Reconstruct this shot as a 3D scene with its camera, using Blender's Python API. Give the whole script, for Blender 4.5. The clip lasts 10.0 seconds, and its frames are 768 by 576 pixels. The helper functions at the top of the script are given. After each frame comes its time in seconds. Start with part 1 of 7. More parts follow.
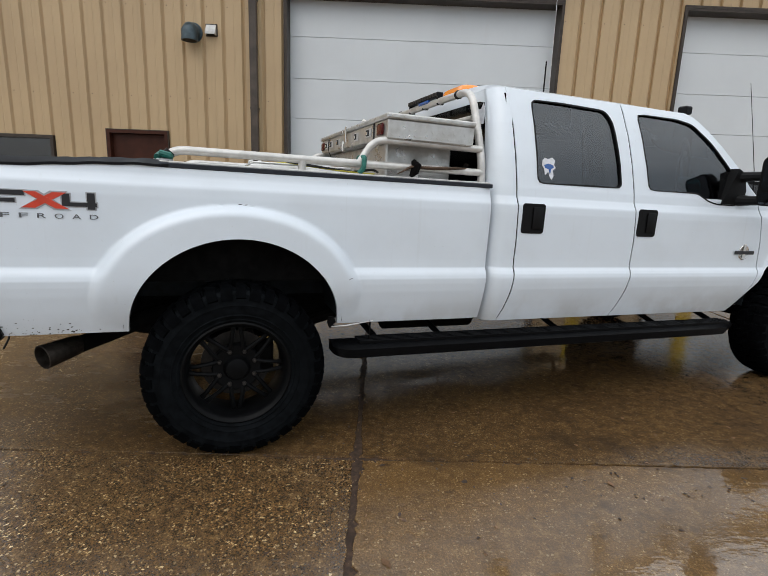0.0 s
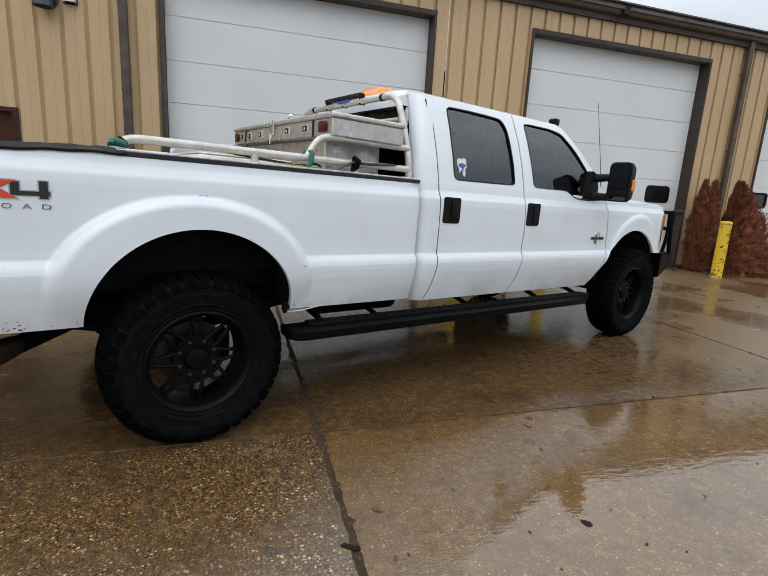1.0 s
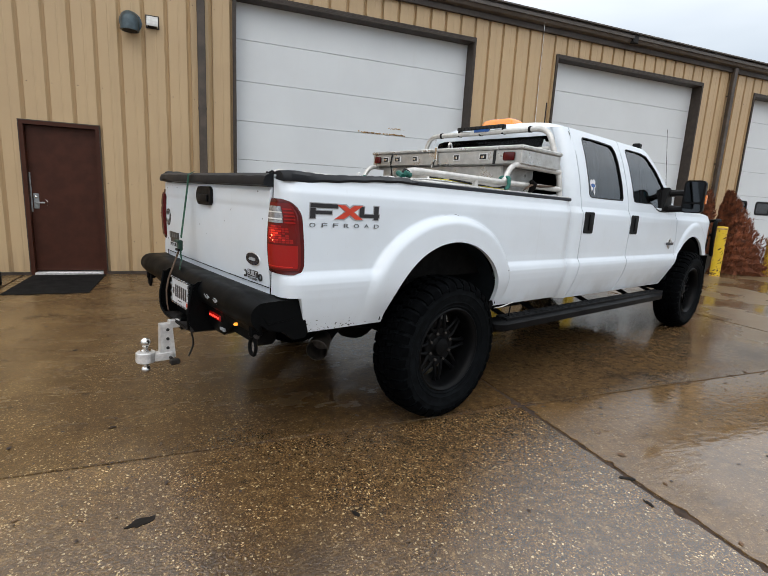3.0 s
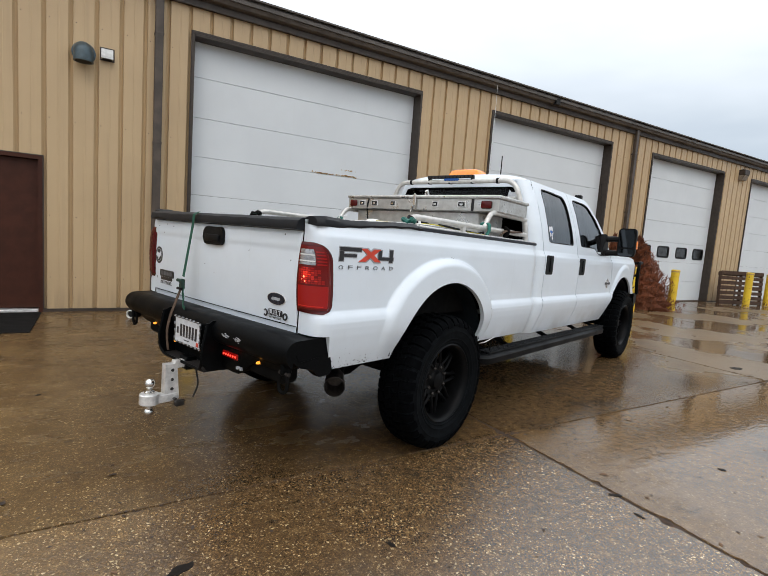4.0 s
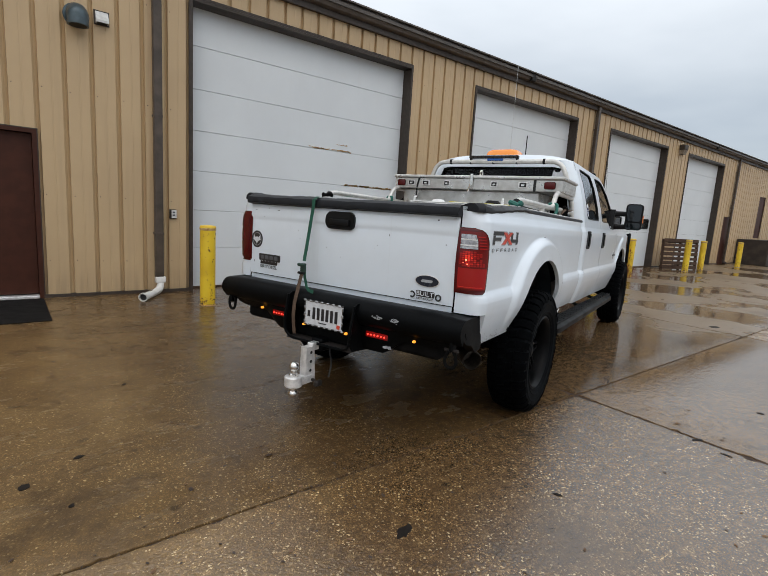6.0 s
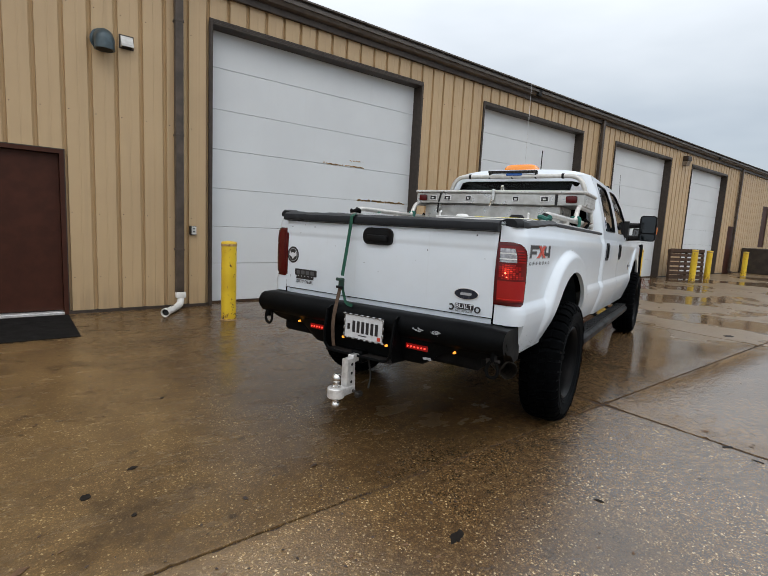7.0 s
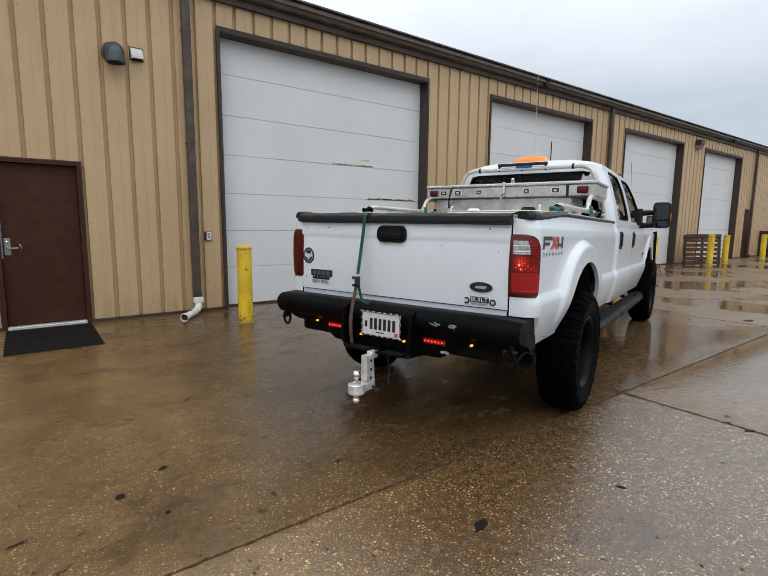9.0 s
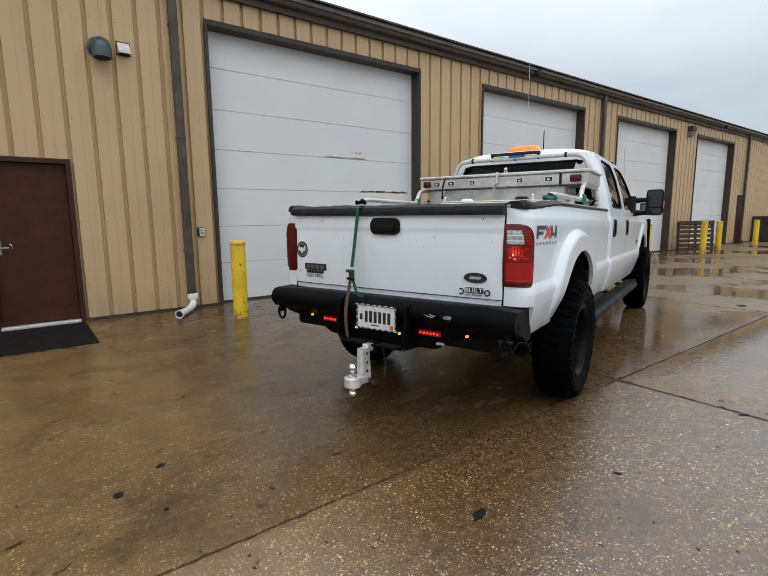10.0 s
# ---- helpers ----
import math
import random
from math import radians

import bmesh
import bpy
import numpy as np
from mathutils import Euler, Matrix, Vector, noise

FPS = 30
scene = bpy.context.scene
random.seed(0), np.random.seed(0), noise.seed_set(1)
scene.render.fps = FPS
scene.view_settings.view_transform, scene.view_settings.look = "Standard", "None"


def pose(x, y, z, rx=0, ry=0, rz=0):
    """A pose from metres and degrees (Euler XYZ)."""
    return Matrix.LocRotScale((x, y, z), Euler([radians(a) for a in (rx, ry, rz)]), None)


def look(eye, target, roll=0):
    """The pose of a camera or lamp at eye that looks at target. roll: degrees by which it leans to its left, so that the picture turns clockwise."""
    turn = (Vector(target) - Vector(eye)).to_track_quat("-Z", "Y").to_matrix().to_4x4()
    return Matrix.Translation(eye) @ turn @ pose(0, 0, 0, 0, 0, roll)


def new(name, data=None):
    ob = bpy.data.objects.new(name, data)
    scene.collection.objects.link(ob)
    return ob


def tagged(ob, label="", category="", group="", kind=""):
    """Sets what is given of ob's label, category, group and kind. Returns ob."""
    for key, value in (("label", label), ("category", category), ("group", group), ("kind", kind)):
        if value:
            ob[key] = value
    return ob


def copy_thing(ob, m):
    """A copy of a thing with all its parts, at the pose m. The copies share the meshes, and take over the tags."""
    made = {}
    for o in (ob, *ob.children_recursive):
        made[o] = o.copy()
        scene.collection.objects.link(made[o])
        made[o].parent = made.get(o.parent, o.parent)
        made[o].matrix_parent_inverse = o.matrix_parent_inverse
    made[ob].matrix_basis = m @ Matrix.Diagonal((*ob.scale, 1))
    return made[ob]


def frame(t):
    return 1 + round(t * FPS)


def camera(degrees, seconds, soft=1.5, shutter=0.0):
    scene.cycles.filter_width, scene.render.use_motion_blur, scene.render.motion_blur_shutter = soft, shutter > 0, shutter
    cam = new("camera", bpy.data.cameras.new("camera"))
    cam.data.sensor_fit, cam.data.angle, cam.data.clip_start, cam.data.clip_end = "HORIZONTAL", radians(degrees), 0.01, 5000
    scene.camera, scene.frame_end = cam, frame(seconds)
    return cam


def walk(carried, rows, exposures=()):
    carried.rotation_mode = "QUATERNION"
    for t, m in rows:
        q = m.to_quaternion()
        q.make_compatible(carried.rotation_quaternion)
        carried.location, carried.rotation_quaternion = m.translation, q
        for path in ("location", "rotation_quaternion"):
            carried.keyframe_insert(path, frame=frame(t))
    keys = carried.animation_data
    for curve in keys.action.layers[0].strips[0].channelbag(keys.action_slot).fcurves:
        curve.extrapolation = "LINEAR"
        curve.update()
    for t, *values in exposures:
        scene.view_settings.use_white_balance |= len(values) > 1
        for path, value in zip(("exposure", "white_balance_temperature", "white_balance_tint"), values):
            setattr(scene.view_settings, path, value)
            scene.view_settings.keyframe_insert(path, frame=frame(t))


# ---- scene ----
cam = camera(77.4, 10.0, 0.9)
PATH = [
    (0, (-0.031, 0.095, 1.447), (0.006, 2.052, 1.037), 2.1),
    (0.5, (-0.203, -0.063, 1.463), (0.139, 1.856, 1.015), 3.2),
    (1, (-0.559, -0.100, 1.438), (0.035, 1.763, 1.021), 3.3),
    (1.5, (-1.025, -0.2, 1.448), (-0.515, 1.705, 1.115), 2.8),
    (2, (-1.502, -0.178, 1.448), (-0.939, 1.7, 1.057), 2.7),
    (2.2, (-1.672, -0.201, 1.435), (-1.111, 1.683, 1.065), 2.7),
    (3.3, (-2.442, -0.136, 1.441), (-1.658, 1.664, 1.061), 3.0),
    (3.5, (-2.525, -0.161, 1.436), (-1.756, 1.654, 1.097), 3.0),
    (4, (-2.816, -0.077, 1.455), (-1.792, 1.628, 1.239), 4.2),
    (4.5, (-3.103, 0.077, 1.457), (-1.958, 1.7, 1.216), 4.1),
    (5, (-3.372, 0.094, 1.464), (-2.23, 1.716, 1.207), 4.2),
    (5.5, (-3.658, 0.293, 1.447), (-2.414, 1.824, 1.118), 4.2),
    (5.7, (-3.762, 0.372, 1.45), (-2.524, 1.908, 1.121), 3.9),
    (7, (-4.144, 0.516, 1.46), (-2.913, 2.07, 1.197), 3.0),
    (7.5, (-4.154, 0.483, 1.458), (-2.955, 2.056, 1.165), 2.2),
    (8, (-4.15, 0.47, 1.454), (-2.979, 2.063, 1.153), 1.4),
    (8.5, (-4.176, 0.479, 1.459), (-2.991, 2.067, 1.183), 1.1),
    (9, (-4.191, 0.486, 1.459), (-3.002, 2.072, 1.186), 0.6),
    (9.5, (-4.196, 0.485, 1.461), (-2.998, 2.061, 1.175), 0.1),
    (10, (-4.179, 0.488, 1.457), (-2.979, 2.059, 1.154), -0.5),
]
walk(cam, [(t, look(eye, target, roll)) for t, eye, target, roll in PATH], [(0.0, -0.86), (0.5, -0.80), (2.0, -0.80), (3.5, -0.66), (4.5, -0.80), (5.0, -0.92), (5.5, -0.93), (8.0, -0.86), (10.0, -0.84)])

# ---- world, sun ----
world = bpy.data.worlds.new("overcast_sky")
scene.world = world
world.use_nodes = True
wn, wl = world.node_tree.nodes, world.node_tree.links
wn.clear()


def wnode(kind, **values):
    n = wn.new(kind)
    for key, value in values.items():
        n.inputs[key.replace("_", " ")].default_value = value
    return n


SUN_ELEV, SUN_ROT = radians(48), radians(215)
sky = wn.new("ShaderNodeTexSky")
sky.sky_type, sky.sun_disc = "NISHITA", False
sky.sun_elevation, sky.sun_rotation = SUN_ELEV, SUN_ROT
sky.dust_density, sky.air_density = 3.0, 1.0
coord = wn.new("ShaderNodeTexCoord")
sep = wn.new("ShaderNodeSeparateXYZ")
wl.new(coord.outputs["Generated"], sep.inputs[0])
# overcast cover: brighter towards the zenith, soft cloud bands
up = wn.new("ShaderNodeMapRange")
up.interpolation_type = "SMOOTHSTEP"
wl.new(sep.outputs["Z"], up.inputs["Value"])
up.inputs["From Min"].default_value, up.inputs["From Max"].default_value = 0.0, 0.62
stretch = wn.new("ShaderNodeMapping")
stretch.inputs["Scale"].default_value = (1.6, 1.6, 5.0)
wl.new(coord.outputs["Generated"], stretch.inputs["Vector"])
cloud = wnode("ShaderNodeTexNoise", Scale=1.7, Detail=4.0, Roughness=0.5)
wl.new(stretch.outputs[0], cloud.inputs["Vector"])
cloud_add = wn.new("ShaderNodeMath")
cloud_add.operation = "MULTIPLY_ADD"
cloud_add.inputs[1].default_value, cloud_add.inputs[2].default_value = 0.75, -0.32
wl.new(cloud.outputs["Fac"], cloud_add.inputs[0])
level = wn.new("ShaderNodeMath")
level.operation = "ADD"
wl.new(up.outputs[0], level.inputs[0])
wl.new(cloud_add.outputs[0], level.inputs[1])
ramp = wn.new("ShaderNodeValToRGB")
ramp.color_ramp.elements[0].position, ramp.color_ramp.elements[0].color = 0.0, (0.56, 0.64, 0.74, 1)
ramp.color_ramp.elements[1].position, ramp.color_ramp.elements[1].color = 1.0, (1.37, 1.42, 1.46, 1)
mid = ramp.color_ramp.elements.new(0.35)
mid.color = (0.88, 0.95, 1.01, 1)
wl.new(level.outputs[0], ramp.inputs["Fac"])
cover = wn.new("ShaderNodeBackground")
# thinner, brighter cloud overhead
zenith = wn.new("ShaderNodeMapRange")
zenith.interpolation_type = "SMOOTHSTEP"
for key, value in (("From Min", 0.18), ("From Max", 0.62), ("To Min", 1.16), ("To Max", 1.62)):
    zenith.inputs[key].default_value = value
wl.new(sep.outputs["Z"], zenith.inputs["Value"])
wl.new(zenith.outputs[0], cover.inputs["Strength"])
wl.new(ramp.outputs["Color"], cover.inputs["Color"])
clear = wn.new("ShaderNodeBackground")
clear.inputs["Strength"].default_value = 0.06
wl.new(sky.outputs["Color"], clear.inputs["Color"])
both = wn.new("ShaderNodeAddShader")
wl.new(cover.outputs[0], both.inputs[0])
wl.new(clear.outputs[0], both.inputs[1])
wout = wn.new("ShaderNodeOutputWorld")
wl.new(both.outputs[0], wout.inputs["Surface"])

sun_data = bpy.data.lights.new("sun", "SUN")
sun_data.energy, sun_data.angle, sun_data.color = 0.5, radians(40), (1.0, 0.97, 0.93)
sun = new("sun", sun_data)
sun.matrix_world = look((0, 0, 30), (8, 16, 0))

# ---- materials ----


class Mat:
    """A node material with short calls for the usual pieces."""

    def __init__(self, name, base=(0.5, 0.5, 0.5), rough=0.5, metal=0.0, **more):
        self.m = bpy.data.materials.new(name)
        self.m.use_nodes = True
        self.n, self.l = self.m.node_tree.nodes, self.m.node_tree.links
        self.b = self.n["Principled BSDF"]
        self.b.inputs["Base Color"].default_value = (*base, 1)
        self.b.inputs["Roughness"].default_value = rough
        self.b.inputs["Metallic"].default_value = metal
        for key, value in more.items():
            self.b.inputs[key.replace("_", " ")].default_value = value
        self.where = None

    def pos(self, scale=(1, 1, 1), obj=True):
        t = self.n.new("ShaderNodeTexCoord" if obj else "ShaderNodeNewGeometry")
        mp = self.n.new("ShaderNodeMapping")
        mp.inputs["Scale"].default_value = scale
        self.l.new(t.outputs["Object" if obj else "Position"], mp.inputs["Vector"])
        return mp.outputs[0]

    def noise(self, vec, scale, detail=4.0, rough=0.55):
        t = self.n.new("ShaderNodeTexNoise")
        t.inputs["Scale"].default_value, t.inputs["Detail"].default_value, t.inputs["Roughness"].default_value = scale, detail, rough
        self.l.new(vec, t.inputs["Vector"])
        return t.outputs["Fac"]

    def voro(self, vec, scale, feature="F1", out="Distance"):
        t = self.n.new("ShaderNodeTexVoronoi")
        t.feature = feature
        t.inputs["Scale"].default_value = scale
        self.l.new(vec, t.inputs["Vector"])
        return t.outputs[out]

    def ramp(self, fac, a, b, lo=0.0, hi=1.0, smooth=True):
        t = self.n.new("ShaderNodeMapRange")
        t.interpolation_type = "SMOOTHSTEP" if smooth else "LINEAR"
        for key, value in (("From Min", a), ("From Max", b), ("To Min", lo), ("To Max", hi)):
            t.inputs[key].default_value = value
        self.l.new(fac, t.inputs["Value"])
        return t.outputs[0]

    def mix(self, fac, a, b, blend="MIX"):
        t = self.n.new("ShaderNodeMix")
        t.data_type, t.blend_type = "RGBA", blend
        for key, value in ((0, fac), (6, a), (7, b)):
            if isinstance(value, (int, float)):
                t.inputs[key].default_value = value
            elif isinstance(value, tuple):
                t.inputs[key].default_value = (*value, 1)
            else:
                self.l.new(value, t.inputs[key])
        return t.outputs[2]

    def math(self, op, a, b=0.0):
        t = self.n.new("ShaderNodeMath")
        t.operation = op
        for key, value in ((0, a), (1, b)):
            if isinstance(value, (int, float)):
                t.inputs[key].default_value = value
            else:
                self.l.new(value, t.inputs[key])
        return t.outputs[0]

    def bump(self, height, strength=0.3, distance=0.002, to="Normal"):
        t = self.n.new("ShaderNodeBump")
        t.inputs["Strength"].default_value, t.inputs["Distance"].default_value = strength, distance
        self.l.new(height, t.inputs["Height"])
        self.l.new(t.outputs[0], self.b.inputs[to])
        return t

    def set(self, key, socket):
        self.l.new(socket, self.b.inputs[key])

    def random(self):
        return self.n.new("ShaderNodeObjectInfo").outputs["Random"]


def plain(name, base, rough=0.5, metal=0.0, grain=0.15, scale=30.0, bump=0.0, **more):
    """A surface with mottling at two scales and uneven gloss."""
    m = Mat(name, base, rough, metal, **more)
    p = m.pos()
    n1, n2 = m.noise(p, scale), m.noise(p, scale / 9)
    dark, light = tuple(c * (1 - grain) for c in base), tuple(min(1, c * (1 + grain)) for c in base)
    col = m.mix(m.ramp(n1, 0.3, 0.7), dark, light)
    col = m.mix(m.ramp(n2, 0.35, 0.7, 0, grain * 1.5), col, tuple(c * 0.6 for c in base))
    m.set("Base Color", col)
    m.set("Roughness", m.ramp(n2, 0.2, 0.8, max(0.02, rough - 0.08), min(1, rough + 0.1)))
    if bump:
        m.bump(n1, bump)
    return m


def paint_white():
    m = Mat("white_vehicle_paint", (0.78, 0.79, 0.80), 0.32, 0.0, Coat_Weight=0.6, Coat_Roughness=0.06)
    p = m.pos(obj=False)
    sepz = m.n.new("ShaderNodeSeparateXYZ")
    m.l.new(p, sepz.inputs[0])
    film = m.noise(p, 2.2, 5)
    speck = m.noise(p, 60, 3)
    col = m.mix(m.ramp(film, 0.42, 0.75, 0, 0.35), (0.715, 0.775, 0.835), (0.60, 0.645, 0.68))
    # road grime splashed on the sills
    splash = m.math("MULTIPLY", m.ramp(sepz.outputs["Z"], 0.62, 0.86, 1, 0), m.ramp(film, 0.35, 0.6))
    col = m.mix(m.math("MULTIPLY", splash, 0.4), col, (0.36, 0.32, 0.27))
    col = m.mix(m.ramp(speck, 0.70, 0.76, 0, 0.25), col, (0.45, 0.44, 0.42))
    run = m.noise(m.pos((26, 26, 0.8), obj=False), 1.0, 4, 0.6)
    col = m.mix(m.ramp(run, 0.60, 0.80, 0, 0.10), col, (0.42, 0.40, 0.36))
    m.set("Base Color", col)
    m.set("Coat Roughness", m.ramp(film, 0.3, 0.8, 0.04, 0.2))
    wave = m.math("ADD", m.noise(p, 2.0, 2), m.math("MULTIPLY", m.noise(p, 9, 2), 0.25))
    m.bump(wave, 0.10, 0.02)
    m.bump(wave, 0.14, 0.02, "Coat Normal")
    return m.m


def concrete():
    m = Mat("wet_exposed_aggregate_concrete", (0.2, 0.15, 0.1), 0.6)
    p = m.pos(obj=False)
    sp = m.n.new("ShaderNodeSeparateXYZ")
    m.l.new(p, sp.inputs[0])
    big, med, fine = m.noise(p, 0.5, 4), m.noise(p, 2.3, 6, 0.62), m.noise(p, 120, 3, 0.55)
    wob = m.n.new("ShaderNodeVectorMath")
    wob.operation = "ADD"
    nz = m.n.new("ShaderNodeTexNoise")
    nz.inputs["Scale"].default_value = 75
    m.l.new(p, nz.inputs["Vector"])
    sc = m.n.new("ShaderNodeVectorMath")
    sc.operation = "SCALE"
    sc.inputs["Scale"].default_value = 0.021
    m.l.new(nz.outputs["Color"], sc.inputs[0])
    m.l.new(p, wob.inputs[0]), m.l.new(sc.outputs[0], wob.inputs[1])
    pw = wob.outputs[0]

    def stones(scale):
        cell, dist = m.voro(pw, scale, out="Color"), m.voro(pw, scale)
        c = m.n.new("ShaderNodeSeparateColor")
        m.l.new(cell, c.inputs[0])
        return c, dist
    small, small_d = stones(92)
    large, large_d = stones(58)
    cobble, cobble_d = stones(41)
    # cement matrix: ochre, with browner patches and greyer traffic lanes
    south = m.ramp(sp.outputs["Y"], 2.40, 2.52, 1, 0)
    grit = m.noise(p, 190, 2, 0.6)
    light_, dark_ = m.mix(south, (0.222, 0.126, 0.043), (0.245, 0.134, 0.042)), m.mix(south, (0.120, 0.065, 0.023), (0.108, 0.061, 0.023))
    col = m.mix(m.ramp(med, 0.32, 0.70), light_, dark_)
    col = m.mix(m.ramp(big, 0.38, 0.66, 0, 0.45), col, (0.185, 0.115, 0.052))
    col = m.mix(m.ramp(fine, 0.42, 0.58, 0, 0.50), col, (0.030, 0.016, 0.006))
    col = m.mix(m.ramp(m.random(), 0, 1, 0, 0.15), col, (0.085, 0.054, 0.026))
    # stones worn bare: more of them on the slabs away from the building
    bare = m.math("MULTIPLY", m.ramp(med, 0.36, 0.66, 1, 0.35), m.math("MAXIMUM", south, m.ramp(m.math("ADD", sp.outputs["Y"], m.ramp(big, 0.3, 0.7, -0.8, 0.8)), 3.6, 6.0, 1.0, 0.40)))
    bare = m.math("MULTIPLY", bare, m.math("MAXIMUM", south, m.ramp(m.math("ADD", sp.outputs["X"], m.ramp(big, 0.3, 0.7, -0.5, 0.5)), -2.7, -1.5, 1.0, 0.38)))
    poured = m.math("MULTIPLY", m.ramp(sp.outputs["X"], -0.11, -0.09), south)
    bare = m.math("MULTIPLY", bare, m.ramp(poured, 0, 1, 1.0, 0.5))
    for (c, d, near_, far_, keep, tone) in ((small, small_d, 0.30, 0.38, 0.04, (0.62, 0.46, 0.24)), (large, large_d, 0.28, 0.34, 0.34, (0.84, 0.69, 0.43)), (cobble, cobble_d, 0.26, 0.31, 0.62, (0.66, 0.52, 0.32))):
        shape = m.ramp(d, near_, far_, 1, 0)
        pick = m.math("MULTIPLY", shape, m.ramp(c.outputs[0], keep, keep + 0.3))
        tint = m.mix(m.ramp(c.outputs[1], 0.30, 0.95), (0.15, 0.082, 0.032), tone)
        tint = m.mix(m.ramp(c.outputs[2], 0.70, 0.78), tint, (0.035, 0.021, 0.010))
        col = m.mix(m.math("MULTIPLY", pick, bare), col, tint)
    col = m.mix(m.ramp(grit, 0.52, 0.66, 0, 0.45), col, (0.026, 0.014, 0.006))
    mottle = m.noise(p, 17, 5, 0.72)
    col = m.mix(m.ramp(mottle, 0.46, 0.66, 0, 0.55), col, (0.034, 0.019, 0.009))
    col = m.mix(m.ramp(mottle, 0.34, 0.46, 0.30, 0), col, (0.40, 0.27, 0.13))
    # shade between the stones and in small pits, put into the colour
    gaps = m.math("MULTIPLY", m.math("MULTIPLY", m.ramp(small_d, 0.40, 0.58), m.ramp(large_d, 0.30, 0.42)), bare)
    col = m.mix(m.math("MULTIPLY", gaps, 0.84), col, (0.030, 0.017, 0.008))
    patch_, patch_d = stones(34)
    pits = m.math("MULTIPLY", m.ramp(m.math("ADD", patch_d, m.math("MULTIPLY", fine, 0.25)), 0.24, 0.32, 1, 0), m.ramp(patch_.outputs[2], 0.66, 0.69))
    col = m.mix(m.math("MULTIPLY", pits, 0.85), col, (0.024, 0.013, 0.007))
    # colour made paler in a broad stretch to the west
    west = m.math("MULTIPLY", m.ramp(m.math("ADD", sp.outputs["X"], m.ramp(big, 0.3, 0.7, -0.6, 0.6)), -3.9, -2.3, 1, 0), m.ramp(med, 0.3, 0.6, 1, 0.5))
    col = m.mix(m.math("MULTIPLY", west, 0.55), col, m.mix(0.75, col, (0.42, 0.28, 0.13)))
    # one slab poured smoother and muddier than its neighbours
    col = m.mix(m.math("MULTIPLY", poured, m.ramp(med, 0.3, 0.65, 0.40, 0.25)), col, (0.150, 0.088, 0.034))
    # paler, rougher stretches between the puddles to the east
    island = m.ramp(m.noise(p, 0.46, 5, 0.55), 0.42, 0.54)
    dry = m.math("MULTIPLY", m.ramp(m.math("ADD", sp.outputs["X"], m.ramp(big, 0.3, 0.7, -0.8, 0.8)), 3.0, 5.2), island)
    col = m.mix(m.math("MULTIPLY", dry, 0.7), col, (0.25, 0.175, 0.098))
    # old oil and damp stains
    stain = m.noise(p, 1.15, 6, 0.68)
    col = m.mix(m.ramp(stain, 0.54, 0.70, 0, 0.62), col, (0.036, 0.021, 0.010))
    spots = m.noise(p, 6.5, 3, 0.5)
    col = m.mix(m.ramp(spots, 0.66, 0.74, 0, 0.6), col, (0.030, 0.019, 0.010))
    m.set("Base Color", m.mix(1.0, col, m.mix(south, (0.77, 0.725, 0.62), (1.10, 1.06, 0.96)), "MULTIPLY"))
    # the film of water: smoother towards the building, still water in shallow hollows
    edge = m.math("ADD", sp.outputs["Y"], m.ramp(big, 0.3, 0.7, -0.25, 0.25))
    near = m.ramp(edge, 2.25, 2.75)
    ripple = m.n.new("ShaderNodeMapping")
    ripple.inputs["Scale"].default_value = (1.0, 2.2, 1.0)
    ripple.inputs["Rotation"].default_value = (0, 0, radians(-12))
    m.l.new(p, ripple.inputs["Vector"])
    streak = m.noise(ripple.outputs[0], 2.6, 6, 0.60)
    # a sheet of still water over the whole slab poured smooth, ragged at its western edge
    reach = m.math("ADD", sp.outputs["X"], m.ramp(streak, 0.25, 0.75, -0.45, 0.45, False))
    bank = m.math("ADD", sp.outputs["Y"], m.ramp(streak, 0.25, 0.75, -0.22, 0.22, False))
    thin = m.math("MULTIPLY", m.ramp(bank, 1.62, 1.86), m.ramp(reach, 0.5, 2.2, 1.0, 0.35))
    puddle = m.math("MULTIPLY", m.math("MULTIPLY", m.ramp(reach, 0.0, 0.55), south), m.ramp(thin, 0, 1, 1.0, 0.66))
    pool = puddle
    low = m.math("MULTIPLY", m.ramp(m.noise(p, 0.8, 5), 0.50, 0.64), near)
    pool = m.math("MAXIMUM", pool, low)
    rough = m.mix(near, (0.20, 0.20, 0.20), (0.10, 0.10, 0.10))
    rough = m.mix(pool, rough, (0.025, 0.025, 0.025))
    rough = m.mix(m.math("MULTIPLY", puddle, thin), rough, (0.065, 0.065, 0.065))
    east_wet = m.math("MULTIPLY", m.ramp(sp.outputs["X"], 3.0, 5.2), m.math("SUBTRACT", 1.0, island))
    rough = m.mix(east_wet, rough, (0.03, 0.03, 0.03))
    rough = m.mix(dry, rough, (0.34, 0.34, 0.34))
    dull = m.math("MULTIPLY", m.math("MULTIPLY", m.ramp(reach, -1.5, -0.4, 1, 0), near), m.ramp(streak, 0.36, 0.58, 1, 0.25))
    rough = m.mix(dull, rough, (0.30, 0.30, 0.30))
    film = m.math("SUBTRACT", 1.0, m.math("MULTIPLY", pool, 0.9))
    rough = m.mix(m.math("MULTIPLY", m.math("SUBTRACT", 1.0, puddle), m.ramp(med, 0.4, 0.7, 0, 0.25)), rough, (0.36, 0.36, 0.36))
    m.set("Coat Roughness", rough)
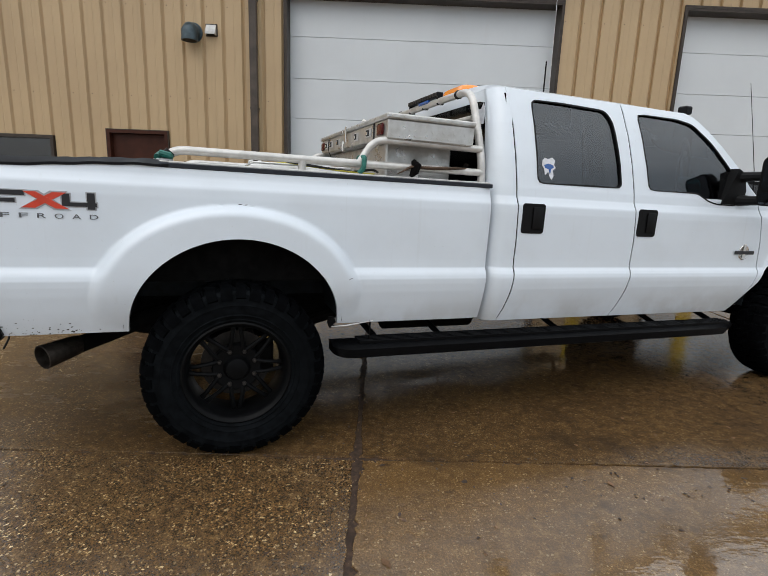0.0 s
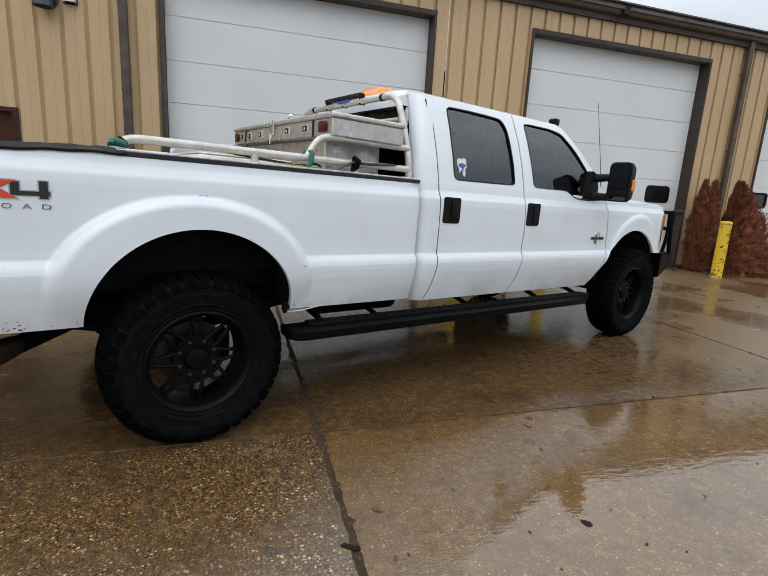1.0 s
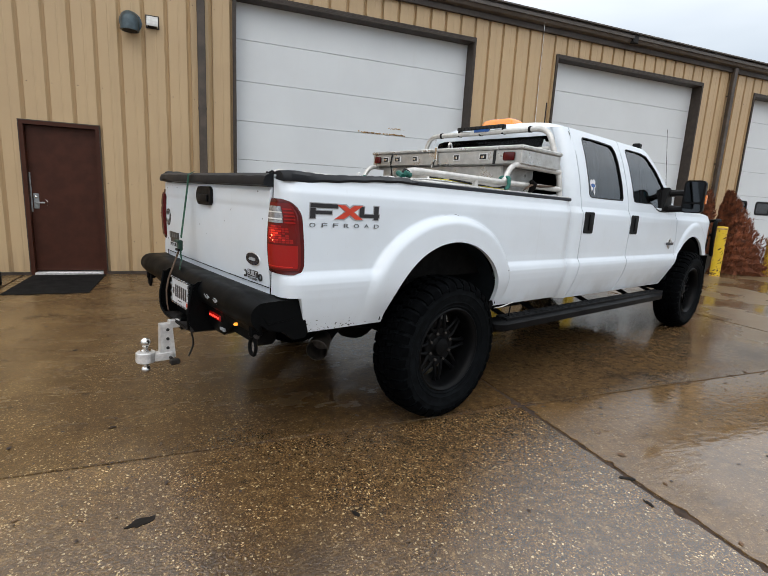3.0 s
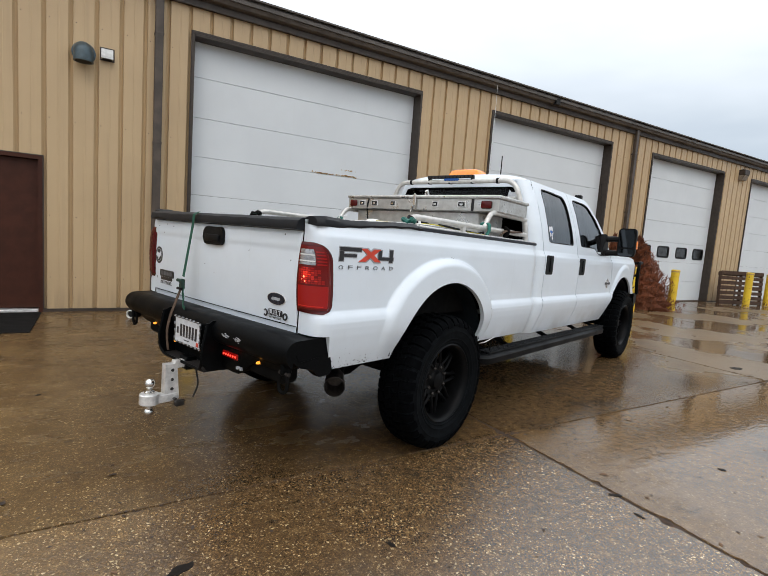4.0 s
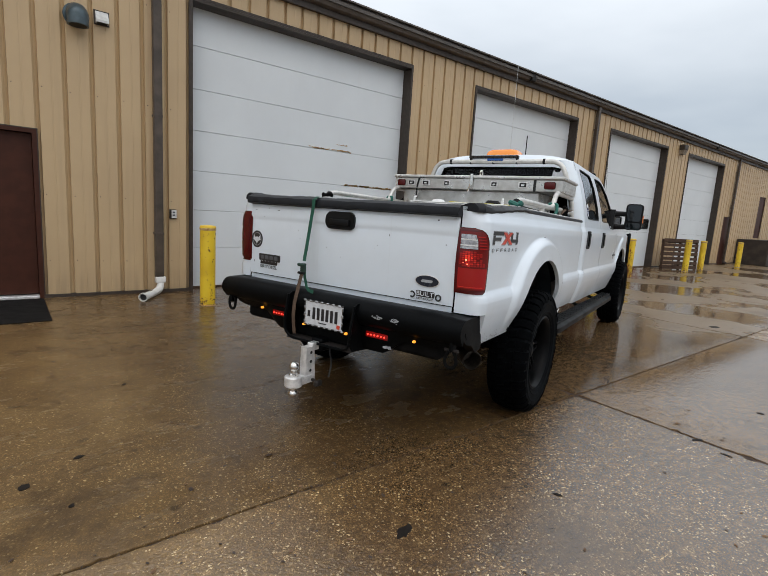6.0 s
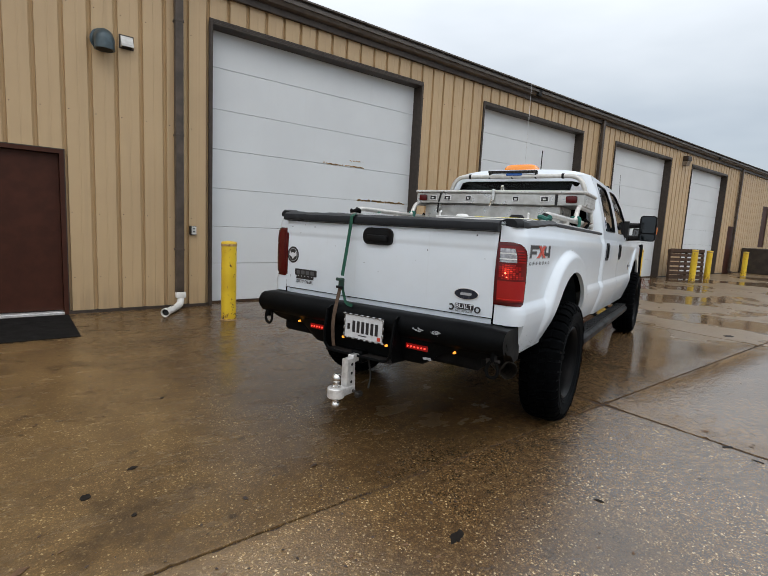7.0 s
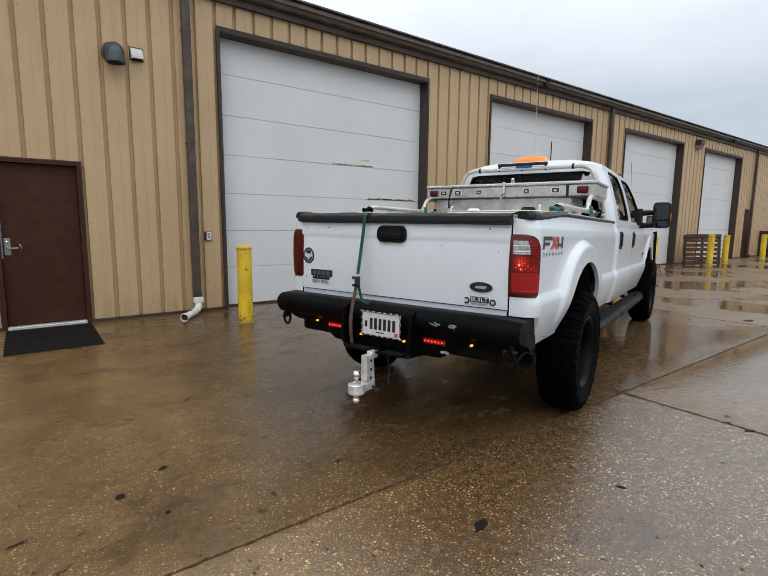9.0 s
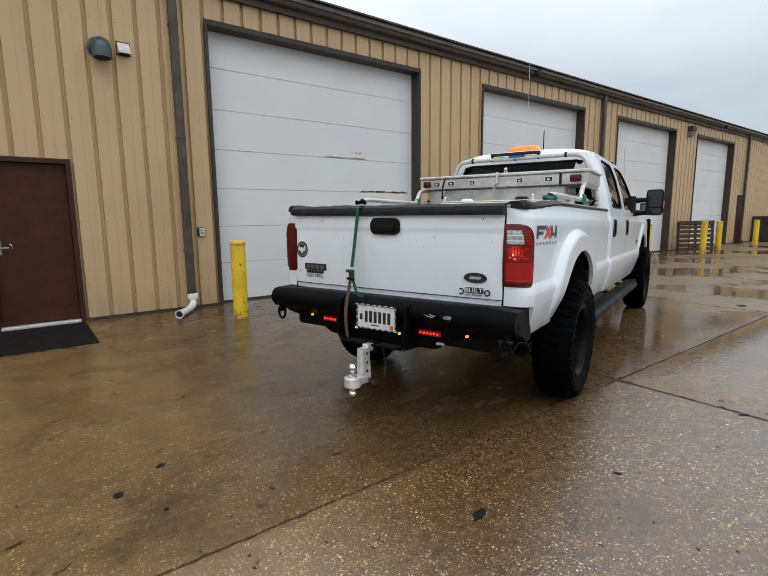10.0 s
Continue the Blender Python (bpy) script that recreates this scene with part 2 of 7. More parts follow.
    m.set("Coat Weight", m.ramp(near, 0, 1, 1.0, 0.85))
    m.set("Coat IOR", m.math("ADD", m.math("ADD", 1.34, m.math("MULTIPLY", puddle, 0.42)), m.math("MULTIPLY", film, m.math("ADD", m.math("ADD", m.ramp(near, 0, 1, 0.48, 0.12), m.math("MULTIPLY", m.math("MULTIPLY", m.ramp(reach, -2.0, -0.7, 0, 0.24), south), m.math("SUBTRACT", 1.0, poured))), m.math("MULTIPLY", dry, 0.45)))))
    m.b.inputs["Roughness"].default_value = 0.75
    m.b.inputs["Specular IOR Level"].default_value = 0.15
    h = m.math("ADD", m.math("MULTIPLY", small_d, 0.6), m.math("ADD", m.math("MULTIPLY", large_d, 0.6), m.math("ADD", m.math("MULTIPLY", fine, 0.5), m.math("MULTIPLY", mottle, -1.1))))
    m.bump(h, 0.6, 0.005)
    wave = m.n.new("ShaderNodeMapping")
    wave.inputs["Scale"].default_value = (0.8, 2.0, 1.0)
    m.l.new(p, wave.inputs["Vector"])
    h = m.math("ADD", m.math("MULTIPLY", h, m.math("SUBTRACT", 1.0, m.math("MULTIPLY", puddle, 0.97))), m.math("MULTIPLY", puddle, m.math("MULTIPLY", m.noise(wave.outputs[0], 14.0, 3, 0.5), 3.0)))
    t = m.bump(h, 0.2, 0.003, "Coat Normal")
    calm = m.math("MULTIPLY", m.math("SUBTRACT", 1.0, m.math("MULTIPLY", pool, 0.85)), m.math("ADD", m.ramp(near, 0, 1, 0.50, 0.10), m.math("MULTIPLY", dull, 0.50)))
    m.l.new(calm, t.inputs["Strength"])
    return m.m


def siding():
    m = Mat("tan_painted_steel_siding", (0.5, 0.4, 0.25), 0.42)
    p = m.pos(obj=False)
    ps = m.pos((9, 9, 0.35), obj=False)
    streak, blot = m.noise(ps, 1.0, 5, 0.6), m.noise(p, 0.7, 4)
    col = m.mix(m.ramp(blot, 0.3, 0.7), (0.518, 0.370, 0.208), (0.468, 0.332, 0.187))
    col = m.mix(m.ramp(streak, 0.5, 0.8, 0, 0.4), col, (0.36, 0.262, 0.15))
    sp = m.n.new("ShaderNodeSeparateXYZ")
    m.l.new(p, sp.inputs[0])
    mud = m.math("MULTIPLY", m.ramp(sp.outputs["Z"], 0.05, 0.5, 1, 0), m.ramp(streak, 0.35, 0.6))
    col = m.mix(m.math("MULTIPLY", mud, 0.35), col, (0.21, 0.15, 0.09))
    m.set("Base Color", col)
    m.set("Roughness", m.ramp(streak, 0.2, 0.8, 0.34, 0.55))
    m.bump(m.noise(p, 5, 2), 0.04, 0.004)
    return m.m


def door_steel():
    m = Mat("white_ribbed_door_steel", (0.7, 0.71, 0.72), 0.38)
    p = m.pos(obj=False)
    ps = m.pos((5, 5, 0.6), obj=False)
    film, dirt = m.noise(p, 0.9, 4), m.noise(ps, 1.4, 5, 0.65)
    col = m.mix(m.ramp(film, 0.3, 0.7), (0.685, 0.712, 0.725), (0.645, 0.67, 0.685))
    col = m.mix(m.ramp(dirt, 0.55, 0.90, 0, 0.22), col, (0.54, 0.53, 0.50))
    m.set("Base Color", col)
    m.set("Roughness", m.ramp(film, 0.2, 0.8, 0.3, 0.48))
    m.bump(m.noise(p, 160, 2), 0.12, 0.001)
    return m.m


def diamond_plate():
    m = Mat("aluminium_tread_plate", (0.62, 0.61, 0.58), 0.33, 0.75)
    p = m.pos(obj=False)
    film = m.noise(p, 9, 5)
    col = m.mix(m.ramp(film, 0.3, 0.75), (0.62, 0.612, 0.590), (0.45, 0.438, 0.412))
    m.set("Base Color", col)
    m.set("Roughness", m.ramp(film, 0.3, 0.7, 0.25, 0.5))
    return m.m


def glass_dark(name, tint, rough=0.02, ior=1.5):
    m = Mat(name, tint, rough, Transmission_Weight=1.0, IOR=ior)
    p = m.pos()
    m.set("Roughness", m.ramp(m.noise(p, 6, 4), 0.4, 0.8, rough, rough + 0.04))
    return m.m


def glowing(name, colour, strength):
    m = Mat(name, colour, 0.14, Emission_Strength=strength, Specular_IOR_Level=0.4)
    m.b.inputs["Emission Color"].default_value = (*colour, 1)
    return m.m


def rusty():
    m = Mat("rust_stain", (0.3, 0.15, 0.06), 0.85)
    p = m.pos(obj=False)
    n = m.noise(p, 30, 5, 0.7)
    m.set("Base Color", m.mix(m.ramp(n, 0.3, 0.7), (0.26, 0.12, 0.035), (0.60, 0.42, 0.19)))
    m.bump(n, 0.5)
    return m.m


def yellow_paint():
    m = Mat("chipped_yellow_paint", (0.75, 0.5, 0.02), 0.4)
    p = m.pos(obj=False)
    n, s = m.noise(p, 21, 5, 0.66), m.noise(p, 3, 4)
    col = m.mix(m.ramp(s, 0.3, 0.7), (0.80, 0.56, 0.03), (0.66, 0.43, 0.02))
    sp = m.n.new("ShaderNodeSeparateXYZ")
    m.l.new(p, sp.inputs[0])
    wide = m.ramp(m.noise(p, 5, 3), 0.40, 0.68, 0, 0.07)
    low = m.math("ADD", m.math("ADD", n, wide), m.ramp(sp.outputs["Z"], 0.0, 0.40, 0.09, 0))
    col = m.mix(m.ramp(low, 0.645, 0.665), col, (0.50, 0.27, 0.03))
    col = m.mix(m.ramp(low, 0.675, 0.695), col, (0.050, 0.027, 0.015))
    m.set("Base Color", col)
    m.bump(n, 0.2)
    return m.m


WHITE = paint_white()
CONCRETE = concrete()
SIDING = siding()
DOOR_STEEL = door_steel()
TREAD_PLATE = diamond_plate()
RUST = rusty()
YELLOW = yellow_paint()
TRIM = plain("dark_bronze_trim", (0.049, 0.0365, 0.0285), 0.45, grain=0.2, scale=12, Specular_IOR_Level=0.35).m
SPOUT = plain("weathered_bronze_spout", (0.074, 0.056, 0.043), 0.42, grain=0.35, scale=5, Specular_IOR_Level=0.4).m
SEAL_BROWN = plain("rusty_brown_door_seal", (0.060, 0.032, 0.017), 0.8, grain=0.5, scale=14, bump=0.2).m
BROWN_DOOR = plain("brown_painted_door", (0.053, 0.0168, 0.0092), 0.5, grain=0.16, scale=6, bump=0.05, Specular_IOR_Level=0.2).m
BLACK_POWDER = plain("black_powder_coat", (0.0026, 0.0030, 0.0034), 0.40, grain=0.3, scale=60, bump=0.15, Specular_IOR_Level=0.06).m
BLACK_RIM = plain("black_wheel_paint", (0.0032, 0.0034, 0.0038), 0.40, grain=0.3, scale=30, Specular_IOR_Level=0.09).m
RUBBER = plain("tyre_rubber", (0.0042, 0.0051, 0.0060), 0.68, grain=0.45, scale=25, bump=0.25, Specular_IOR_Level=0.035).m
# same rubber, coloured darker on the tread for the wheel arch's shade
TREAD_RUBBER = plain("shaded_tread_rubber", (0.0016, 0.0019, 0.0023), 0.75, grain=0.3, scale=25, bump=0.2, Specular_IOR_Level=0.02).m
BLACK_PLASTIC = plain("black_plastic", (0.005, 0.005, 0.0055), 0.46, grain=0.2, scale=80, bump=0.1, Specular_IOR_Level=0.16).m
SOFT_BLACK = plain("black_vinyl", (0.0095, 0.0108, 0.0135), 0.46, grain=0.25, scale=14, bump=0.25, Specular_IOR_Level=0.24).m
RAIL_GREY = plain("blue_grey_rail_rubber", (0.017, 0.020, 0.027), 0.42, grain=0.25, scale=20, Specular_IOR_Level=0.3).m
WELL = plain("wheel_well_liner", (0.0095, 0.0140, 0.0175), 0.6, grain=0.6, scale=12, bump=0.5, Specular_IOR_Level=0.25).m
BOARD_BLACK = plain("glossy_black_step_plastic", (0.0030, 0.0032, 0.0038), 0.36, grain=0.3, scale=40, bump=0.08, Specular_IOR_Level=0.07).m
GUTTER = plain("weathered_brown_gutter", (0.105, 0.084, 0.068), 0.36, grain=0.25, scale=4, Specular_IOR_Level=0.5).m
GAP_BLACK = Mat("black_gap", (0.002, 0.002, 0.002), 1.0, Specular_IOR_Level=0.0).m
RUSTED = plain("rusty_dark_steel", (0.010, 0.0065, 0.005), 0.8, 0.0, grain=0.5, scale=40, bump=0.3).m
UNDER = plain("undercarriage", (0.0045, 0.0042, 0.004), 0.9, grain=0.5, scale=20, bump=0.4, Specular_IOR_Level=0.1).m
# for black rubber parts, and for flat pieces standing for shade in hollows
SHADE_LINE = plain("seam_shadow_rubber", (0.012, 0.012, 0.012), 0.8, grain=0.1).m
LOCK_STEEL = plain("dull_lock_steel", (0.30, 0.315, 0.315), 0.42, 0.5, grain=0.25, scale=30).m
ALUMINIUM = plain("brushed_aluminium", (0.72, 0.71, 0.70), 0.38, 0.5, grain=0.18, scale=25).m
TUBE_METAL = plain("weathered_tube_aluminium", (0.60, 0.585, 0.555), 0.34, 0.45, grain=0.12, scale=18).m
CHROME = plain("chrome", (0.72, 0.70, 0.67), 0.12, 1.0, grain=0.1, scale=30).m
SOOT = plain("sooty_steel", (0.060, 0.050, 0.042), 0.42, 0.7, grain=0.5, scale=40, bump=0.2, Specular_IOR_Level=0.3).m
CHAIN_STEEL = plain("dull_chain_steel", (0.34, 0.345, 0.35), 0.25, 0.8, grain=0.3, scale=60).m
STEEL_DARK = plain("dark_steel", (0.045, 0.040, 0.036), 0.5, 0.6, grain=0.3, scale=30).m
RED_LENS = glowing("red_lens", (0.27, 0.006, 0.005), 0.20)
RED_MID = glowing("shaded_red_lens", (0.12, 0.0035, 0.003), 0.14)
RED_EDGE = glowing("bright_red_edge", (0.42, 0.014, 0.009), 0.45)
RED_CELL = glowing("lit_red_reflector", (0.60, 0.030, 0.015), 1.0)
RED_DARK = Mat("dark_red_lens", (0.075, 0.003, 0.003), 0.2, Specular_IOR_Level=0.35).m
CLEAR_LENS = plain("clear_lens_over_silver", (0.44, 0.43, 0.44), 0.16, 0.6, grain=0.45, scale=60).m
AMBER = Mat("amber_plastic", (0.80, 0.20, 0.012), 0.25, Coat_Weight=0.4).m
BEACON = Mat("amber_beacon_dome", (0.90, 0.27, 0.010), 0.25, Coat_Weight=0.5, Coat_Roughness=0.05).m
AMBER_ON = glowing("amber_lamp_lit", (1.0, 0.36, 0.04), 2.2)
RED_ON = glowing("red_lamp_lit", (1.0, 0.05, 0.03), 3.0)
BULB_ON = glowing("tail_bulb_lit", (1.0, 0.16, 0.08), 5.0)
BLUE_LENS = Mat("blue_lens", (0.02, 0.09, 0.32), 0.2, Coat_Weight=0.5).m
TINTED = glass_dark("tinted_window_glass", (0.10, 0.15, 0.20), 0.02, 1.74)
REAR_GLASS = glass_dark("dark_rear_glass", (0.10, 0.12, 0.13), 0.03, 1.24)
WINDSHIELD = glass_dark("windshield_glass", (0.55, 0.6, 0.58))
PANE = glass_dark("door_window_glass", (0.10, 0.11, 0.115), 0.22, 1.9)
MIRROR = Mat("mirror_glass", (0.055, 0.06, 0.065), 0.05, 1.0).m
WHITE_PLASTIC = plain("white_plastic", (0.72, 0.72, 0.70), 0.4, grain=0.08, scale=8).m
PVC = plain("white_pvc", (0.74, 0.73, 0.70), 0.35, grain=0.1, scale=9).m
GREEN_WEB = plain("green_webbing", (0.010, 0.082, 0.050), 0.8, grain=0.3, scale=90, bump=0.5).m
BROWN_WEB = plain("brown_webbing", (0.085, 0.052, 0.032), 0.85, grain=0.3, scale=90, bump=0.5).m
TEAL_TAPE = plain("teal_tape", (0.012, 0.13, 0.10), 0.55, grain=0.25, scale=40).m
DARK_GREEN = plain("dark_green_buckle", (0.006, 0.035, 0.022), 0.5, grain=0.3, scale=60).m
YELLOW_CORD = plain("yellow_cord", (0.55, 0.48, 0.05), 0.6).m
DECAL_BLACK = plain("black_decal", (0.015, 0.015, 0.018), 0.35, grain=0.2).m
DECAL_RED = plain("red_decal", (0.62, 0.055, 0.025), 0.35, grain=0.1).m
DECAL_GREY = plain("grey_decal", (0.36, 0.37, 0.39), 0.4, grain=0.1).m
DECAL_NAVY = plain("dark_navy_badge", (0.012, 0.016, 0.028), 0.25, grain=0.2).m
DECAL_DIM = plain("dark_grey_decal", (0.10, 0.105, 0.115), 0.4, grain=0.1).m
DECAL_WHITE = plain("pale_decal", (0.66, 0.68, 0.72), 0.4, grain=0.1).m
PLATE_WHITE = plain("plate_white", (0.60, 0.61, 0.63), 0.35, grain=0.06).m
MAT_RUBBER = plain("doormat_rubber", (0.0105, 0.0098, 0.0095), 0.9, grain=0.45, scale=60, bump=0.5, Specular_IOR_Level=0.12).m
PALLET_WOOD = plain("weathered_pallet_wood", (0.070, 0.035, 0.018), 0.8, grain=0.5, scale=22, bump=0.3).m
DEAD_LEAF = plain("dead_brown_foliage", (0.20, 0.062, 0.024), 0.85, grain=0.6, scale=9).m
TWIG = plain("dead_twig", (0.07, 0.04, 0.025), 0.9, grain=0.3).m
DOCK = plain("stained_dock_concrete", (0.036, 0.026, 0.019), 0.75, grain=0.4, scale=3, bump=0.3).m
GRIT = plain("brown_concrete_crumbs", (0.11, 0.066, 0.034), 0.7, grain=0.5, scale=60).m
SILT = plain("red_brown_silt", (0.046, 0.025, 0.0135), 0.85, grain=0.5, scale=45, bump=0.5).m
JOINT = plain("dark_joint_filler", (0.040, 0.022, 0.011), 0.85, grain=0.4, scale=20, bump=0.4).m
OIL = plain("black_oil_spot", (0.014, 0.011, 0.009), 0.6, grain=0.3, Specular_IOR_Level=0.15).m
LITTER_DARK = plain("sodden_leaf_bits", (0.035, 0.017, 0.009), 0.6, grain=0.5, scale=40).m
LITTER = plain("dry_leaf_litter", (0.16, 0.085, 0.04), 0.8, grain=0.5, scale=40).m
SEAT = plain("grey_seat_cloth", (0.05, 0.05, 0.052), 0.9, grain=0.3, scale=60).m
GREEN_PLASTIC = plain("bright_green_plastic", (0.02, 0.42, 0.20), 0.4, grain=0.1).m
TEAL_THING = plain("teal_cloth", (0.05, 0.24, 0.22), 0.8).m
VENT_GREY = plain("painted_vent", (0.060, 0.088, 0.102), 0.34, 0.3, grain=0.3, scale=14).m
PALE_GREY = plain("pale_grey_metal", (0.62, 0.62, 0.60), 0.4, grain=0.12, scale=20).m
LAMP_LENS = plain("yellowed_lamp_lens", (0.26, 0.215, 0.165), 0.35, grain=0.4, scale=12).m
ROOFING = plain("brown_steel_roof", (0.09, 0.075, 0.062), 0.45, grain=0.2, scale=3).m


# ---- mesh helpers ----
def put(name, bm, material, parent=None, label="", smooth=35.0):
    """Links a bmesh as one mesh object, under a parent where one is given."""
    bmesh.ops.recalc_face_normals(bm, faces=bm.faces)
    me = bpy.data.meshes.new(name)
    bm.to_mesh(me)
    bm.free()
    me.materials.append(material)
    if smooth:
        me.polygons.foreach_set("use_smooth", [True] * len(me.polygons))
        me.set_sharp_from_angle(angle=radians(smooth))
    ob = new(name, me)
    if parent is not None:
        ob.parent = parent
    if label:
        tagged(ob, label)
    return ob


def part(name, bm, material, parent, label="", smooth=35.0):
    return put(name, bm, material, parent, label, smooth)


def empty(name, m, label, category, group="", kind=""):
    ob = new(name)
    ob.empty_display_size = 0.1
    ob.matrix_world = m
    return tagged(ob, label, category, group, kind)


def box(bm, x0, x1, y0, y1, z0, z1, bevel=0.0, m=None, segs=1):
    got = bmesh.ops.create_cube(bm, size=1.0)
    mat = pose((x0 + x1) / 2, (y0 + y1) / 2, (z0 + z1) / 2) @ Matrix.Diagonal((x1 - x0, y1 - y0, z1 - z0, 1))
    bmesh.ops.transform(bm, matrix=mat, verts=got["verts"])
    verts = got["verts"]
    if bevel:
        edges = list({e for v in verts for e in v.link_edges})
        out = bmesh.ops.bevel(bm, geom=edges, offset=bevel, segments=segs, affect="EDGES", profile=0.5)
        verts = list({v for f in out["faces"] for v in f.verts} | {v for v in verts if v.is_valid})
    if m is not None:
        bmesh.ops.transform(bm, matrix=m, verts=verts)
    return verts


def boxed(x0, x1, y0, y1, z0, z1, bevel=0.0, segs=1):
    bm = bmesh.new()
    box(bm, x0, x1, y0, y1, z0, z1, bevel, segs=segs)
    return bm


def rounded_path(points, radius, steps=5):
    """The points joined by straight runs with rounded bends."""
    pts = [Vector(p) for p in points]
    out = [pts[0]]
    for a, b, c in zip(pts, pts[1:], pts[2:]):
        ra, rc = min(radius, (a - b).length * 0.49), min(radius, (c - b).length * 0.49)
        p, q = b + (a - b).normalized() * ra, b + (c - b).normalized() * rc
        for k in range(steps + 1):
            t = k / steps
            out.append((1 - t) ** 2 * p + 2 * t * (1 - t) * b + t * t * q)
    return out + [pts[-1]]


def tube(bm, points, r, sides=10, bend=0.0, cap=True, flat=1.0):
    """A tube along the points; r may be one radius or one for each point."""
    pts = rounded_path(points, bend) if bend else [Vector(p) for p in points]
    rs = r if isinstance(r, (list, tuple)) else [r] * len(pts)
    rings, prev = [], None
    for i, p in enumerate(pts):
        d = (pts[min(i + 1, len(pts) - 1)] - pts[max(i - 1, 0)]).normalized()
        side = prev if prev is not None else (Vector((0, 0, 1)) if abs(d.z) < 0.9 else Vector((1, 0, 0)))
        u = (side - d * side.dot(d)).normalized()
        prev = u
        v = d.cross(u)
        rings.append([bm.verts.new(p + (u * math.cos(2 * math.pi * k / sides) * flat + v * math.sin(2 * math.pi * k / sides)) * rs[i]) for k in range(sides)])
    for a, b in zip(rings, rings[1:]):
        for k in range(sides):
            bm.faces.new((a[k], a[(k + 1) % sides], b[(k + 1) % sides], b[k]))
    if cap:
        bm.faces.new(rings[0][::-1]), bm.faces.new(rings[-1])
    return bm


def tubed(points, r, sides=10, bend=0.0, cap=True, flat=1.0):
    return tube(bmesh.new(), points, r, sides, bend, cap, flat)


def lathe(bm, profile, sides=32, axis="Y", m=None):
    """Turns a profile of (radius, along) about an axis through the origin."""
    rings = []
    for r, a in profile:
        ring = []
        for k in range(sides):
            c, s = r * math.cos(2 * math.pi * k / sides), r * math.sin(2 * math.pi * k / sides)
            p = {"Y": (c, a, s), "Z": (c, s, a), "X": (a, c, s)}[axis]
            ring.append(bm.verts.new(m @ Vector(p) if m is not None else p))
        rings.append(ring)
    for a, b in zip(rings, rings[1:]):
        for k in range(sides):
            bm.faces.new((a[k], a[(k + 1) % sides], b[(k + 1) % sides], b[k]))
    return rings


def lathed(profile, sides=32, axis="Y", caps=True, m=None):
    bm = bmesh.new()
    rings = lathe(bm, profile, sides, axis, m)
    if caps:
        for ring in (rings[0], rings[-1]):
            bm.faces.new(ring)
    return bm


def prism(bm, outline, y0, y1, plane="XZ", m=None):
    """A flat outline given thickness. XZ: outline is (x, z) and runs along y; YZ: along x; XY: along z."""
    def at(p, d):
        v = {"XZ": (p[0], d, p[1]), "YZ": (d, p[0], p[1]), "XY": (p[0], p[1], d)}[plane]
        return m @ Vector(v) if m is not None else v
    a, b = [bm.verts.new(at(p, y0)) for p in outline], [bm.verts.new(at(p, y1)) for p in outline]
    bm.faces.new(a), bm.faces.new(b[::-1])
    for k in range(len(outline)):
        j = (k + 1) % len(outline)
        bm.faces.new((a[k], b[k], b[j], a[j]))
    return bm


def prismed(outline, y0, y1, plane="XZ", m=None):
    return prism(bmesh.new(), outline, y0, y1, plane, m)


def grid(bm, rows):
    """Quads through rows of points."""
    vs = [[bm.verts.new(p) for p in row] for row in rows]
    for a, b in zip(vs, vs[1:]):
        for k in range(len(a) - 1):
            bm.faces.new((a[k], a[k + 1], b[k + 1], b[k]))
    return vs


def rimmed(bm, offset):
    """Turns the open borders inwards, so that a panel shows its thickness."""
    bmesh.ops.remove_doubles(bm, verts=bm.verts, dist=1e-5)
    bmesh.ops.dissolve_degenerate(bm, dist=1e-6, edges=bm.edges)
    edges = [e for e in bm.edges if e.is_boundary]
    got = bmesh.ops.extrude_edge_only(bm, edges=edges)
    bmesh.ops.translate(bm, vec=offset, verts=[v for v in got["geom"] if isinstance(v, bmesh.types.BMVert)])
    return bm


def rounded_rect(w, h, r, n=4):
    out = []
    for cx, cy, a0 in ((w / 2 - r, h / 2 - r, 0), (-w / 2 + r, h / 2 - r, 90), (-w / 2 + r, -h / 2 + r, 180), (w / 2 - r, -h / 2 + r, 270)):
        for k in range(n + 1):
            a = radians(a0 + 90 * k / n)
            out.append((cx + r * math.cos(a), cy + r * math.sin(a)))
    return out


def lettering(name, text, size, m, material, parent, label, width=None):
    """Writing in the built-in font as a thin mesh; its middle lies at the pose m, facing +z there."""
    curve = bpy.data.curves.new(name, "FONT")
    curve.body, curve.size, curve.extrude = text, size, 0.0005
    curve.align_x, curve.align_y = "CENTER", "CENTER"
    tmp = bpy.data.objects.new(name, curve)
    scene.collection.objects.link(tmp)
    bpy.context.view_layer.update()
    me = bpy.data.meshes.new_from_object(tmp.evaluated_get(bpy.context.evaluated_depsgraph_get()))
    bpy.data.objects.remove(tmp)
    me.materials.clear()
    me.materials.append(material)
    if width:
        xs = [v.co.x for v in me.vertices]
        k = width / max(1e-6, max(xs) - min(xs))
        me.transform(Matrix.Diagonal((k, 1, 1, 1)))
    ob = new(name, me)
    ob.parent = parent
    ob.matrix_local = m
    if label:
        tagged(ob, label)
    return ob


def blend(a, b, t):
    t = min(1.0, max(0.0, (t - a) / (b - a)))
    return t * t * (3 - 2 * t)

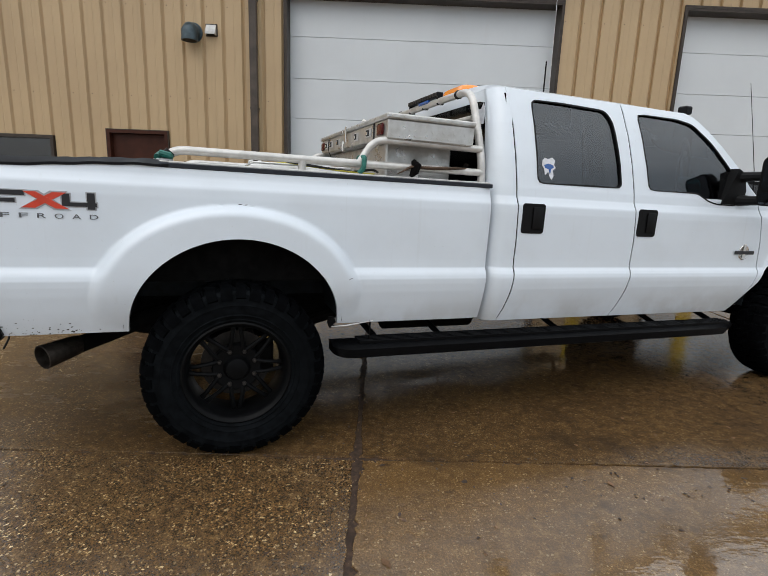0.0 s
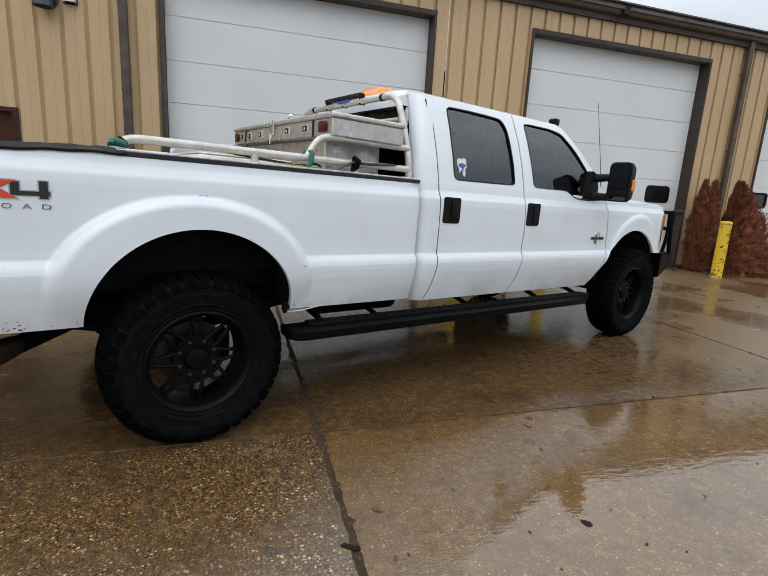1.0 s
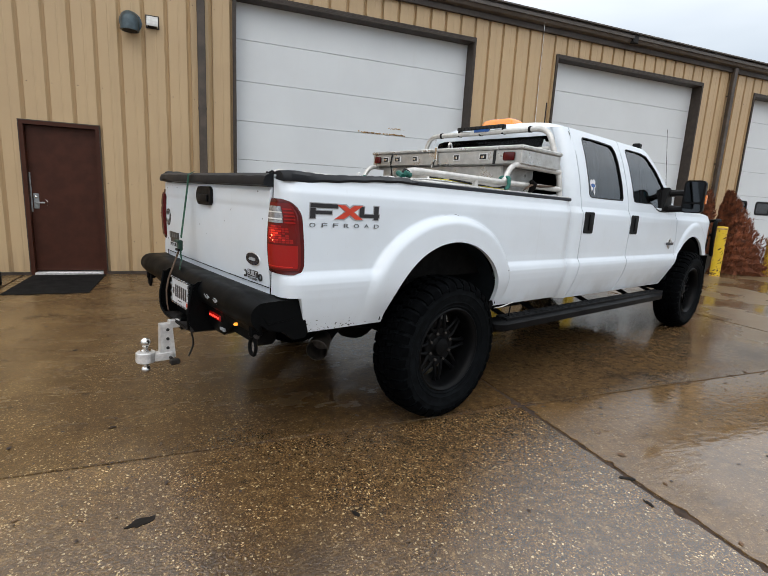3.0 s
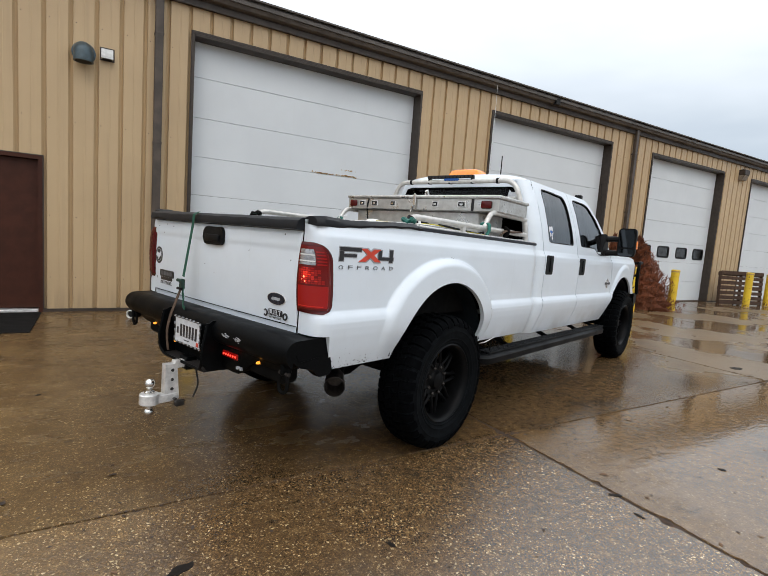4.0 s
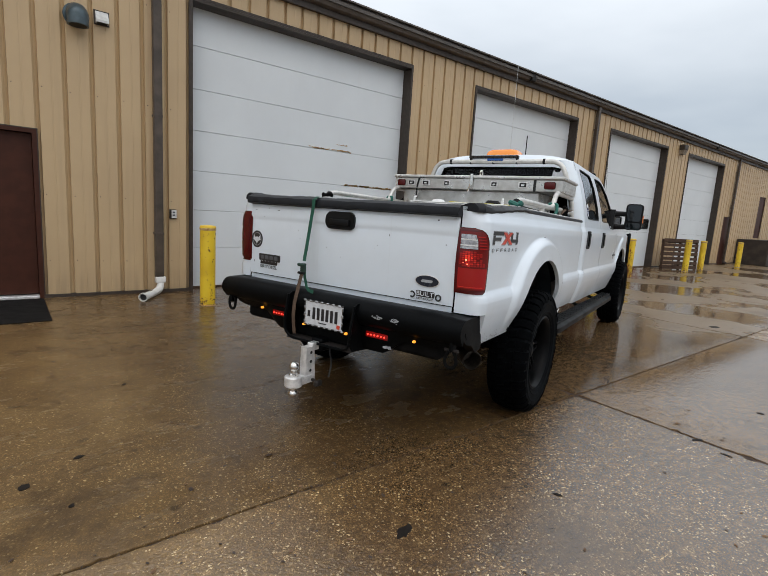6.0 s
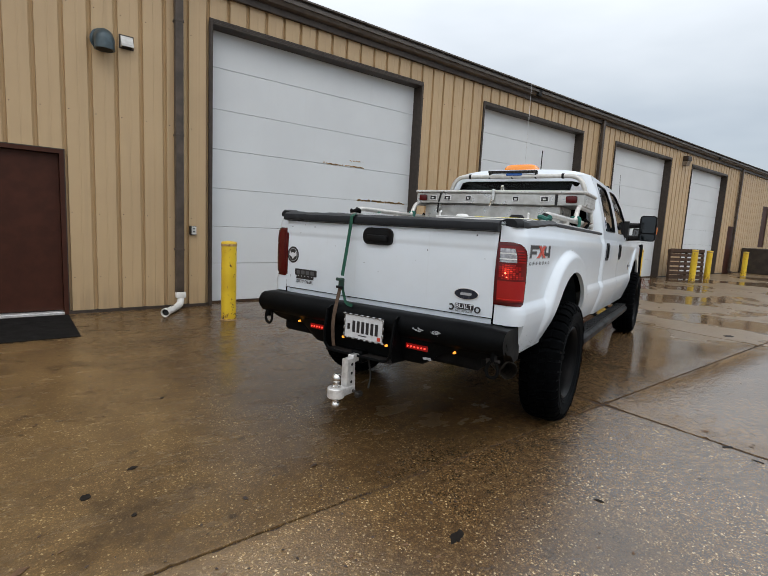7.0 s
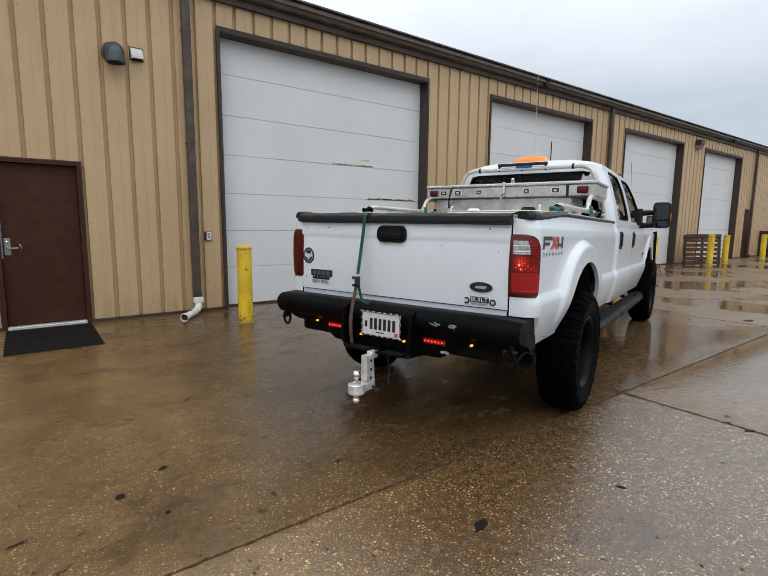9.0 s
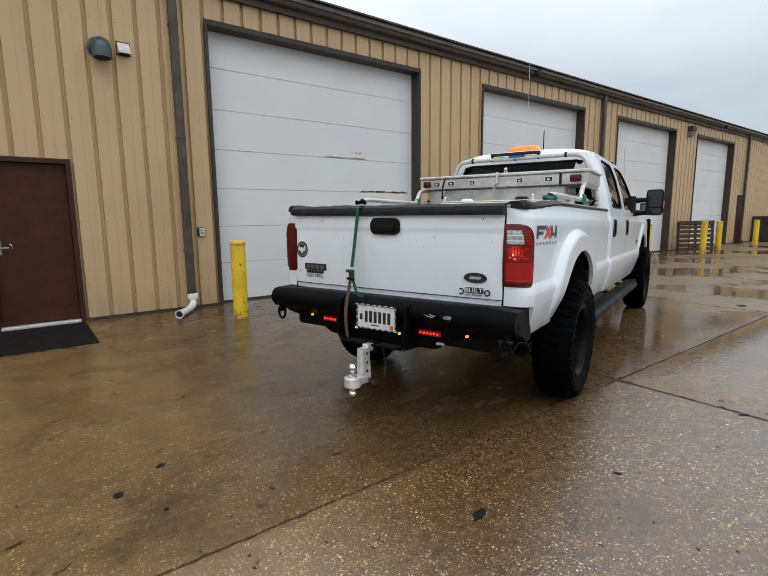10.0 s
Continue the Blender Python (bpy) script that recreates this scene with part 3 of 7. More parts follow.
# ---- ground ----
bm = bmesh.new()
grid(bm, [[(x, y, -0.012) for x in (-400, -60, 0, 60, 400)] for y in (-400, -60, 0, 60, 400)])
ground = tagged(put("ground", bm, JOINT, smooth=0), "dark wet subgrade showing in the joints between slabs", "ground", kind="structure")

# ---- building ----
WALL_Y, PITCH, RIB0, EAVE = 8.33, 0.3125, -2.58, 4.90
DOORS = [(-1.59, 2.785), (4.706, 9.06), (10.95, 15.157), (17.08, 21.06)]
DOOR_TOP = 4.375


def rib_points(x0, x1):
    """Plan of the siding from x0 to x1: broad flats with narrow grooves and one bead."""
    shape = ((0.0, 0.0), (0.026, 0.032), (0.056, 0.046), (0.062, 0.0), (0.190, 0.0), (0.196, 0.003), (0.208, 0.003), (0.214, 0.0))
    out, k = [], math.floor((x0 - RIB0) / PITCH) - 1
    while RIB0 + k * PITCH < x1 + PITCH:
        out += [(RIB0 + k * PITCH + dx, WALL_Y + dy) for dx, dy in shape]
        k += 1
    inside = [p for p in out if x0 < p[0] < x1]

    def at(x):
        for a, b in zip(out, out[1:]):
            if a[0] <= x <= b[0]:
                return a[1] + (b[1] - a[1]) * (x - a[0]) / max(1e-9, b[0] - a[0])
        return WALL_Y
    return [(x0, at(x0)), *inside, (x1, at(x1))]


SHEETS = []


def siding_strip(bm, x0, x1, z0, z1):
    """Backing wall, and the stretch of siding sheets to hang on it."""
    box(bm, x0, x1, WALL_Y + 0.06, WALL_Y + 0.22, z0, z1)
    wide = PITCH * 3
    k = math.floor((x0 - RIB0) / wide) + 1
    cuts = [x0]
    while RIB0 + k * wide < x1:
        if RIB0 + k * wide - cuts[-1] > 0.05:
            cuts.append(RIB0 + k * wide)
        k += 1
    SHEETS.extend((a, b, z0, z1) for a, b in zip(cuts, cuts[1:] + [x1]))


bm = bmesh.new()
BROWN = (-4.49, -3.505, 2.215)
WINDOW = (-6.62, -5.36, 0.95, 2.09)
siding_strip(bm, -16.0, WINDOW[0], 0.04, EAVE)
siding_strip(bm, WINDOW[0], WINDOW[1], 0.04, WINDOW[2])
siding_strip(bm, WINDOW[0], WINDOW[1], WINDOW[3], EAVE)
siding_strip(bm, WINDOW[1], BROWN[0], 0.04, EAVE)
siding_strip(bm, BROWN[0], BROWN[1], BROWN[2], EAVE)
siding_strip(bm, BROWN[1], DOORS[0][0], 0.04, EAVE)
ends = [d[0] for d in DOORS[1:]] + [22.15]
for (x0, x1), nxt in zip(DOORS, ends):
    siding_strip(bm, x0, x1, DOOR_TOP, EAVE)
    siding_strip(bm, x1, nxt, 0.04, EAVE)
siding_strip(bm, 22.15, 23.05, 2.2, EAVE)
siding_strip(bm, 23.05, 26.9, 0.04, EAVE)
siding_strip(bm, 26.9, 27.9, 3.42, EAVE)
siding_strip(bm, 26.9, 27.9, 0.04, 1.28)
siding_strip(bm, 27.9, 46.0, 0.04, EAVE)
wall_front = tagged(put("wall_south", bm, SIDING, smooth=0), "tan painted ribbed steel siding wall of a workshop", "wall", kind="structure")
for a, b, z0, z1 in SHEETS:
    sheet = bmesh.new()
    grid(sheet, [[(x, y, z) for x, y in rib_points(a, b)] for z in (z0, z1)])
    part("siding_sheet", sheet, SIDING, wall_front, smooth=0)
bm = bmesh.new()
box(bm, -16.2, -16.0, 8.38, 24, 0.0, 4.9), box(bm, 46.0, 46.2, 8.38, 24, 0.0, 4.9), box(bm, -16.2, 46.2, 24, 24.2, 0.0, 4.9)
tagged(put("wall_back", bm, SIDING, smooth=0), "tan steel end and back walls of the workshop", "wall", kind="structure")
bm = bmesh.new()
prism(bm, [(8.10, 4.99), (16.2, 5.9), (24.4, 4.99), (24.4, 4.93), (16.2, 5.82), (8.10, 4.93)], -16.4, 46.4, "YZ")
tagged(put("roof", bm, ROOFING, smooth=0), "low brown standing steel roof", "roof", kind="structure")
bm = bmesh.new()
box(bm, -16, 46, 12.0, 12.1, 0.0, 4.6)
tagged(put("wall_inner", bm, DOCK, smooth=0), "dark inner partition of the workshop", "wall", kind="structure")
# gutter along the eave, an open channel with a rolled lip
gut = tagged(new("gutter"), "dark bronze eave gutter with rolled lip", "gutter", kind="structure")
bm = bmesh.new()
prism(bm, [(8.34, 4.86), (8.22, 4.86), (8.17, 4.88), (8.15, 4.93), (8.13, 4.985), (8.115, 5.0), (8.135, 5.015), (8.155, 5.0), (8.17, 4.945), (8.20, 4.90), (8.34, 4.895)], -16.2, 46.2, "YZ")
part("channel", bm, GUTTER, gut)
part("fascia", boxed(-16.2, 46.2, 8.262, 8.325, 4.76, 4.858), TRIM, gut, "dark trim strip under the gutter")
part("roof_edge", boxed(-16.3, 46.3, 8.06, 8.20, 5.02, 5.045), ROOFING, gut)
for x in (6.55, 19.4, -8.0):
    part("gutter_joint", boxed(x - 0.07, x + 0.07, 8.10, 8.20, 4.85, 5.03, 0.01), SHADE_LINE, gut, "black gutter joint clip")

# screws in rows over the siding
bm = bmesh.new()
for x0, x1, rows in ((-7.4, -5.4, (2.75, 4.1)), (-5.3, -1.65, (2.75, 4.1)), (2.85, 4.66, (1.4, 2.75, 4.1)), (9.1, 10.9, (1.4, 2.75, 4.1)), (-3.45, -1.65, (1.4, 0.5)), (15.2, 17.0, (1.4, 2.75, 4.1))):
    k = math.ceil((x0 - RIB0 - 0.12) / PITCH)
    while RIB0 + k * PITCH + 0.125 < x1:
        for z in rows:
            lathe(bm, [(0.001, -0.006), (0.005, -0.005), (0.0065, 0.0), (0.0065, 0.002)], 6, "Y", pose(RIB0 + k * PITCH + 0.095 + random.uniform(-0.006, 0.006), WALL_Y, z + random.uniform(-0.012, 0.012)))
        k += 1
tagged(put("siding_screws", bm, STEEL_DARK, wall_front), kind="stuff")
bm = bmesh.new()
for x0, x1 in ((-16, BROWN[0]), (BROWN[1], DOORS[0][0]), (DOORS[0][1], DOORS[1][0]), (DOORS[1][1], DOORS[2][0]), (DOORS[2][1], DOORS[3][0]), (DOORS[3][1], 22.15), (23.05, 46)):
    box(bm, x0, x1, 8.315, 8.50, 0.0, 0.045)
tagged(put("baseboard", bm, TRIM, smooth=0), "dark bronze base trim of the siding", "trim", kind="structure")


def overhead_door(x0, x1, windows, number, label):
    top = tagged(new(f"door_{number}"), label, "garage door", kind="structure")
    names = ("jamb", "jamb", "header")
    shapes = ((x0, x0 + 0.045, 0, DOOR_TOP), (x1 - 0.03, x1, 0, DOOR_TOP), (x0 + 0.045, x1 - 0.03, DOOR_TOP - 0.04, DOOR_TOP))
    for name, (a, b, c, d) in zip(names, shapes):
        part(name, boxed(a, b, 8.30, 8.62, c, d, 0.004), TRIM, top, "dark bronze door frame")
    bm = bmesh.new()
    box(bm, x0 - 0.010, x0, 8.298, 8.322, 0, DOOR_TOP + 0.04), box(bm, x1, x1 + 0.012, 8.298, 8.322, 0, DOOR_TOP + 0.04)
    box(bm, x0, x1, 8.298, 8.322, DOOR_TOP, DOOR_TOP + 0.04)
    part("casing", bm, TRIM, top, smooth=0)
    joints = [0.03, 0.67, 1.285, 1.905, 2.53, 3.155, 3.79, 4.34]
    y = 8.545
    for k, (z0, z1) in enumerate(zip(joints, joints[1:])):
        bm = bmesh.new()
        holes = windows if k == 2 else ()
        a, b = x0 + 0.05, x1 - 0.033
        if not holes:
            box(bm, a, b, y, y + 0.05, z0 + 0.0025, z1 - 0.0025, 0.003)
        else:
            w, h = 0.62, 0.32
            zc = (z0 + z1) / 2
            cuts = [a] + [v for c in holes for v in (c - w / 2, c + w / 2)] + [b]
            for i in range(0, len(cuts), 2):
                box(bm, cuts[i], cuts[i + 1], y, y + 0.05, z0 + 0.0025, z1 - 0.0025)
            for c in holes:
                box(bm, c - w / 2, c + w / 2, y, y + 0.05, z0 + 0.0025, zc - h / 2), box(bm, c - w / 2, c + w / 2, y, y + 0.05, zc + h / 2, z1 - 0.0025)
        panel = part("panel", bm, DOOR_STEEL, top)
        for c in holes:
            out_, in_ = rounded_rect(0.67, 0.37, 0.09), rounded_rect(0.57, 0.27, 0.06)
            bm = bmesh.new()
            loops = [[bm.verts.new((c + p[0], yy, zc + p[1])) for p in lp] for lp, yy in ((out_, y + 0.02), (out_, y - 0.012), (in_, y - 0.012), (in_, y + 0.02))]
            for la, lb in zip(loops, loops[1:]):
                for i in range(len(la)):
                    j = (i + 1) % len(la)
                    bm.faces.new((la[i], la[j], lb[j], lb[i]))
            part("window_frame", bm, BLACK_PLASTIC, panel, "black rounded window frame")
            part("pane", prismed([(c + p[0], zc + p[1]) for p in rounded_rect(0.6, 0.3, 0.07)], y + 0.006, y + 0.012), PANE, panel, "dark window pane", 0)
    part("bottom_seal", boxed(x0 + 0.05, x1 - 0.033, y + 0.003, y + 0.045, 0.0, 0.042), SEAL_BROWN, top, "rusty brown bottom seal")
    return top


D2W = [DOORS[1][0] + 2.19 + k for k in (-1.56, -0.53, 0.53, 1.56)]
D3W = [DOORS[2][0] + 2.13 + k for k in (-1.56, -0.53, 0.53, 1.56)]
door_one = overhead_door(*DOORS[0], (), 1, "tall white sectional steel overhead door with rust marks")
overhead_door(*DOORS[1], D2W, 2, "white sectional overhead door with small windows")
overhead_door(*DOORS[2], D3W, 3, "white sectional overhead door with small windows")
overhead_door(*DOORS[3], (), 4, "plain white sectional overhead door")


def rust_patch(name, x0, x1, z, n, seed, size):
    rnd = random.Random(seed)
    bm = bmesh.new()
    for _ in range(n):
        x, dz, r = rnd.uniform(x0, x1), rnd.gauss(0, 0.006), size * rnd.uniform(0.3, 1.0)
        pts = [(x + r * 1.9 * math.cos(a) * rnd.uniform(0.5, 1), z + dz + r * math.sin(a) * rnd.uniform(0.5, 1)) for a in np.linspace(0, 6.283, 9)[:-1]]
        prism(bm, pts, 8.5405, 8.5455)
    return part(name, bm, RUST, door_one, "flaking rust along a panel joint", 0)


rust_patch("rust_streak", 0.60, 1.55, 2.55, 90, 3, 0.016)
rust_patch("rust_streak", 1.44, 2.62, 1.918, 120, 4, 0.022)
rust_patch("rust_streak", 1.20, 1.52, 2.66, 26, 5, 0.010)

# brown personnel door with frame, lever and kick strip
pd = tagged(new("door_5"), "closed dark brown painted steel door", "door", kind="structure")
x0, x1, top = BROWN
bm = bmesh.new()
box(bm, x0, x0 + 0.05, 8.305, 8.50, 0, top), box(bm, x1 - 0.05, x1, 8.305, 8.50, 0, top), box(bm, x0 + 0.05, x1 - 0.05, 8.305, 8.50, top - 0.05, top)
part("frame", bm, BROWN_DOOR, pd, smooth=0)
# dark strip added for the shadow line between siding and frame
bm = bmesh.new()
box(bm, x0 - 0.014, x0, 8.312, 8.40, 0, top + 0.014), box(bm, x1, x1 + 0.014, 8.312, 8.40, 0, top + 0.014), box(bm, x0, x1, 8.312, 8.40, top, top + 0.014)
part("frame_shade_strip", bm, TRIM, pd, "dark strip standing for the shadow line round the frame", 0)
leaf = part("door_leaf", boxed(x0 + 0.053, x1 - 0.053, 8.39, 8.435, 0.055, top - 0.053, 0.003), BROWN_DOOR, pd)
part("threshold", boxed(x0 + 0.05, x1 - 0.05, 8.28, 8.50, 0.0, 0.04, 0.006), ALUMINIUM, pd, "pale aluminium threshold strip")
bm = bmesh.new()
box(bm, x0 + 0.085, x0 + 0.155, 8.378, 8.392, 0.98, 1.20, 0.006)
handle = part("lock_plate", bm, LOCK_STEEL, leaf, "dull steel lock plate")
bm = tubed([(x0 + 0.12, 8.38, 1.07), (x0 + 0.12, 8.330, 1.07), (x0 + 0.235, 8.330, 1.072)], 0.012, 8, 0.02)
part("lever", bm, LOCK_STEEL, handle, "steel lever handle")
part("lever_guard", tubed([(x0 + 0.235, 8.385, 1.02), (x0 + 0.262, 8.352, 1.035), (x0 + 0.272, 8.338, 1.07), (x0 + 0.262, 8.338, 1.105), (x0 + 0.245, 8.345, 1.118)], 0.005, 6, 0.02), CHROME, handle, "bent wire loop at the lever")
part("lock_cylinder", lathed([(0.018, 0.0), (0.018, -0.010), (0.012, -0.013), (0.001, -0.013)], 14, "Y", True, pose(x0 + 0.12, 8.378, 1.15)), CHROME, handle, "round lock cylinder")
part("latch_guard", boxed(x0 + 0.052, x0 + 0.072, 8.378, 8.392, 0.93, 1.50, 0.003), LOCK_STEEL, leaf, "narrow steel latch guard")
# window with a pale blind behind the pane
wi = tagged(new("window_1"), "bronze-framed window with a pale blind", "window", kind="structure")
a, b, c, d = WINDOW
bm = bmesh.new()
box(bm, a, a + 0.05, 8.30, 8.45, c, d), box(bm, b - 0.05, b, 8.30, 8.45, c, d), box(bm, a + 0.05, b - 0.05, 8.30, 8.45, c, c + 0.05), box(bm, a + 0.05, b - 0.05, 8.30, 8.45, d - 0.05, d)
part("window_frame", bm, TRIM, wi, smooth=0)
part("pane", boxed(a + 0.05, b - 0.05, 8.375, 8.381, c + 0.05, d - 0.05), PANE, wi, smooth=0)
for k in range(34):
    z = c + 0.07 + k * 0.031
    part("slat", boxed(a + 0.06, b - 0.06, 8.43, 8.436, z, z + 0.027), PALE_GREY, wi, smooth=0)

# far doors and raised loading dock
fd = tagged(new("door_6"), "narrow brown steel door", "door", kind="structure")
part("door_leaf", boxed(22.15, 23.05, 8.36, 8.41, 0, 2.2), BROWN_DOOR, fd)
fd = tagged(new("door_7"), "brown steel door above the loading dock", "door", kind="structure")
part("door_leaf", boxed(26.9, 27.9, 8.36, 8.41, 1.28, 3.42), BROWN_DOOR, fd)
dock = tagged(new("loading_dock"), "dark stained concrete loading dock with steel edge", "loading dock", kind="structure")
part("platform", boxed(24.4, 46, 7.0, 8.31, 0, 1.22, 0.02), DOCK, dock)
part("edge", boxed(24.35, 46, 6.94, 7.02, 1.13, 1.245, 0.01), PALE_GREY, dock, "worn pale steel edge")


def downspout(x, elbow):
    top = empty("downspout", pose(x, 8.25, 0), "dark bronze square downspout strapped to the siding" + (" with white plastic elbow" if elbow else ""), "downspout")
    bm = bmesh.new()
    w = 0.058
    box(bm, -w, w, -0.045, 0.045, 0.22 if elbow else 0.12, 4.86, 0.008)
    part("pipe", bm, SPOUT, top)
    for z in (0.9, 2.6, 4.2):
        part("strap", boxed(-w - 0.006, w + 0.006, -0.0475, 0.075, z, z + 0.03, 0.003), SPOUT, top)
    if elbow:
        path = [(0.01, -0.005, 0.185), (0.01, -0.02, 0.12), (-0.03, -0.10, 0.068), (-0.13, -0.25, 0.058), (-0.36, -0.60, 0.056)]
        rings = rounded_path(path, 0.09, 6)
        elbow_part = part("elbow", tube(bmesh.new(), rings, [0.051 + 0.003 * (k % 5 == 0) for k in range(len(rings))], 18, cap=False), PVC, top, "white plastic drain elbow")
        rimmed_end = Vector((-0.23, -0.35, -0.002)).normalized().to_track_quat("Z", "Y").to_matrix().to_4x4()
        part("collar", boxed(-0.060, 0.080, -0.062, 0.050, 0.165, 0.258, 0.012, 2), PVC, elbow_part, "square white collar round the downspout")
        part("mouth", lathed([(0.052, -0.055), (0.060, -0.050), (0.062, 0.0), (0.054, 0.002), (0.050, -0.03)], 20, "Z", False, Matrix.Translation((-0.36, -0.60, 0.061)) @ rimmed_end), PVC, elbow_part, "belled white pipe end")
        part("mouth_shade", lathed([(0.049, -0.035), (0.001, -0.036)], 20, "Z", False, Matrix.Translation((-0.36, -0.60, 0.061)) @ rimmed_end), SHADE_LINE, elbow_part, "dark open pipe end")
        part("mud_smear", tubed([(-0.15, -0.29, 0.108), (-0.20, -0.36, 0.110), (-0.23, -0.41, 0.108)], [0.004, 0.010, 0.003], 6, 0.0, True, 0.4), LITTER_DARK, elbow_part, "mud smear on the pipe")
    else:
        part("elbow", tubed([(0, 0, 0.14), (0, -0.03, 0.08), (0, -0.12, 0.06)], 0.052, 8, 0.03), TRIM, top)
    return top


downspout(-2.06, True)
downspout(10.0, False)
downspout(22.75, False)
# wall fittings
vent = empty("wall_vent", pose(-3.02, 8.33, 3.68), "grey galvanised elbow vent on the siding", "vent")
pts = rounded_path([(0, 0.0, 0.04), (0, -0.17, 0.04), (0, -0.17, -0.12)], 0.13, 7)
part("hood", tube(bmesh.new(), pts, [0.118 + 0.006 * (k % 3 == 0) for k in range(len(pts))], 20), VENT_GREY, vent)
part("mouth", lathed([(0.10, 0.0), (0.10, 0.003)], 20, "Z", True, pose(0, -0.17, -0.124)), SHADE_LINE, vent, "dark vent mouth")
part("flange", lathed([(0.15, -0.012), (0.15, 0.0)], 20, "Y", True, pose(0, 0, 0.04)), VENT_GREY, vent)
vent = empty("dryer_vent", pose(-2.73, 8.33, 3.765), "small pale square wall vent", "vent")
bm = bmesh.new()
prism(bm, [(0.0, -0.075), (0.0, 0.075), (-0.02, 0.075), (-0.10, -0.045), (-0.10, -0.075)], -0.075, 0.075, "YZ")
part("cover", bm, PALE_GREY, vent, smooth=0)
part("flange", boxed(-0.092, 0.092, -0.012, 0.0, -0.092, 0.092, 0.003), TRIM, vent, "dark flange round the vent")
part("slot", boxed(-0.06, 0.06, -0.094, -0.02, -0.079, -0.074), SHADE_LINE, vent, "dark outlet slot", 0)
sw = empty("wall_switch", pose(-1.84, 8.33, 1.21), "small grey weatherproof switch box", "switch")
part("box", boxed(-0.052, 0.045, -0.045, 0.04, -0.07, 0.07, 0.006), STEEL_DARK, sw)
part("cover", boxed(-0.030, 0.042, -0.056, -0.046, -0.062, 0.062, 0.004), PALE_GREY, sw, "pale grey cover plate")
for z in (-0.026, 0.018):
    part("button", boxed(-0.016, 0.018, -0.064, -0.057, z, z + 0.022, 0.003), DECAL_DIM, sw, "dark push button")


def wall_pack(x, z):
    lamp = empty("wall_lamp", pose(x, 8.33, z), "dark bronze wall pack lamp with dull lens", "wall lamp", "wall lamps")
    part("body", boxed(-0.17, 0.17, -0.20, 0.0, 0.0, 0.19, 0.02), TRIM, lamp)
    bm = bmesh.new()
    prism(bm, [(0.0, 0.0), (-0.19, 0.0), (-0.13, -0.16), (0.0, -0.16)], -0.15, 0.15, "YZ")
    part("lens", bm, LAMP_LENS, lamp, "dull tan unlit lens", 0)


wall_pack(16.3, 4.42)
cap = empty("roof_vent", pose(15.6, 9.2, 5.08), "small grey roof vent cap", "vent")
part("pipe", lathed([(0.1, 0.0), (0.1, 0.3)], 14, "Z"), VENT_GREY, cap)
part("cap", lathed([(0.20, 0.28), (0.20, 0.33), (0.05, 0.42)], 14, "Z"), VENT_GREY, cap)

# black case with green handle and stripe beside the brown door
case = empty("tool_case", pose(-4.78, 7.50, 0.0, 0, 0, 24), "small black tool case with bright green handle", "tool case")
part("shell", boxed(-0.15, 0.15, -0.11, 0.11, 0.0, 0.21, 0.035, 3), BLACK_PLASTIC, case)
part("stripe", boxed(-0.035, 0.035, -0.113, -0.106, 0.012, 0.185, 0.003), GREEN_PLASTIC, case, "bright green front stripe")
part("lid_seam", boxed(-0.152, 0.152, -0.112, 0.112, 0.138, 0.142), SHADE_LINE, case, "", 0)
part("handle", tubed([(-0.085, 0.0, 0.19), (-0.075, 0.0, 0.245), (0.075, 0.0, 0.245), (0.085, 0.0, 0.19)], 0.014, 8, 0.03), GREEN_PLASTIC, case, "bright green carrying handle")

# doormat
dm = bmesh.new()
box(dm, -4.46, -3.515, 6.86, 8.24, 0.0, 0.012, 0.004)
tagged(put("doormat", dm, MAT_RUBBER, smooth=0), "black ribbed rubber mat before the brown door", "doormat")


def bollard(x, y, h, tilt):
    top = empty("bollard", pose(x, y, 0, tilt, 0, random.uniform(0, 360)), "chipped yellow steel bollard with domed cap", "bollard", "bollards at the doors")
    part("post", lathed([(0.103, 0.0), (0.103, 0.2), (0.103, 0.6), (0.103, h - 0.05)], 24, "Z"), YELLOW, top)
    part("cap", lathed([(0.108, h - 0.05), (0.108, h - 0.025), (0.099, h - 0.008), (0.05, h), (0.004, h + 0.003)], 24, "Z"), YELLOW, top, "rust-edged yellow cap")
    part("rust_ring", lathed([(0.1055, h - 0.070), (0.1088, h - 0.055), (0.1092, h - 0.040), (0.1075, h - 0.036)], 24, "Z", False), RUST, top, "rusty seam under the cap")
    part("collar", lathed([(0.111, 0.0), (0.109, 0.008), (0.1035, 0.014)], 20, "Z"), RUST, top, "dark rust ring at the foot")
    return top


def scrapes(post, r, seed):
    """Black rubbed marks, curved to the post."""
    rnd = random.Random(seed)
    for k in range(14):
        z, w, a0 = rnd.uniform(0.30, 0.98), rnd.uniform(0.012, 0.05), math.radians(rnd.uniform(215, 300)) - post.rotation_euler.z
        half = rnd.uniform(0.08, 0.32)
        rows = []
        for i in range(7):
            t = i / 6
            a = a0 + (t - 0.5) * 2 * half
            grow = math.sin(math.pi * (0.08 + 0.84 * t)) * rnd.uniform(0.7, 1.2)
            mid = z + 0.05 * (t - 0.5)
            rows.append([(r * math.cos(a), r * math.sin(a), mid - w * grow / 2), (r * math.cos(a), r * math.sin(a), mid + w * grow / 2)])
        bm = bmesh.new()
        grid(bm, rows)
        part("scrape", bm, SHADE_LINE, post, "black rubbed mark", 0)


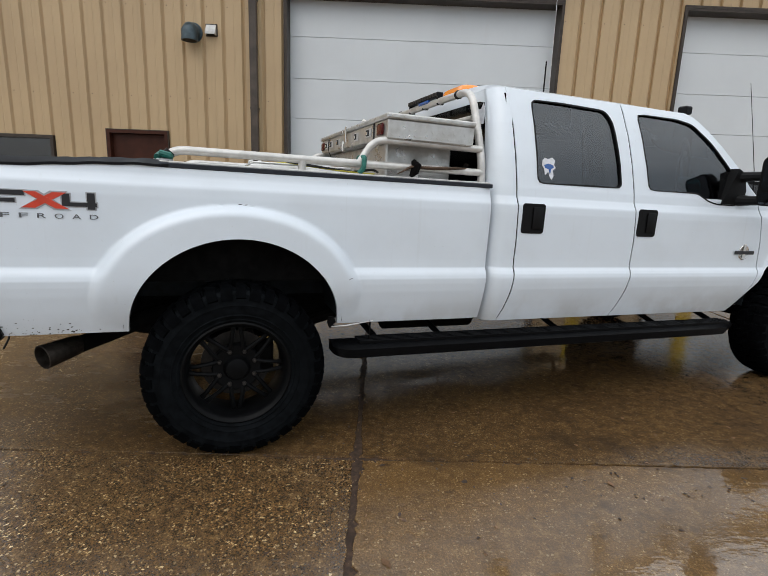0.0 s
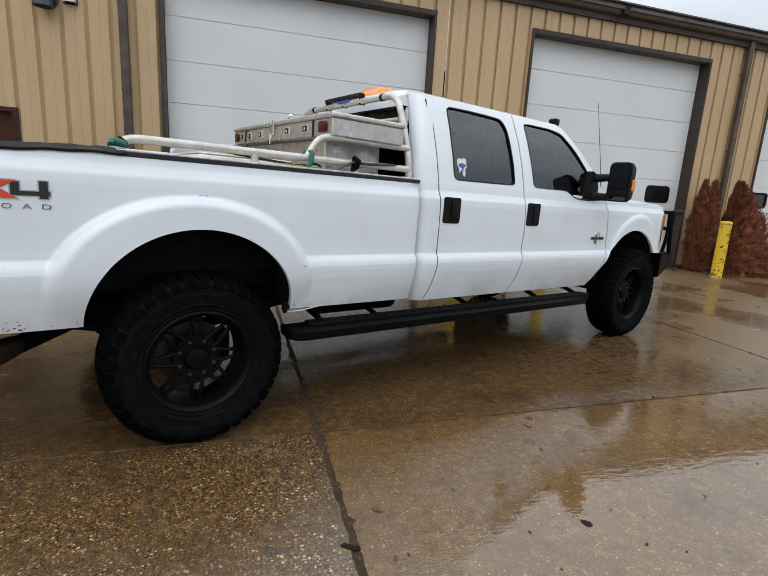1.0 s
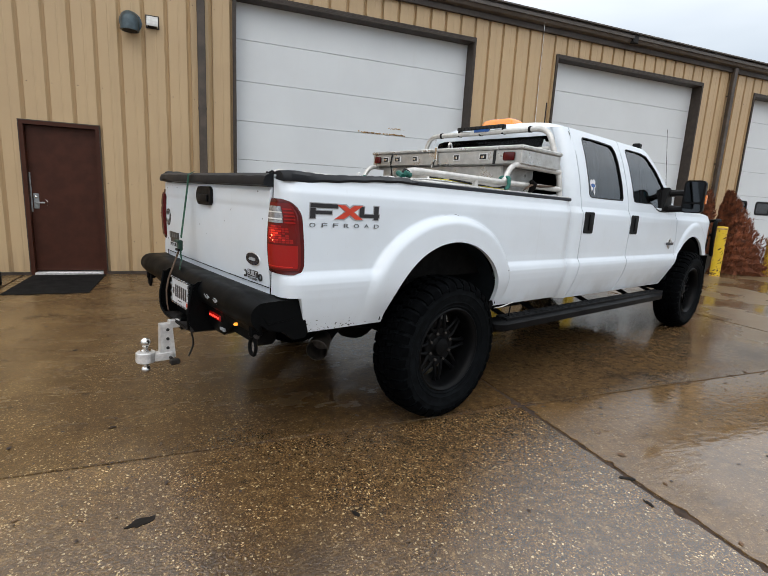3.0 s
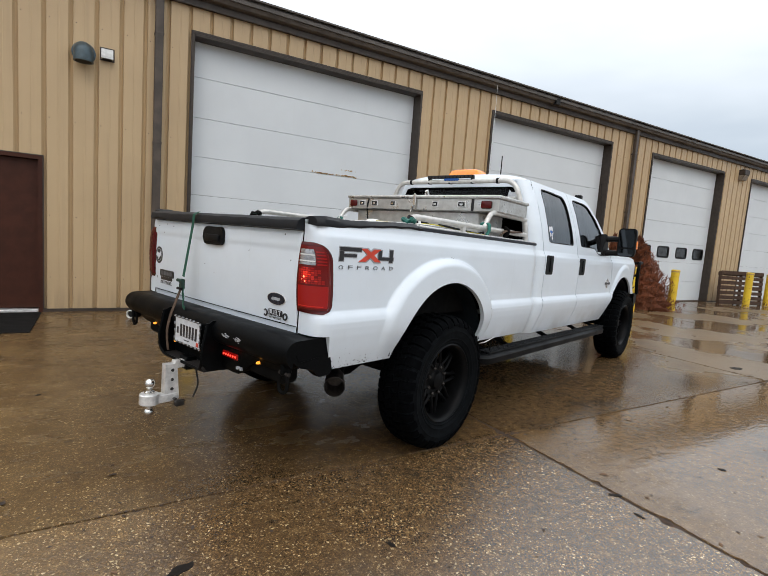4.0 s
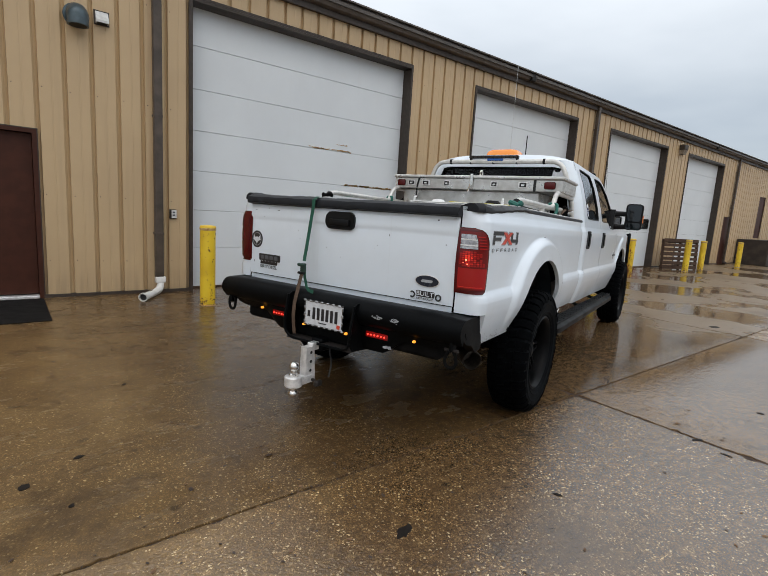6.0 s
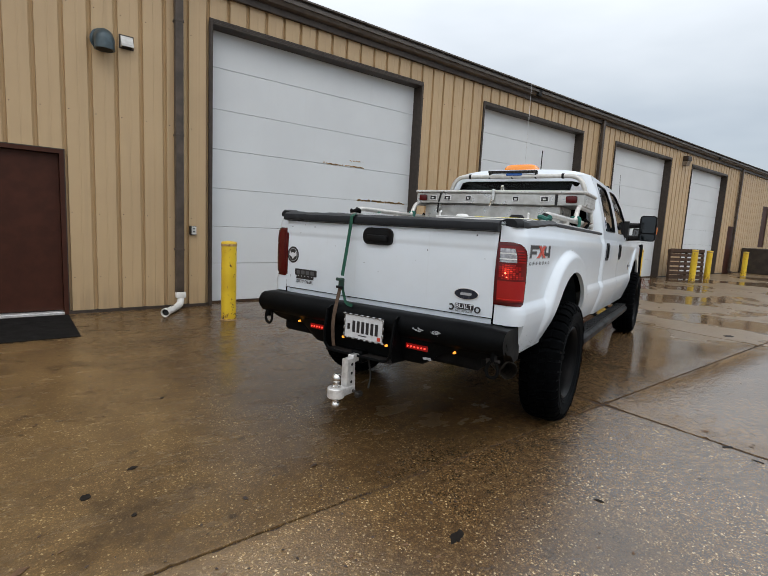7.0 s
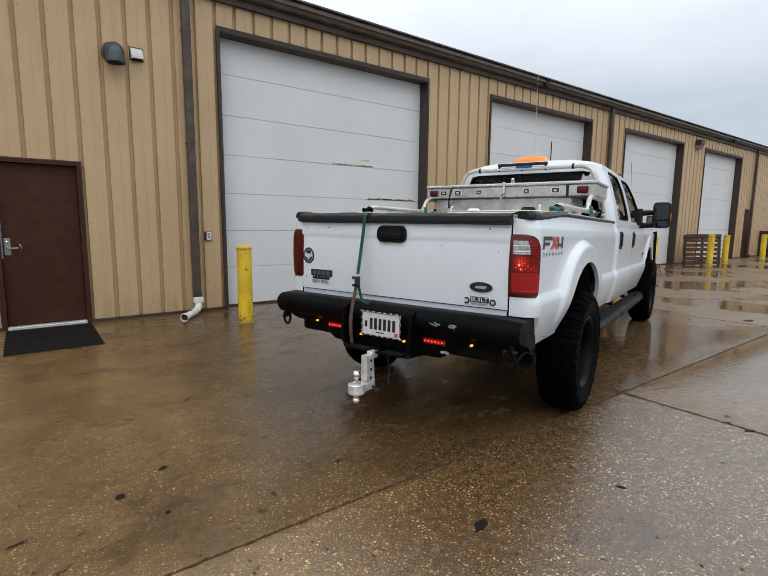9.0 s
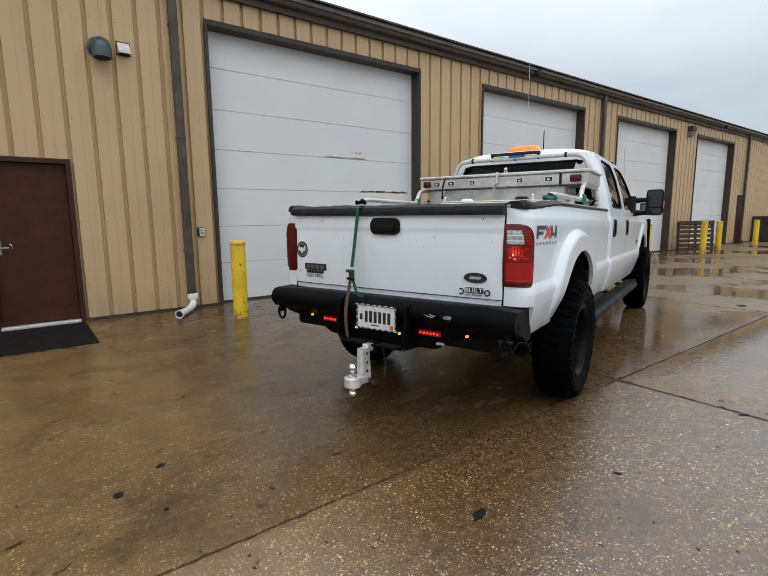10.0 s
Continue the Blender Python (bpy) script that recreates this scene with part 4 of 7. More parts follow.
for x, y in ((-1.685, 7.17), (3.02, 7.2), (4.74, 7.2), (8.76, 7.05), (10.62, 7.05), (15.32, 7.2), (17.0, 7.28), (21.6, 7.35)):
    post = bollard(x, y, 1.11 + random.uniform(-0.02, 0.03), random.uniform(-0.5, 0.5))
    if abs(x - 8.76) < 0.1:
        scrapes(post, 0.1042, 5)

# pallet leaning on the wall between the doors
pal = empty("pallet", pose(15.05, 7.88, 0.0, -3, 0, -18.5), "weathered brown wooden pallet standing behind the bollards", "pallet")
for k in range(7):
    z = 0.02 + k * 0.165
    part("board", boxed(0.0, 1.75, -0.02, 0.0, z, z + 0.125 - 0.008 * (k % 3), 0.003), PALLET_WOOD, pal)
for k in range(3):
    part("stringer", boxed(0.0 + k * 0.855, 0.04 + k * 0.855, 0.001, 0.09, 0.0, 1.11, 0.003), PALLET_WOOD, pal)
for k in range(3):
    z = 0.05 + k * 0.46
    part("back_board", boxed(0.0, 1.75, 0.091, 0.108, z, z + 0.10, 0.003), PALLET_WOOD, pal)

# ---- pickup truck: x forward from the rear axle, y to its left, nose a little low ----
RAKE = math.tan(radians(1.2))
TRUCK = pose(-1.088, 3.448, 0, 0, 1.2, 18.6)
truck = empty("pickup_truck", TRUCK, "lifted white crew-cab pickup truck parked on wet concrete", "truck")
Z_W = (0.62, 0.70, 0.80, 0.88, 0.925, 0.955, 0.980, 1.000, 1.012, 1.020, 1.065, 1.20, 1.36, 1.408, 1.432, 1.46, 1.515, 1.55, 1.70, 1.90, 2.06, 2.12, 2.2)
Y_W = (0.915, 0.942, 0.972, 0.992, 0.999, 1.001, 0.996, 0.986, 0.977, 0.974, 0.973, 0.977, 0.979, 0.976, 0.964, 0.952, 0.944, 0.936, 0.905, 0.848, 0.787, 0.757, 0.72)
ARCHES = (0.03, 4.425)
FLARES = ((0.01, 0.668, 0.492, 1.032), (4.50, 0.545, 0.550, 1.000))


def side_w(x, z):
    """Half the body's width at a length and a height, with the flares over the wheels."""
    w = float(np.interp(z, Z_W, Y_W))
    if z < 1.5:
        for c, half, tall, peak in FLARES:
            e = ((x - c) / half) ** 2 + ((z - 0.84) / tall) ** 2
            if e < 1:
                swell = 1 - (1 - min(1.0, (1 - e) / 0.21)) ** 2.2
                w = w + (peak - w) * swell * blend(0.70, 1.03, z)
    return w


def arch_z(x, low):
    for c, high in zip(ARCHES, (0.48, 0.53)):
        if abs(x - c) < 0.53:
            return max(low, 0.69 + high * math.sqrt(1 - ((x - c) / 0.53) ** 2))
    return low


def z_rows(low, high):
    zs = [z for z in np.arange(low, high, 0.010)] + [z for z in Z_W if low < z < high] + [1.0, 1.025, 1.04, 1.05, high]
    zs = sorted(z for z in zs if low <= z <= high)
    return [z for z, nxt in zip(zs, zs[1:] + [9]) if nxt - z > 0.004]


def arch_columns(c):
    return [c + 0.53 * math.sin(radians(a)) for a in range(-90, 91, 2)]


REAR_X, CORNER = -1.165, 0.085


def both_sides(build):
    """Runs build(side) for the right (-1) and the left (1)."""
    return [build(-1), build(1)]


def corner_path(l, w, s, start=0.836, end_x=None):
    """Plan round the bed's rear corner: l runs from the gate's edge outwards and then forwards."""
    flat = max(0.0, w - CORNER - start)
    if l <= flat:
        return REAR_X, s * (start + l)
    arc = CORNER * math.pi / 2
    if l <= flat + arc:
        a = (l - flat) / CORNER
        return REAR_X + CORNER * (1 - math.cos(a)), s * (w - CORNER + CORNER * math.sin(a))
    return REAR_X + CORNER + (l - flat - arc), s * w


def bed_side(s):
    bm = bmesh.new()
    xs = sorted([x for x in np.arange(-1.08, 1.47, 0.011) if abs(x - ARCHES[0]) > 0.536] + arch_columns(ARCHES[0]) + [1.482])
    zs = z_rows(0.69, 1.515)
    cols = []
    for k in range(8):
        l = 0.19 * k / 8
        cols.append([(*corner_path(l, side_w(-1.1, max(z, 0.888)), s), min(1.487, max(z, 0.888))) for z in zs])
    for x in xs:
        low = max(arch_z(x, 0.69), 0.69 + 0.198 * min(1.0, max(0.0, (-1.025 - x) / 0.055)))
        bulge = 0.012 * blend(1.4, 1.482, x)
        top_z = 1.515 - 0.028 * blend(-0.25, -0.9, x) if x < -0.25 else 1.515
        cols.append([(x, s * (side_w(x, max(z, low)) - bulge), min(max(z, low), top_z)) for z in zs])
    vs = grid(bm, cols)
    rimmed(bm, (0, -s * 0.03, 0))
    bs = part("bed_side", bm, WHITE, truck, "dented white bed side with flared wheel arch", 55)
    # rail: black edge strip, tread plate on top
    bm = bmesh.new()
    box(bm, -0.34, 1.48, *sorted((s * 0.80, s * 0.938)), 1.505, 1.53, 0.004)
    part("rail_cap", bm, TREAD_PLATE, truck, "worn aluminium tread plate rail cap")
    bm = bmesh.new()
    y0, y1 = sorted((s * 0.934, s * 0.952))
    box(bm, -0.34, 1.49, y0, y1, 1.497, 1.521, 0.004)
    part("rail_edge", bm, RAIL_GREY, truck, "black rail edge strip")
    # bunched black cover over the rear of the rail
    rnd = random.Random(7 + s)
    bm = bmesh.new()
    rows = []
    for k in range(30):
        x = -1.165 + 0.87 * k / 29
        hgt = 1.502 + 0.032 * blend(0.1, 0.95, k / 29) + rnd.uniform(-0.003, 0.003) + (0.010 * math.exp(-((k - 3) / 2.5) ** 2))
        low = 1.456 + 0.044 * blend(0.0, 0.9, k / 29) + 0.0018 * math.sin(k * 1.1)
        out = side_w(x, 1.5) + 0.012 - (0.03 if k == 0 else 0)
        rows.append([(x, s * (out - 0.004), low), (x, s * out, low + 0.012), (x, s * (out - 0.006), hgt - 0.018), (x, s * (out - 0.03), hgt), (x, s * 0.86, hgt - 0.002), (x, s * 0.81, hgt - 0.02), (x, s * 0.80, 1.47)])
    vs = grid(bm, rows)
    bm.faces.new(vs[0]), bm.faces.new(vs[-1])
    part("rail_cover", bm, SOFT_BLACK, truck, "crumpled black vinyl rail cover")
    # inner wall
    y0, y1 = sorted((s * 0.80, s * 0.83))
    part("bed_wall", boxed(-1.09, 1.48, y0, y1, 0.95, 1.47), UNDER, truck)
    return bs


both_sides(bed_side)
# black fillers stand for the shade in the gate's side gaps
for y0, y1 in ((-0.8365, -0.824), (0.838, 0.850)):
    part("gate_gap", boxed(-1.1655, -1.135, y0, y1, 0.885, 1.46), GAP_BLACK, truck)
part("rear_sill", boxed(-1.150, -1.09, -0.845, 0.845, 0.74, 0.930, 0.006), UNDER, truck)
part("bed_floor", boxed(-1.10, 1.48, -0.83, 0.83, 0.92, 0.95), UNDER, truck)
part("bed_front_wall", boxed(1.465, 1.485, -0.90, 0.90, 0.72, 1.515), WHITE, truck)

# wheel wells, frame, axles
for c in ARCHES:
    for s in (-1, 1):
        bm = bmesh.new()
        rows = []
        for a in range(-88, 89, 8):
            x, z = c + 0.555 * math.sin(radians(a)), 0.69 + 0.50 * math.cos(radians(a))
            rows.append([(x, s * 0.955, z), (x, s * 0.50, z)])
        vs = grid(bm, rows)
        bm.faces.new([r[1] for r in vs])
        part("wheel_well", bm, WELL, truck, "black inner wheel well", 60)
for s in (-1, 1):
    y0, y1 = sorted((s * 0.40, s * 0.50))
    part("frame_rail", boxed(-1.20, 5.2, y0, y1, 0.62, 0.78, 0.01), UNDER, truck)
    part("leaf_spring", tubed([(-0.75, s * 0.56, 0.66), (-0.3, s * 0.56, 0.56), (0, s * 0.56, 0.53), (0.3, s * 0.56, 0.56), (0.75, s * 0.56, 0.68)], 0.035, 6, 0.2), UNDER, truck)
    part("shock_absorber", tubed([(0.10, s * 0.60, 0.50), (0.02, s * 0.48, 1.05)], [0.035, 0.03], 10), STEEL_DARK, truck)
    part("front_coil", tubed([(4.38 + 0.05 * math.cos(k * 0.6), s * 0.50 + 0.05 * math.sin(k * 0.6), 0.62 + k * 0.008) for k in range(60)], 0.011, 5), UNDER, truck)
part("rear_axle", lathed([(0.05, -0.72), (0.05, -0.25), (0.09, -0.2), (0.17, -0.1), (0.19, 0.0), (0.17, 0.1), (0.09, 0.2), (0.05, 0.25), (0.05, 0.72)], 18, "Y", True, pose(0, 0, 0.47)), UNDER, truck)
part("front_axle", lathed([(0.045, -0.78), (0.045, 0.1), (0.16, 0.22), (0.16, 0.34), (0.045, 0.45), (0.045, 0.78)], 18, "Y", True, pose(4.38, 0, 0.47 + 0.092)), UNDER, truck)
part("spare_tyre", lathed([(0.20, 0.58), (0.36, 0.56), (0.39, 0.60), (0.39, 0.72), (0.36, 0.76), (0.20, 0.74)], 32, "Z", True, pose(-0.68, 0.0, 0)), UNDER, truck, "black spare tyre slung under the bed")
part("drive_shaft", tubed([(0.2, 0, 0.50), (2.4, 0.05, 0.66)], 0.05, 12), UNDER, truck)
part("gearbox", boxed(2.2, 3.6, -0.25, 0.25, 0.52, 0.85, 0.05), UNDER, truck)
part("fuel_tank", boxed(0.75, 2.3, 0.05, 0.42, 0.63, 0.90, 0.04), UNDER, truck)
for s in (-1, 1):
    part("splash_liner", boxed(4.94, 4.965, *sorted((s * 0.45, s * 0.945)), 0.90, 1.44, 0.004), UNDER, truck, "black inner splash liner")
    part("inner_panel", boxed(3.98, 4.94, *sorted((s * 0.45, s * 0.475)), 0.80, 1.44, 0.004), UNDER, truck, "black inner splash liner")
# not seen; added low down to block light under the truck
part("unseen_muffler", lathed([(0.05, 1.0), (0.13, 1.04), (0.13, 1.72), (0.05, 1.76)], 18, "X", True, pose(0, -0.36, 0.60)), UNDER, truck)
part("floor_pan", boxed(1.6, 4.0, -0.88, 0.88, 0.70, 0.76), UNDER, truck)
part("engine_block", boxed(4.05, 5.0, -0.42, 0.42, 0.75, 1.45, 0.05), UNDER, truck)
part("exhaust_pipe", tubed([(2.6, -0.3, 0.62), (0.8, -0.42, 0.62), (-0.35, -0.55, 0.70), (-0.62, -0.62, 0.60), (-0.765, -0.742, 0.572), (-0.80, -0.776, 0.567)], 0.045, 14, 0.12), UNDER, truck, "black exhaust pipe")
bm = bmesh.new()
lathe(bm, [(0.045, 0.19), (0.052, 0.165), (0.060, 0.03), (0.0615, 0.0), (0.058, -0.002), (0.055, 0.02), (0.050, 0.13), (0.001, 0.135)], 28, "X", pose(-0.895, -0.872, 0.555, 0, -6, 46))
part("exhaust_tip", bm, SOOT, truck, "sooty open exhaust tip")


def clip_curve(points):
    """A seam as x by height."""
    zs, xs = [p[0] for p in points], [p[1] for p in points]
    return lambda z: float(np.interp(z, zs, xs))


SEAM_C = clip_curve([(0.66, 1.615), (0.75, 1.648), (0.85, 1.667), (1.0, 1.679), (1.2, 1.677), (1.46, 1.664), (1.56, 1.663), (1.86, 1.652), (2.12, 1.625)])
SEAM_B = clip_curve([(0.66, 2.542), (0.75, 2.58), (0.85, 2.605), (1.0, 2.626), (1.2, 2.626), (1.445, 2.603), (1.56, 2.60), (1.86, 2.575), (2.12, 2.545)])
SEAM_A = clip_curve([(0.66, 3.72), (0.75, 3.80), (0.85, 3.87), (1.0, 3.92), (1.2, 3.90), (1.47, 3.845), (1.56, 3.82)])
GAP = 0.005


def star_loop(poly, cx, cz, n=112):
    """Where rays from a centre meet an outline."""
    out = []
    for k in range(n):
        a = 2 * math.pi * (k + 0.5) / n
        dx, dz = math.cos(a), math.sin(a)
        best = None
        for (x0, z0), (x1, z1) in zip(poly, poly[1:] + poly[:1]):
            ex, ez = x1 - x0, z1 - z0
            det = dx * -ez + ex * dz
            if abs(det) < 1e-12:
                continue
            t = ((x0 - cx) * -ez + ex * (z0 - cz)) / det
            u = (dx * (z0 - cz) - dz * (x0 - cx)) / det
            if t > 0 and -1e-9 <= u <= 1 + 1e-9 and (best is None or t < best):
                best = t
        out.append((cx + dx * best, cz + dz * best))
    # keep the sharp corners
    for i, b in enumerate(poly):
        a, c = poly[i - 1], poly[(i + 1) % len(poly)]
        turn = (b[0] - a[0]) * (c[1] - b[1]) - (b[1] - a[1]) * (c[0] - b[0])
        if abs(turn) > 0.5 * math.hypot(b[0] - a[0], b[1] - a[1]) * math.hypot(c[0] - b[0], c[1] - b[1]):
            k = round((math.atan2(b[1] - cz, b[0] - cx) % (2 * math.pi)) * n / (2 * math.pi) - 0.5) % n
            out[k] = b
    return out


def rounded_poly(points, r, steps=4):
    """A closed outline with rounded corners."""
    out, n = [], len(points)
    for i in range(n):
        a, b, c = Vector(points[i - 1]), Vector(points[i]), Vector(points[(i + 1) % n])
        ra = min(r, (a - b).length * 0.45, (c - b).length * 0.45)
        p, q = b + (a - b).normalized() * ra, b + (c - b).normalized() * ra
        for k in range(steps + 1):
            t = k / steps
            v = (1 - t) ** 2 * p + 2 * t * (1 - t) * b + t * t * q
            out.append((v.x, v.y))
    return out


def loop_between(bm, a, b, ya, yb, s):
    va = [bm.verts.new((x, s * (side_w(x, z) + ya), z)) for x, z in a]
    vb = [bm.verts.new((x, s * (side_w(x, z) + yb), z)) for x, z in b]
    for k in range(len(a)):
        j = (k + 1) % len(a)
        bm.faces.new((va[k], va[j], vb[j], vb[k]))


def grown(loop, cx, cz, by):
    return [(cx + (x - cx) * (1 + by / math.hypot(x - cx, z - cz)), cz + (z - cz) * (1 + by / math.hypot(x - cx, z - cz))) for x, z in loop]


BELT = 1.52


def cab_door(s, name, rear, front, outline, window, handle_x, label):
    """One side door: lower skin between two seams, window frame above, pane, trim and handle."""
    bm = bmesh.new()
    zs = z_rows(0.665, BELT)
    rows = []
    for z in zs:
        a, b = rear(z) + GAP, front(z) - GAP
        rows.append([(a + (b - a) * k / 16, s * side_w(a + (b - a) * k / 16, z), z) for k in range(17)])
    grid(bm, rows)
    cx = sum(p[0] for p in window) / len(window)
    cz = (min(p[1] for p in window) + max(p[1] for p in window)) / 2
    inner = star_loop(rounded_poly(window, 0.04), cx, cz)
    outer = star_loop(outline, cx, cz)
    middle = [((p[0] + q[0]) / 2, (p[1] + q[1]) / 2) for p, q in zip(inner, outer)]
    loop_between(bm, outer, middle, 0, 0.0, s)
    loop_between(bm, middle, inner, 0.0, 0.0, s)
    rimmed(bm, (0, -s * 0.02, 0))
    door = part(name, bm, WHITE, truck, label)
    bm = bmesh.new()
    big, small = grown(inner, cx, cz, 0.004), grown(inner, cx, cz, -0.007)
    loop_between(bm, big, big, -0.004, 0.003, s)
    loop_between(bm, big, small, 0.003, 0.001, s)
    loop_between(bm, small, small, 0.001, -0.015, s)
    part("window_seal", bm, BLACK_PLASTIC, door, "black rubber window seal")
    bm = bmesh.new()
    for depth in (-0.012, -0.016):
        loops = [[(cx + (x - cx) * f, cz + (z - cz) * f) for x, z in small] for f in (1.0, 0.7, 0.4, 0.1)]
        for a, b in zip(loops, loops[1:]):
            loop_between(bm, a, b, depth, depth, s)
        bm.faces.new([bm.verts.new((x, s * (side_w(x, z) + depth), z)) for x, z in loops[-1]])
    bmesh.ops.remove_doubles(bm, verts=bm.verts, dist=1e-5)
    part("window_pane", bm, TINTED, door, "dark tinted glass")
    # recessed cup with an upright grip
    y = s * (side_w(handle_x, 1.33))
    cup = [(handle_x + px, 1.328 + pz) for px, pz in rounded_rect(0.165, 0.185, 0.02)]
    bm = prismed(cup, y - s * 0.004, y + s * 0.004)
    part("handle_cup", bm, BLACK_PLASTIC, door, "black handle recess")
    bm = bmesh.new()
    y0, y1 = sorted((y + s * 0.0045, y + s * 0.013))
    box(bm, handle_x - 0.010, handle_x + 0.066, y0, y1, 1.262, 1.400, 0.006, segs=2)
    part("door_handle", bm, BLACK_PLASTIC, door, "black upright door handle")
    return door


REAR_WIN = [(1.818, 1.547), (2.492, 1.552), (2.475, 1.78), (2.445, 1.99), (2.39, 2.055), (2.05, 2.065), (1.803, 2.062)]
FRONT_WIN = [(2.735, 1.55), (3.20, 1.553), (3.29, 1.505), (3.385, 1.483), (3.60, 1.483), (3.63, 1.645), (3.485, 1.80), (3.35, 1.93), (3.20, 2.04), (3.05, 2.063), (2.675, 2.065)]


def doors(s):
    up = [1.56, 1.65, 1.75, 1.86, 1.95, 2.05, 2.12]
    rear_outline = [(SEAM_C(BELT) + GAP, BELT)] + [(SEAM_B(BELT) - GAP, BELT)] + [(SEAM_B(z) - GAP, z) for z in up] + [(SEAM_C(z) + GAP, z) for z in reversed(up)]
    front_outline = [(SEAM_B(BELT) + GAP, BELT), (SEAM_A(BELT) - GAP, BELT), (3.81, 1.55), (3.64, 1.755), (3.48, 1.90), (3.355, 2.01), (3.23, 2.095), (3.15, 2.12)] + [(SEAM_B(z) + GAP, z) for z in reversed(up)]
    rear = cab_door(s, "rear_door", SEAM_C, SEAM_B, rear_outline, REAR_WIN, 1.783, "white rear cab door with tinted window")
    front = cab_door(s, "front_door", SEAM_B, SEAM_A, front_outline, FRONT_WIN, 2.716, "white front cab door with tinted window")
    if s < 0:
        # pale sticker on the rear pane
        shape = [(1.862, 1.690), (1.880, 1.708), (1.905, 1.700), (1.935, 1.712), (1.958, 1.695), (1.950, 1.668), (1.962, 1.648), (1.940, 1.632), (1.945, 1.598), (1.928, 1.572), (1.912, 1.596), (1.905, 1.622), (1.880, 1.600), (1.872, 1.640), (1.858, 1.660)]
        mark = [(1.872, 1.662), (1.905, 1.672), (1.940, 1.664), (1.948, 1.650), (1.925, 1.640), (1.915, 1.600), (1.908, 1.636), (1.880, 1.645)]
        for name, outline, proud, mat, lab in (("sticker", shape, 0.010, DECAL_WHITE, "pale blue and white window sticker"), ("sticker_mark", mark, 0.008, BLUE_LENS, "blue shape on the sticker")):
            bm = prismed(outline, 0, 1)
            for v in bm.verts:
                v.co.y = -(side_w(v.co.x, v.co.z) - proud + 0.001 * v.co.y)
            part(name, bm, mat, rear, lab, 0)
        # round silver badge on the front door
        y, bx = -side_w(3.735, 1.14), 3.735
        part("badge", lathed([(0.052, 0.004), (0.057, 0.0), (0.057, -0.004), (0.052, -0.007), (0.044, -0.004)], 24, "Y", True, pose(bx, y, 1.137)), CHROME, front, "round silver badge with a crossbar")
        part("badge_bar", boxed(bx - 0.105, bx + 0.105, y - 0.012, y - 0.006, 1.122, 1.150, 0.003), DECAL_BLACK, front)
        part("badge_stem", boxed(bx - 0.015, bx + 0.015, y - 0.011, y - 0.006, 1.092, 1.202, 0.003), ALUMINIUM, front)


both_sides(doors)


def c_pillar(s):
    """Cab corner behind the rear door, rounded into the back wall."""
    bm = bmesh.new()
    cols, r, back = [], 0.11, 1.505
    zs = z_rows(0.665, 2.12)
    lean = lambda z: back + max(0, z - 1.62) * 0.10
    for k in range(9):
        a = k / 8 * math.pi / 2
        cols.append([(lean(z) + r * (1 - math.cos(a)), s * (side_w(1.6, z) - r + r * math.sin(a)), z) for z in zs])
    cols.append([(max(SEAM_C(z) - GAP, lean(z) + r + 0.002), s * side_w(1.7, z), z) for z in zs])
    grid(bm, cols)
    rimmed(bm, (0.0, -s * 0.02, 0))
    part("cab_corner", bm, WHITE, truck, "white rear cab corner")


both_sides(c_pillar)


def seam_strip(s, seam, high):
    """Black strip behind a door gap, standing for the shade in it."""
    bm = bmesh.new()
    rows = []
    for z in np.linspace(0.67, high, 160):
        x = seam(z)
        y = s * (side_w(x, z) - 0.0055)
        rows.append([(x - 0.014, y, z), (x + 0.014, y, z)])
    grid(bm, rows)
    part("door_seam", bm, GAP_BLACK, truck, "black strip for the shade in a cab door gap")


for s in (-1, 1):
    for seam, high in ((SEAM_C, 2.085), (SEAM_B, 2.085), (SEAM_A, 1.50)):
        seam_strip(s, seam, high)
# back wall with its window
bm = bmesh.new()


def back_x(z):
    return 1.505 + max(0, z - 1.62) * 0.10


outer = [(-0.84, 0.72), (0.84, 0.72), (0.845, 1.5), (0.80, 1.70), (0.74, 1.90), (0.68, 2.06), (0.648, 2.12), (-0.648, 2.12), (-0.68, 2.06), (-0.74, 1.90), (-0.80, 1.70), (-0.845, 1.5)]
inner = rounded_poly([(-0.815, 1.540), (0.815, 1.540), (0.735, 1.88), (0.675, 2.05), (-0.675, 2.05), (-0.735, 1.88)], 0.05)
lo, li = star_loop(outer, 0, 1.86), star_loop(inner, 0, 1.86)
va = [bm.verts.new((back_x(z), y, z)) for y, z in lo]
vb = [bm.verts.new((back_x(z), y, z)) for y, z in li]
vc = [bm.verts.new((back_x(z) + 0.02, y, z)) for y, z in li]
for k in range(len(lo)):
    j = (k + 1) % len(lo)
    bm.faces.new((va[k], va[j], vb[j], vb[k])), bm.faces.new((vb[k], vb[j], vc[j], vc[k]))
back = part("cab_back", bm, WHITE, truck)
bm = bmesh.new()
sides = [[bm.verts.new((back_x(z) + d, y, z)) for y, z in li] for d in (0.004, 0.009)]
bm.faces.new(sides[0]), bm.faces.new(sides[1][::-1])
for k in range(len(li)):
    j = (k + 1) % len(li)
    bm.faces.new((sides[0][k], sides[1][k], sides[1][j], sides[0][j]))
bmesh.ops.recalc_face_normals(bm, faces=bm.faces)
part("rear_pane", bm, REAR_GLASS, back, "dark tinted rear window", 0)
part("window_bar", boxed(1.55, 1.565, -0.70, 0.70, 1.94, 1.96), BLACK_PLASTIC, back)

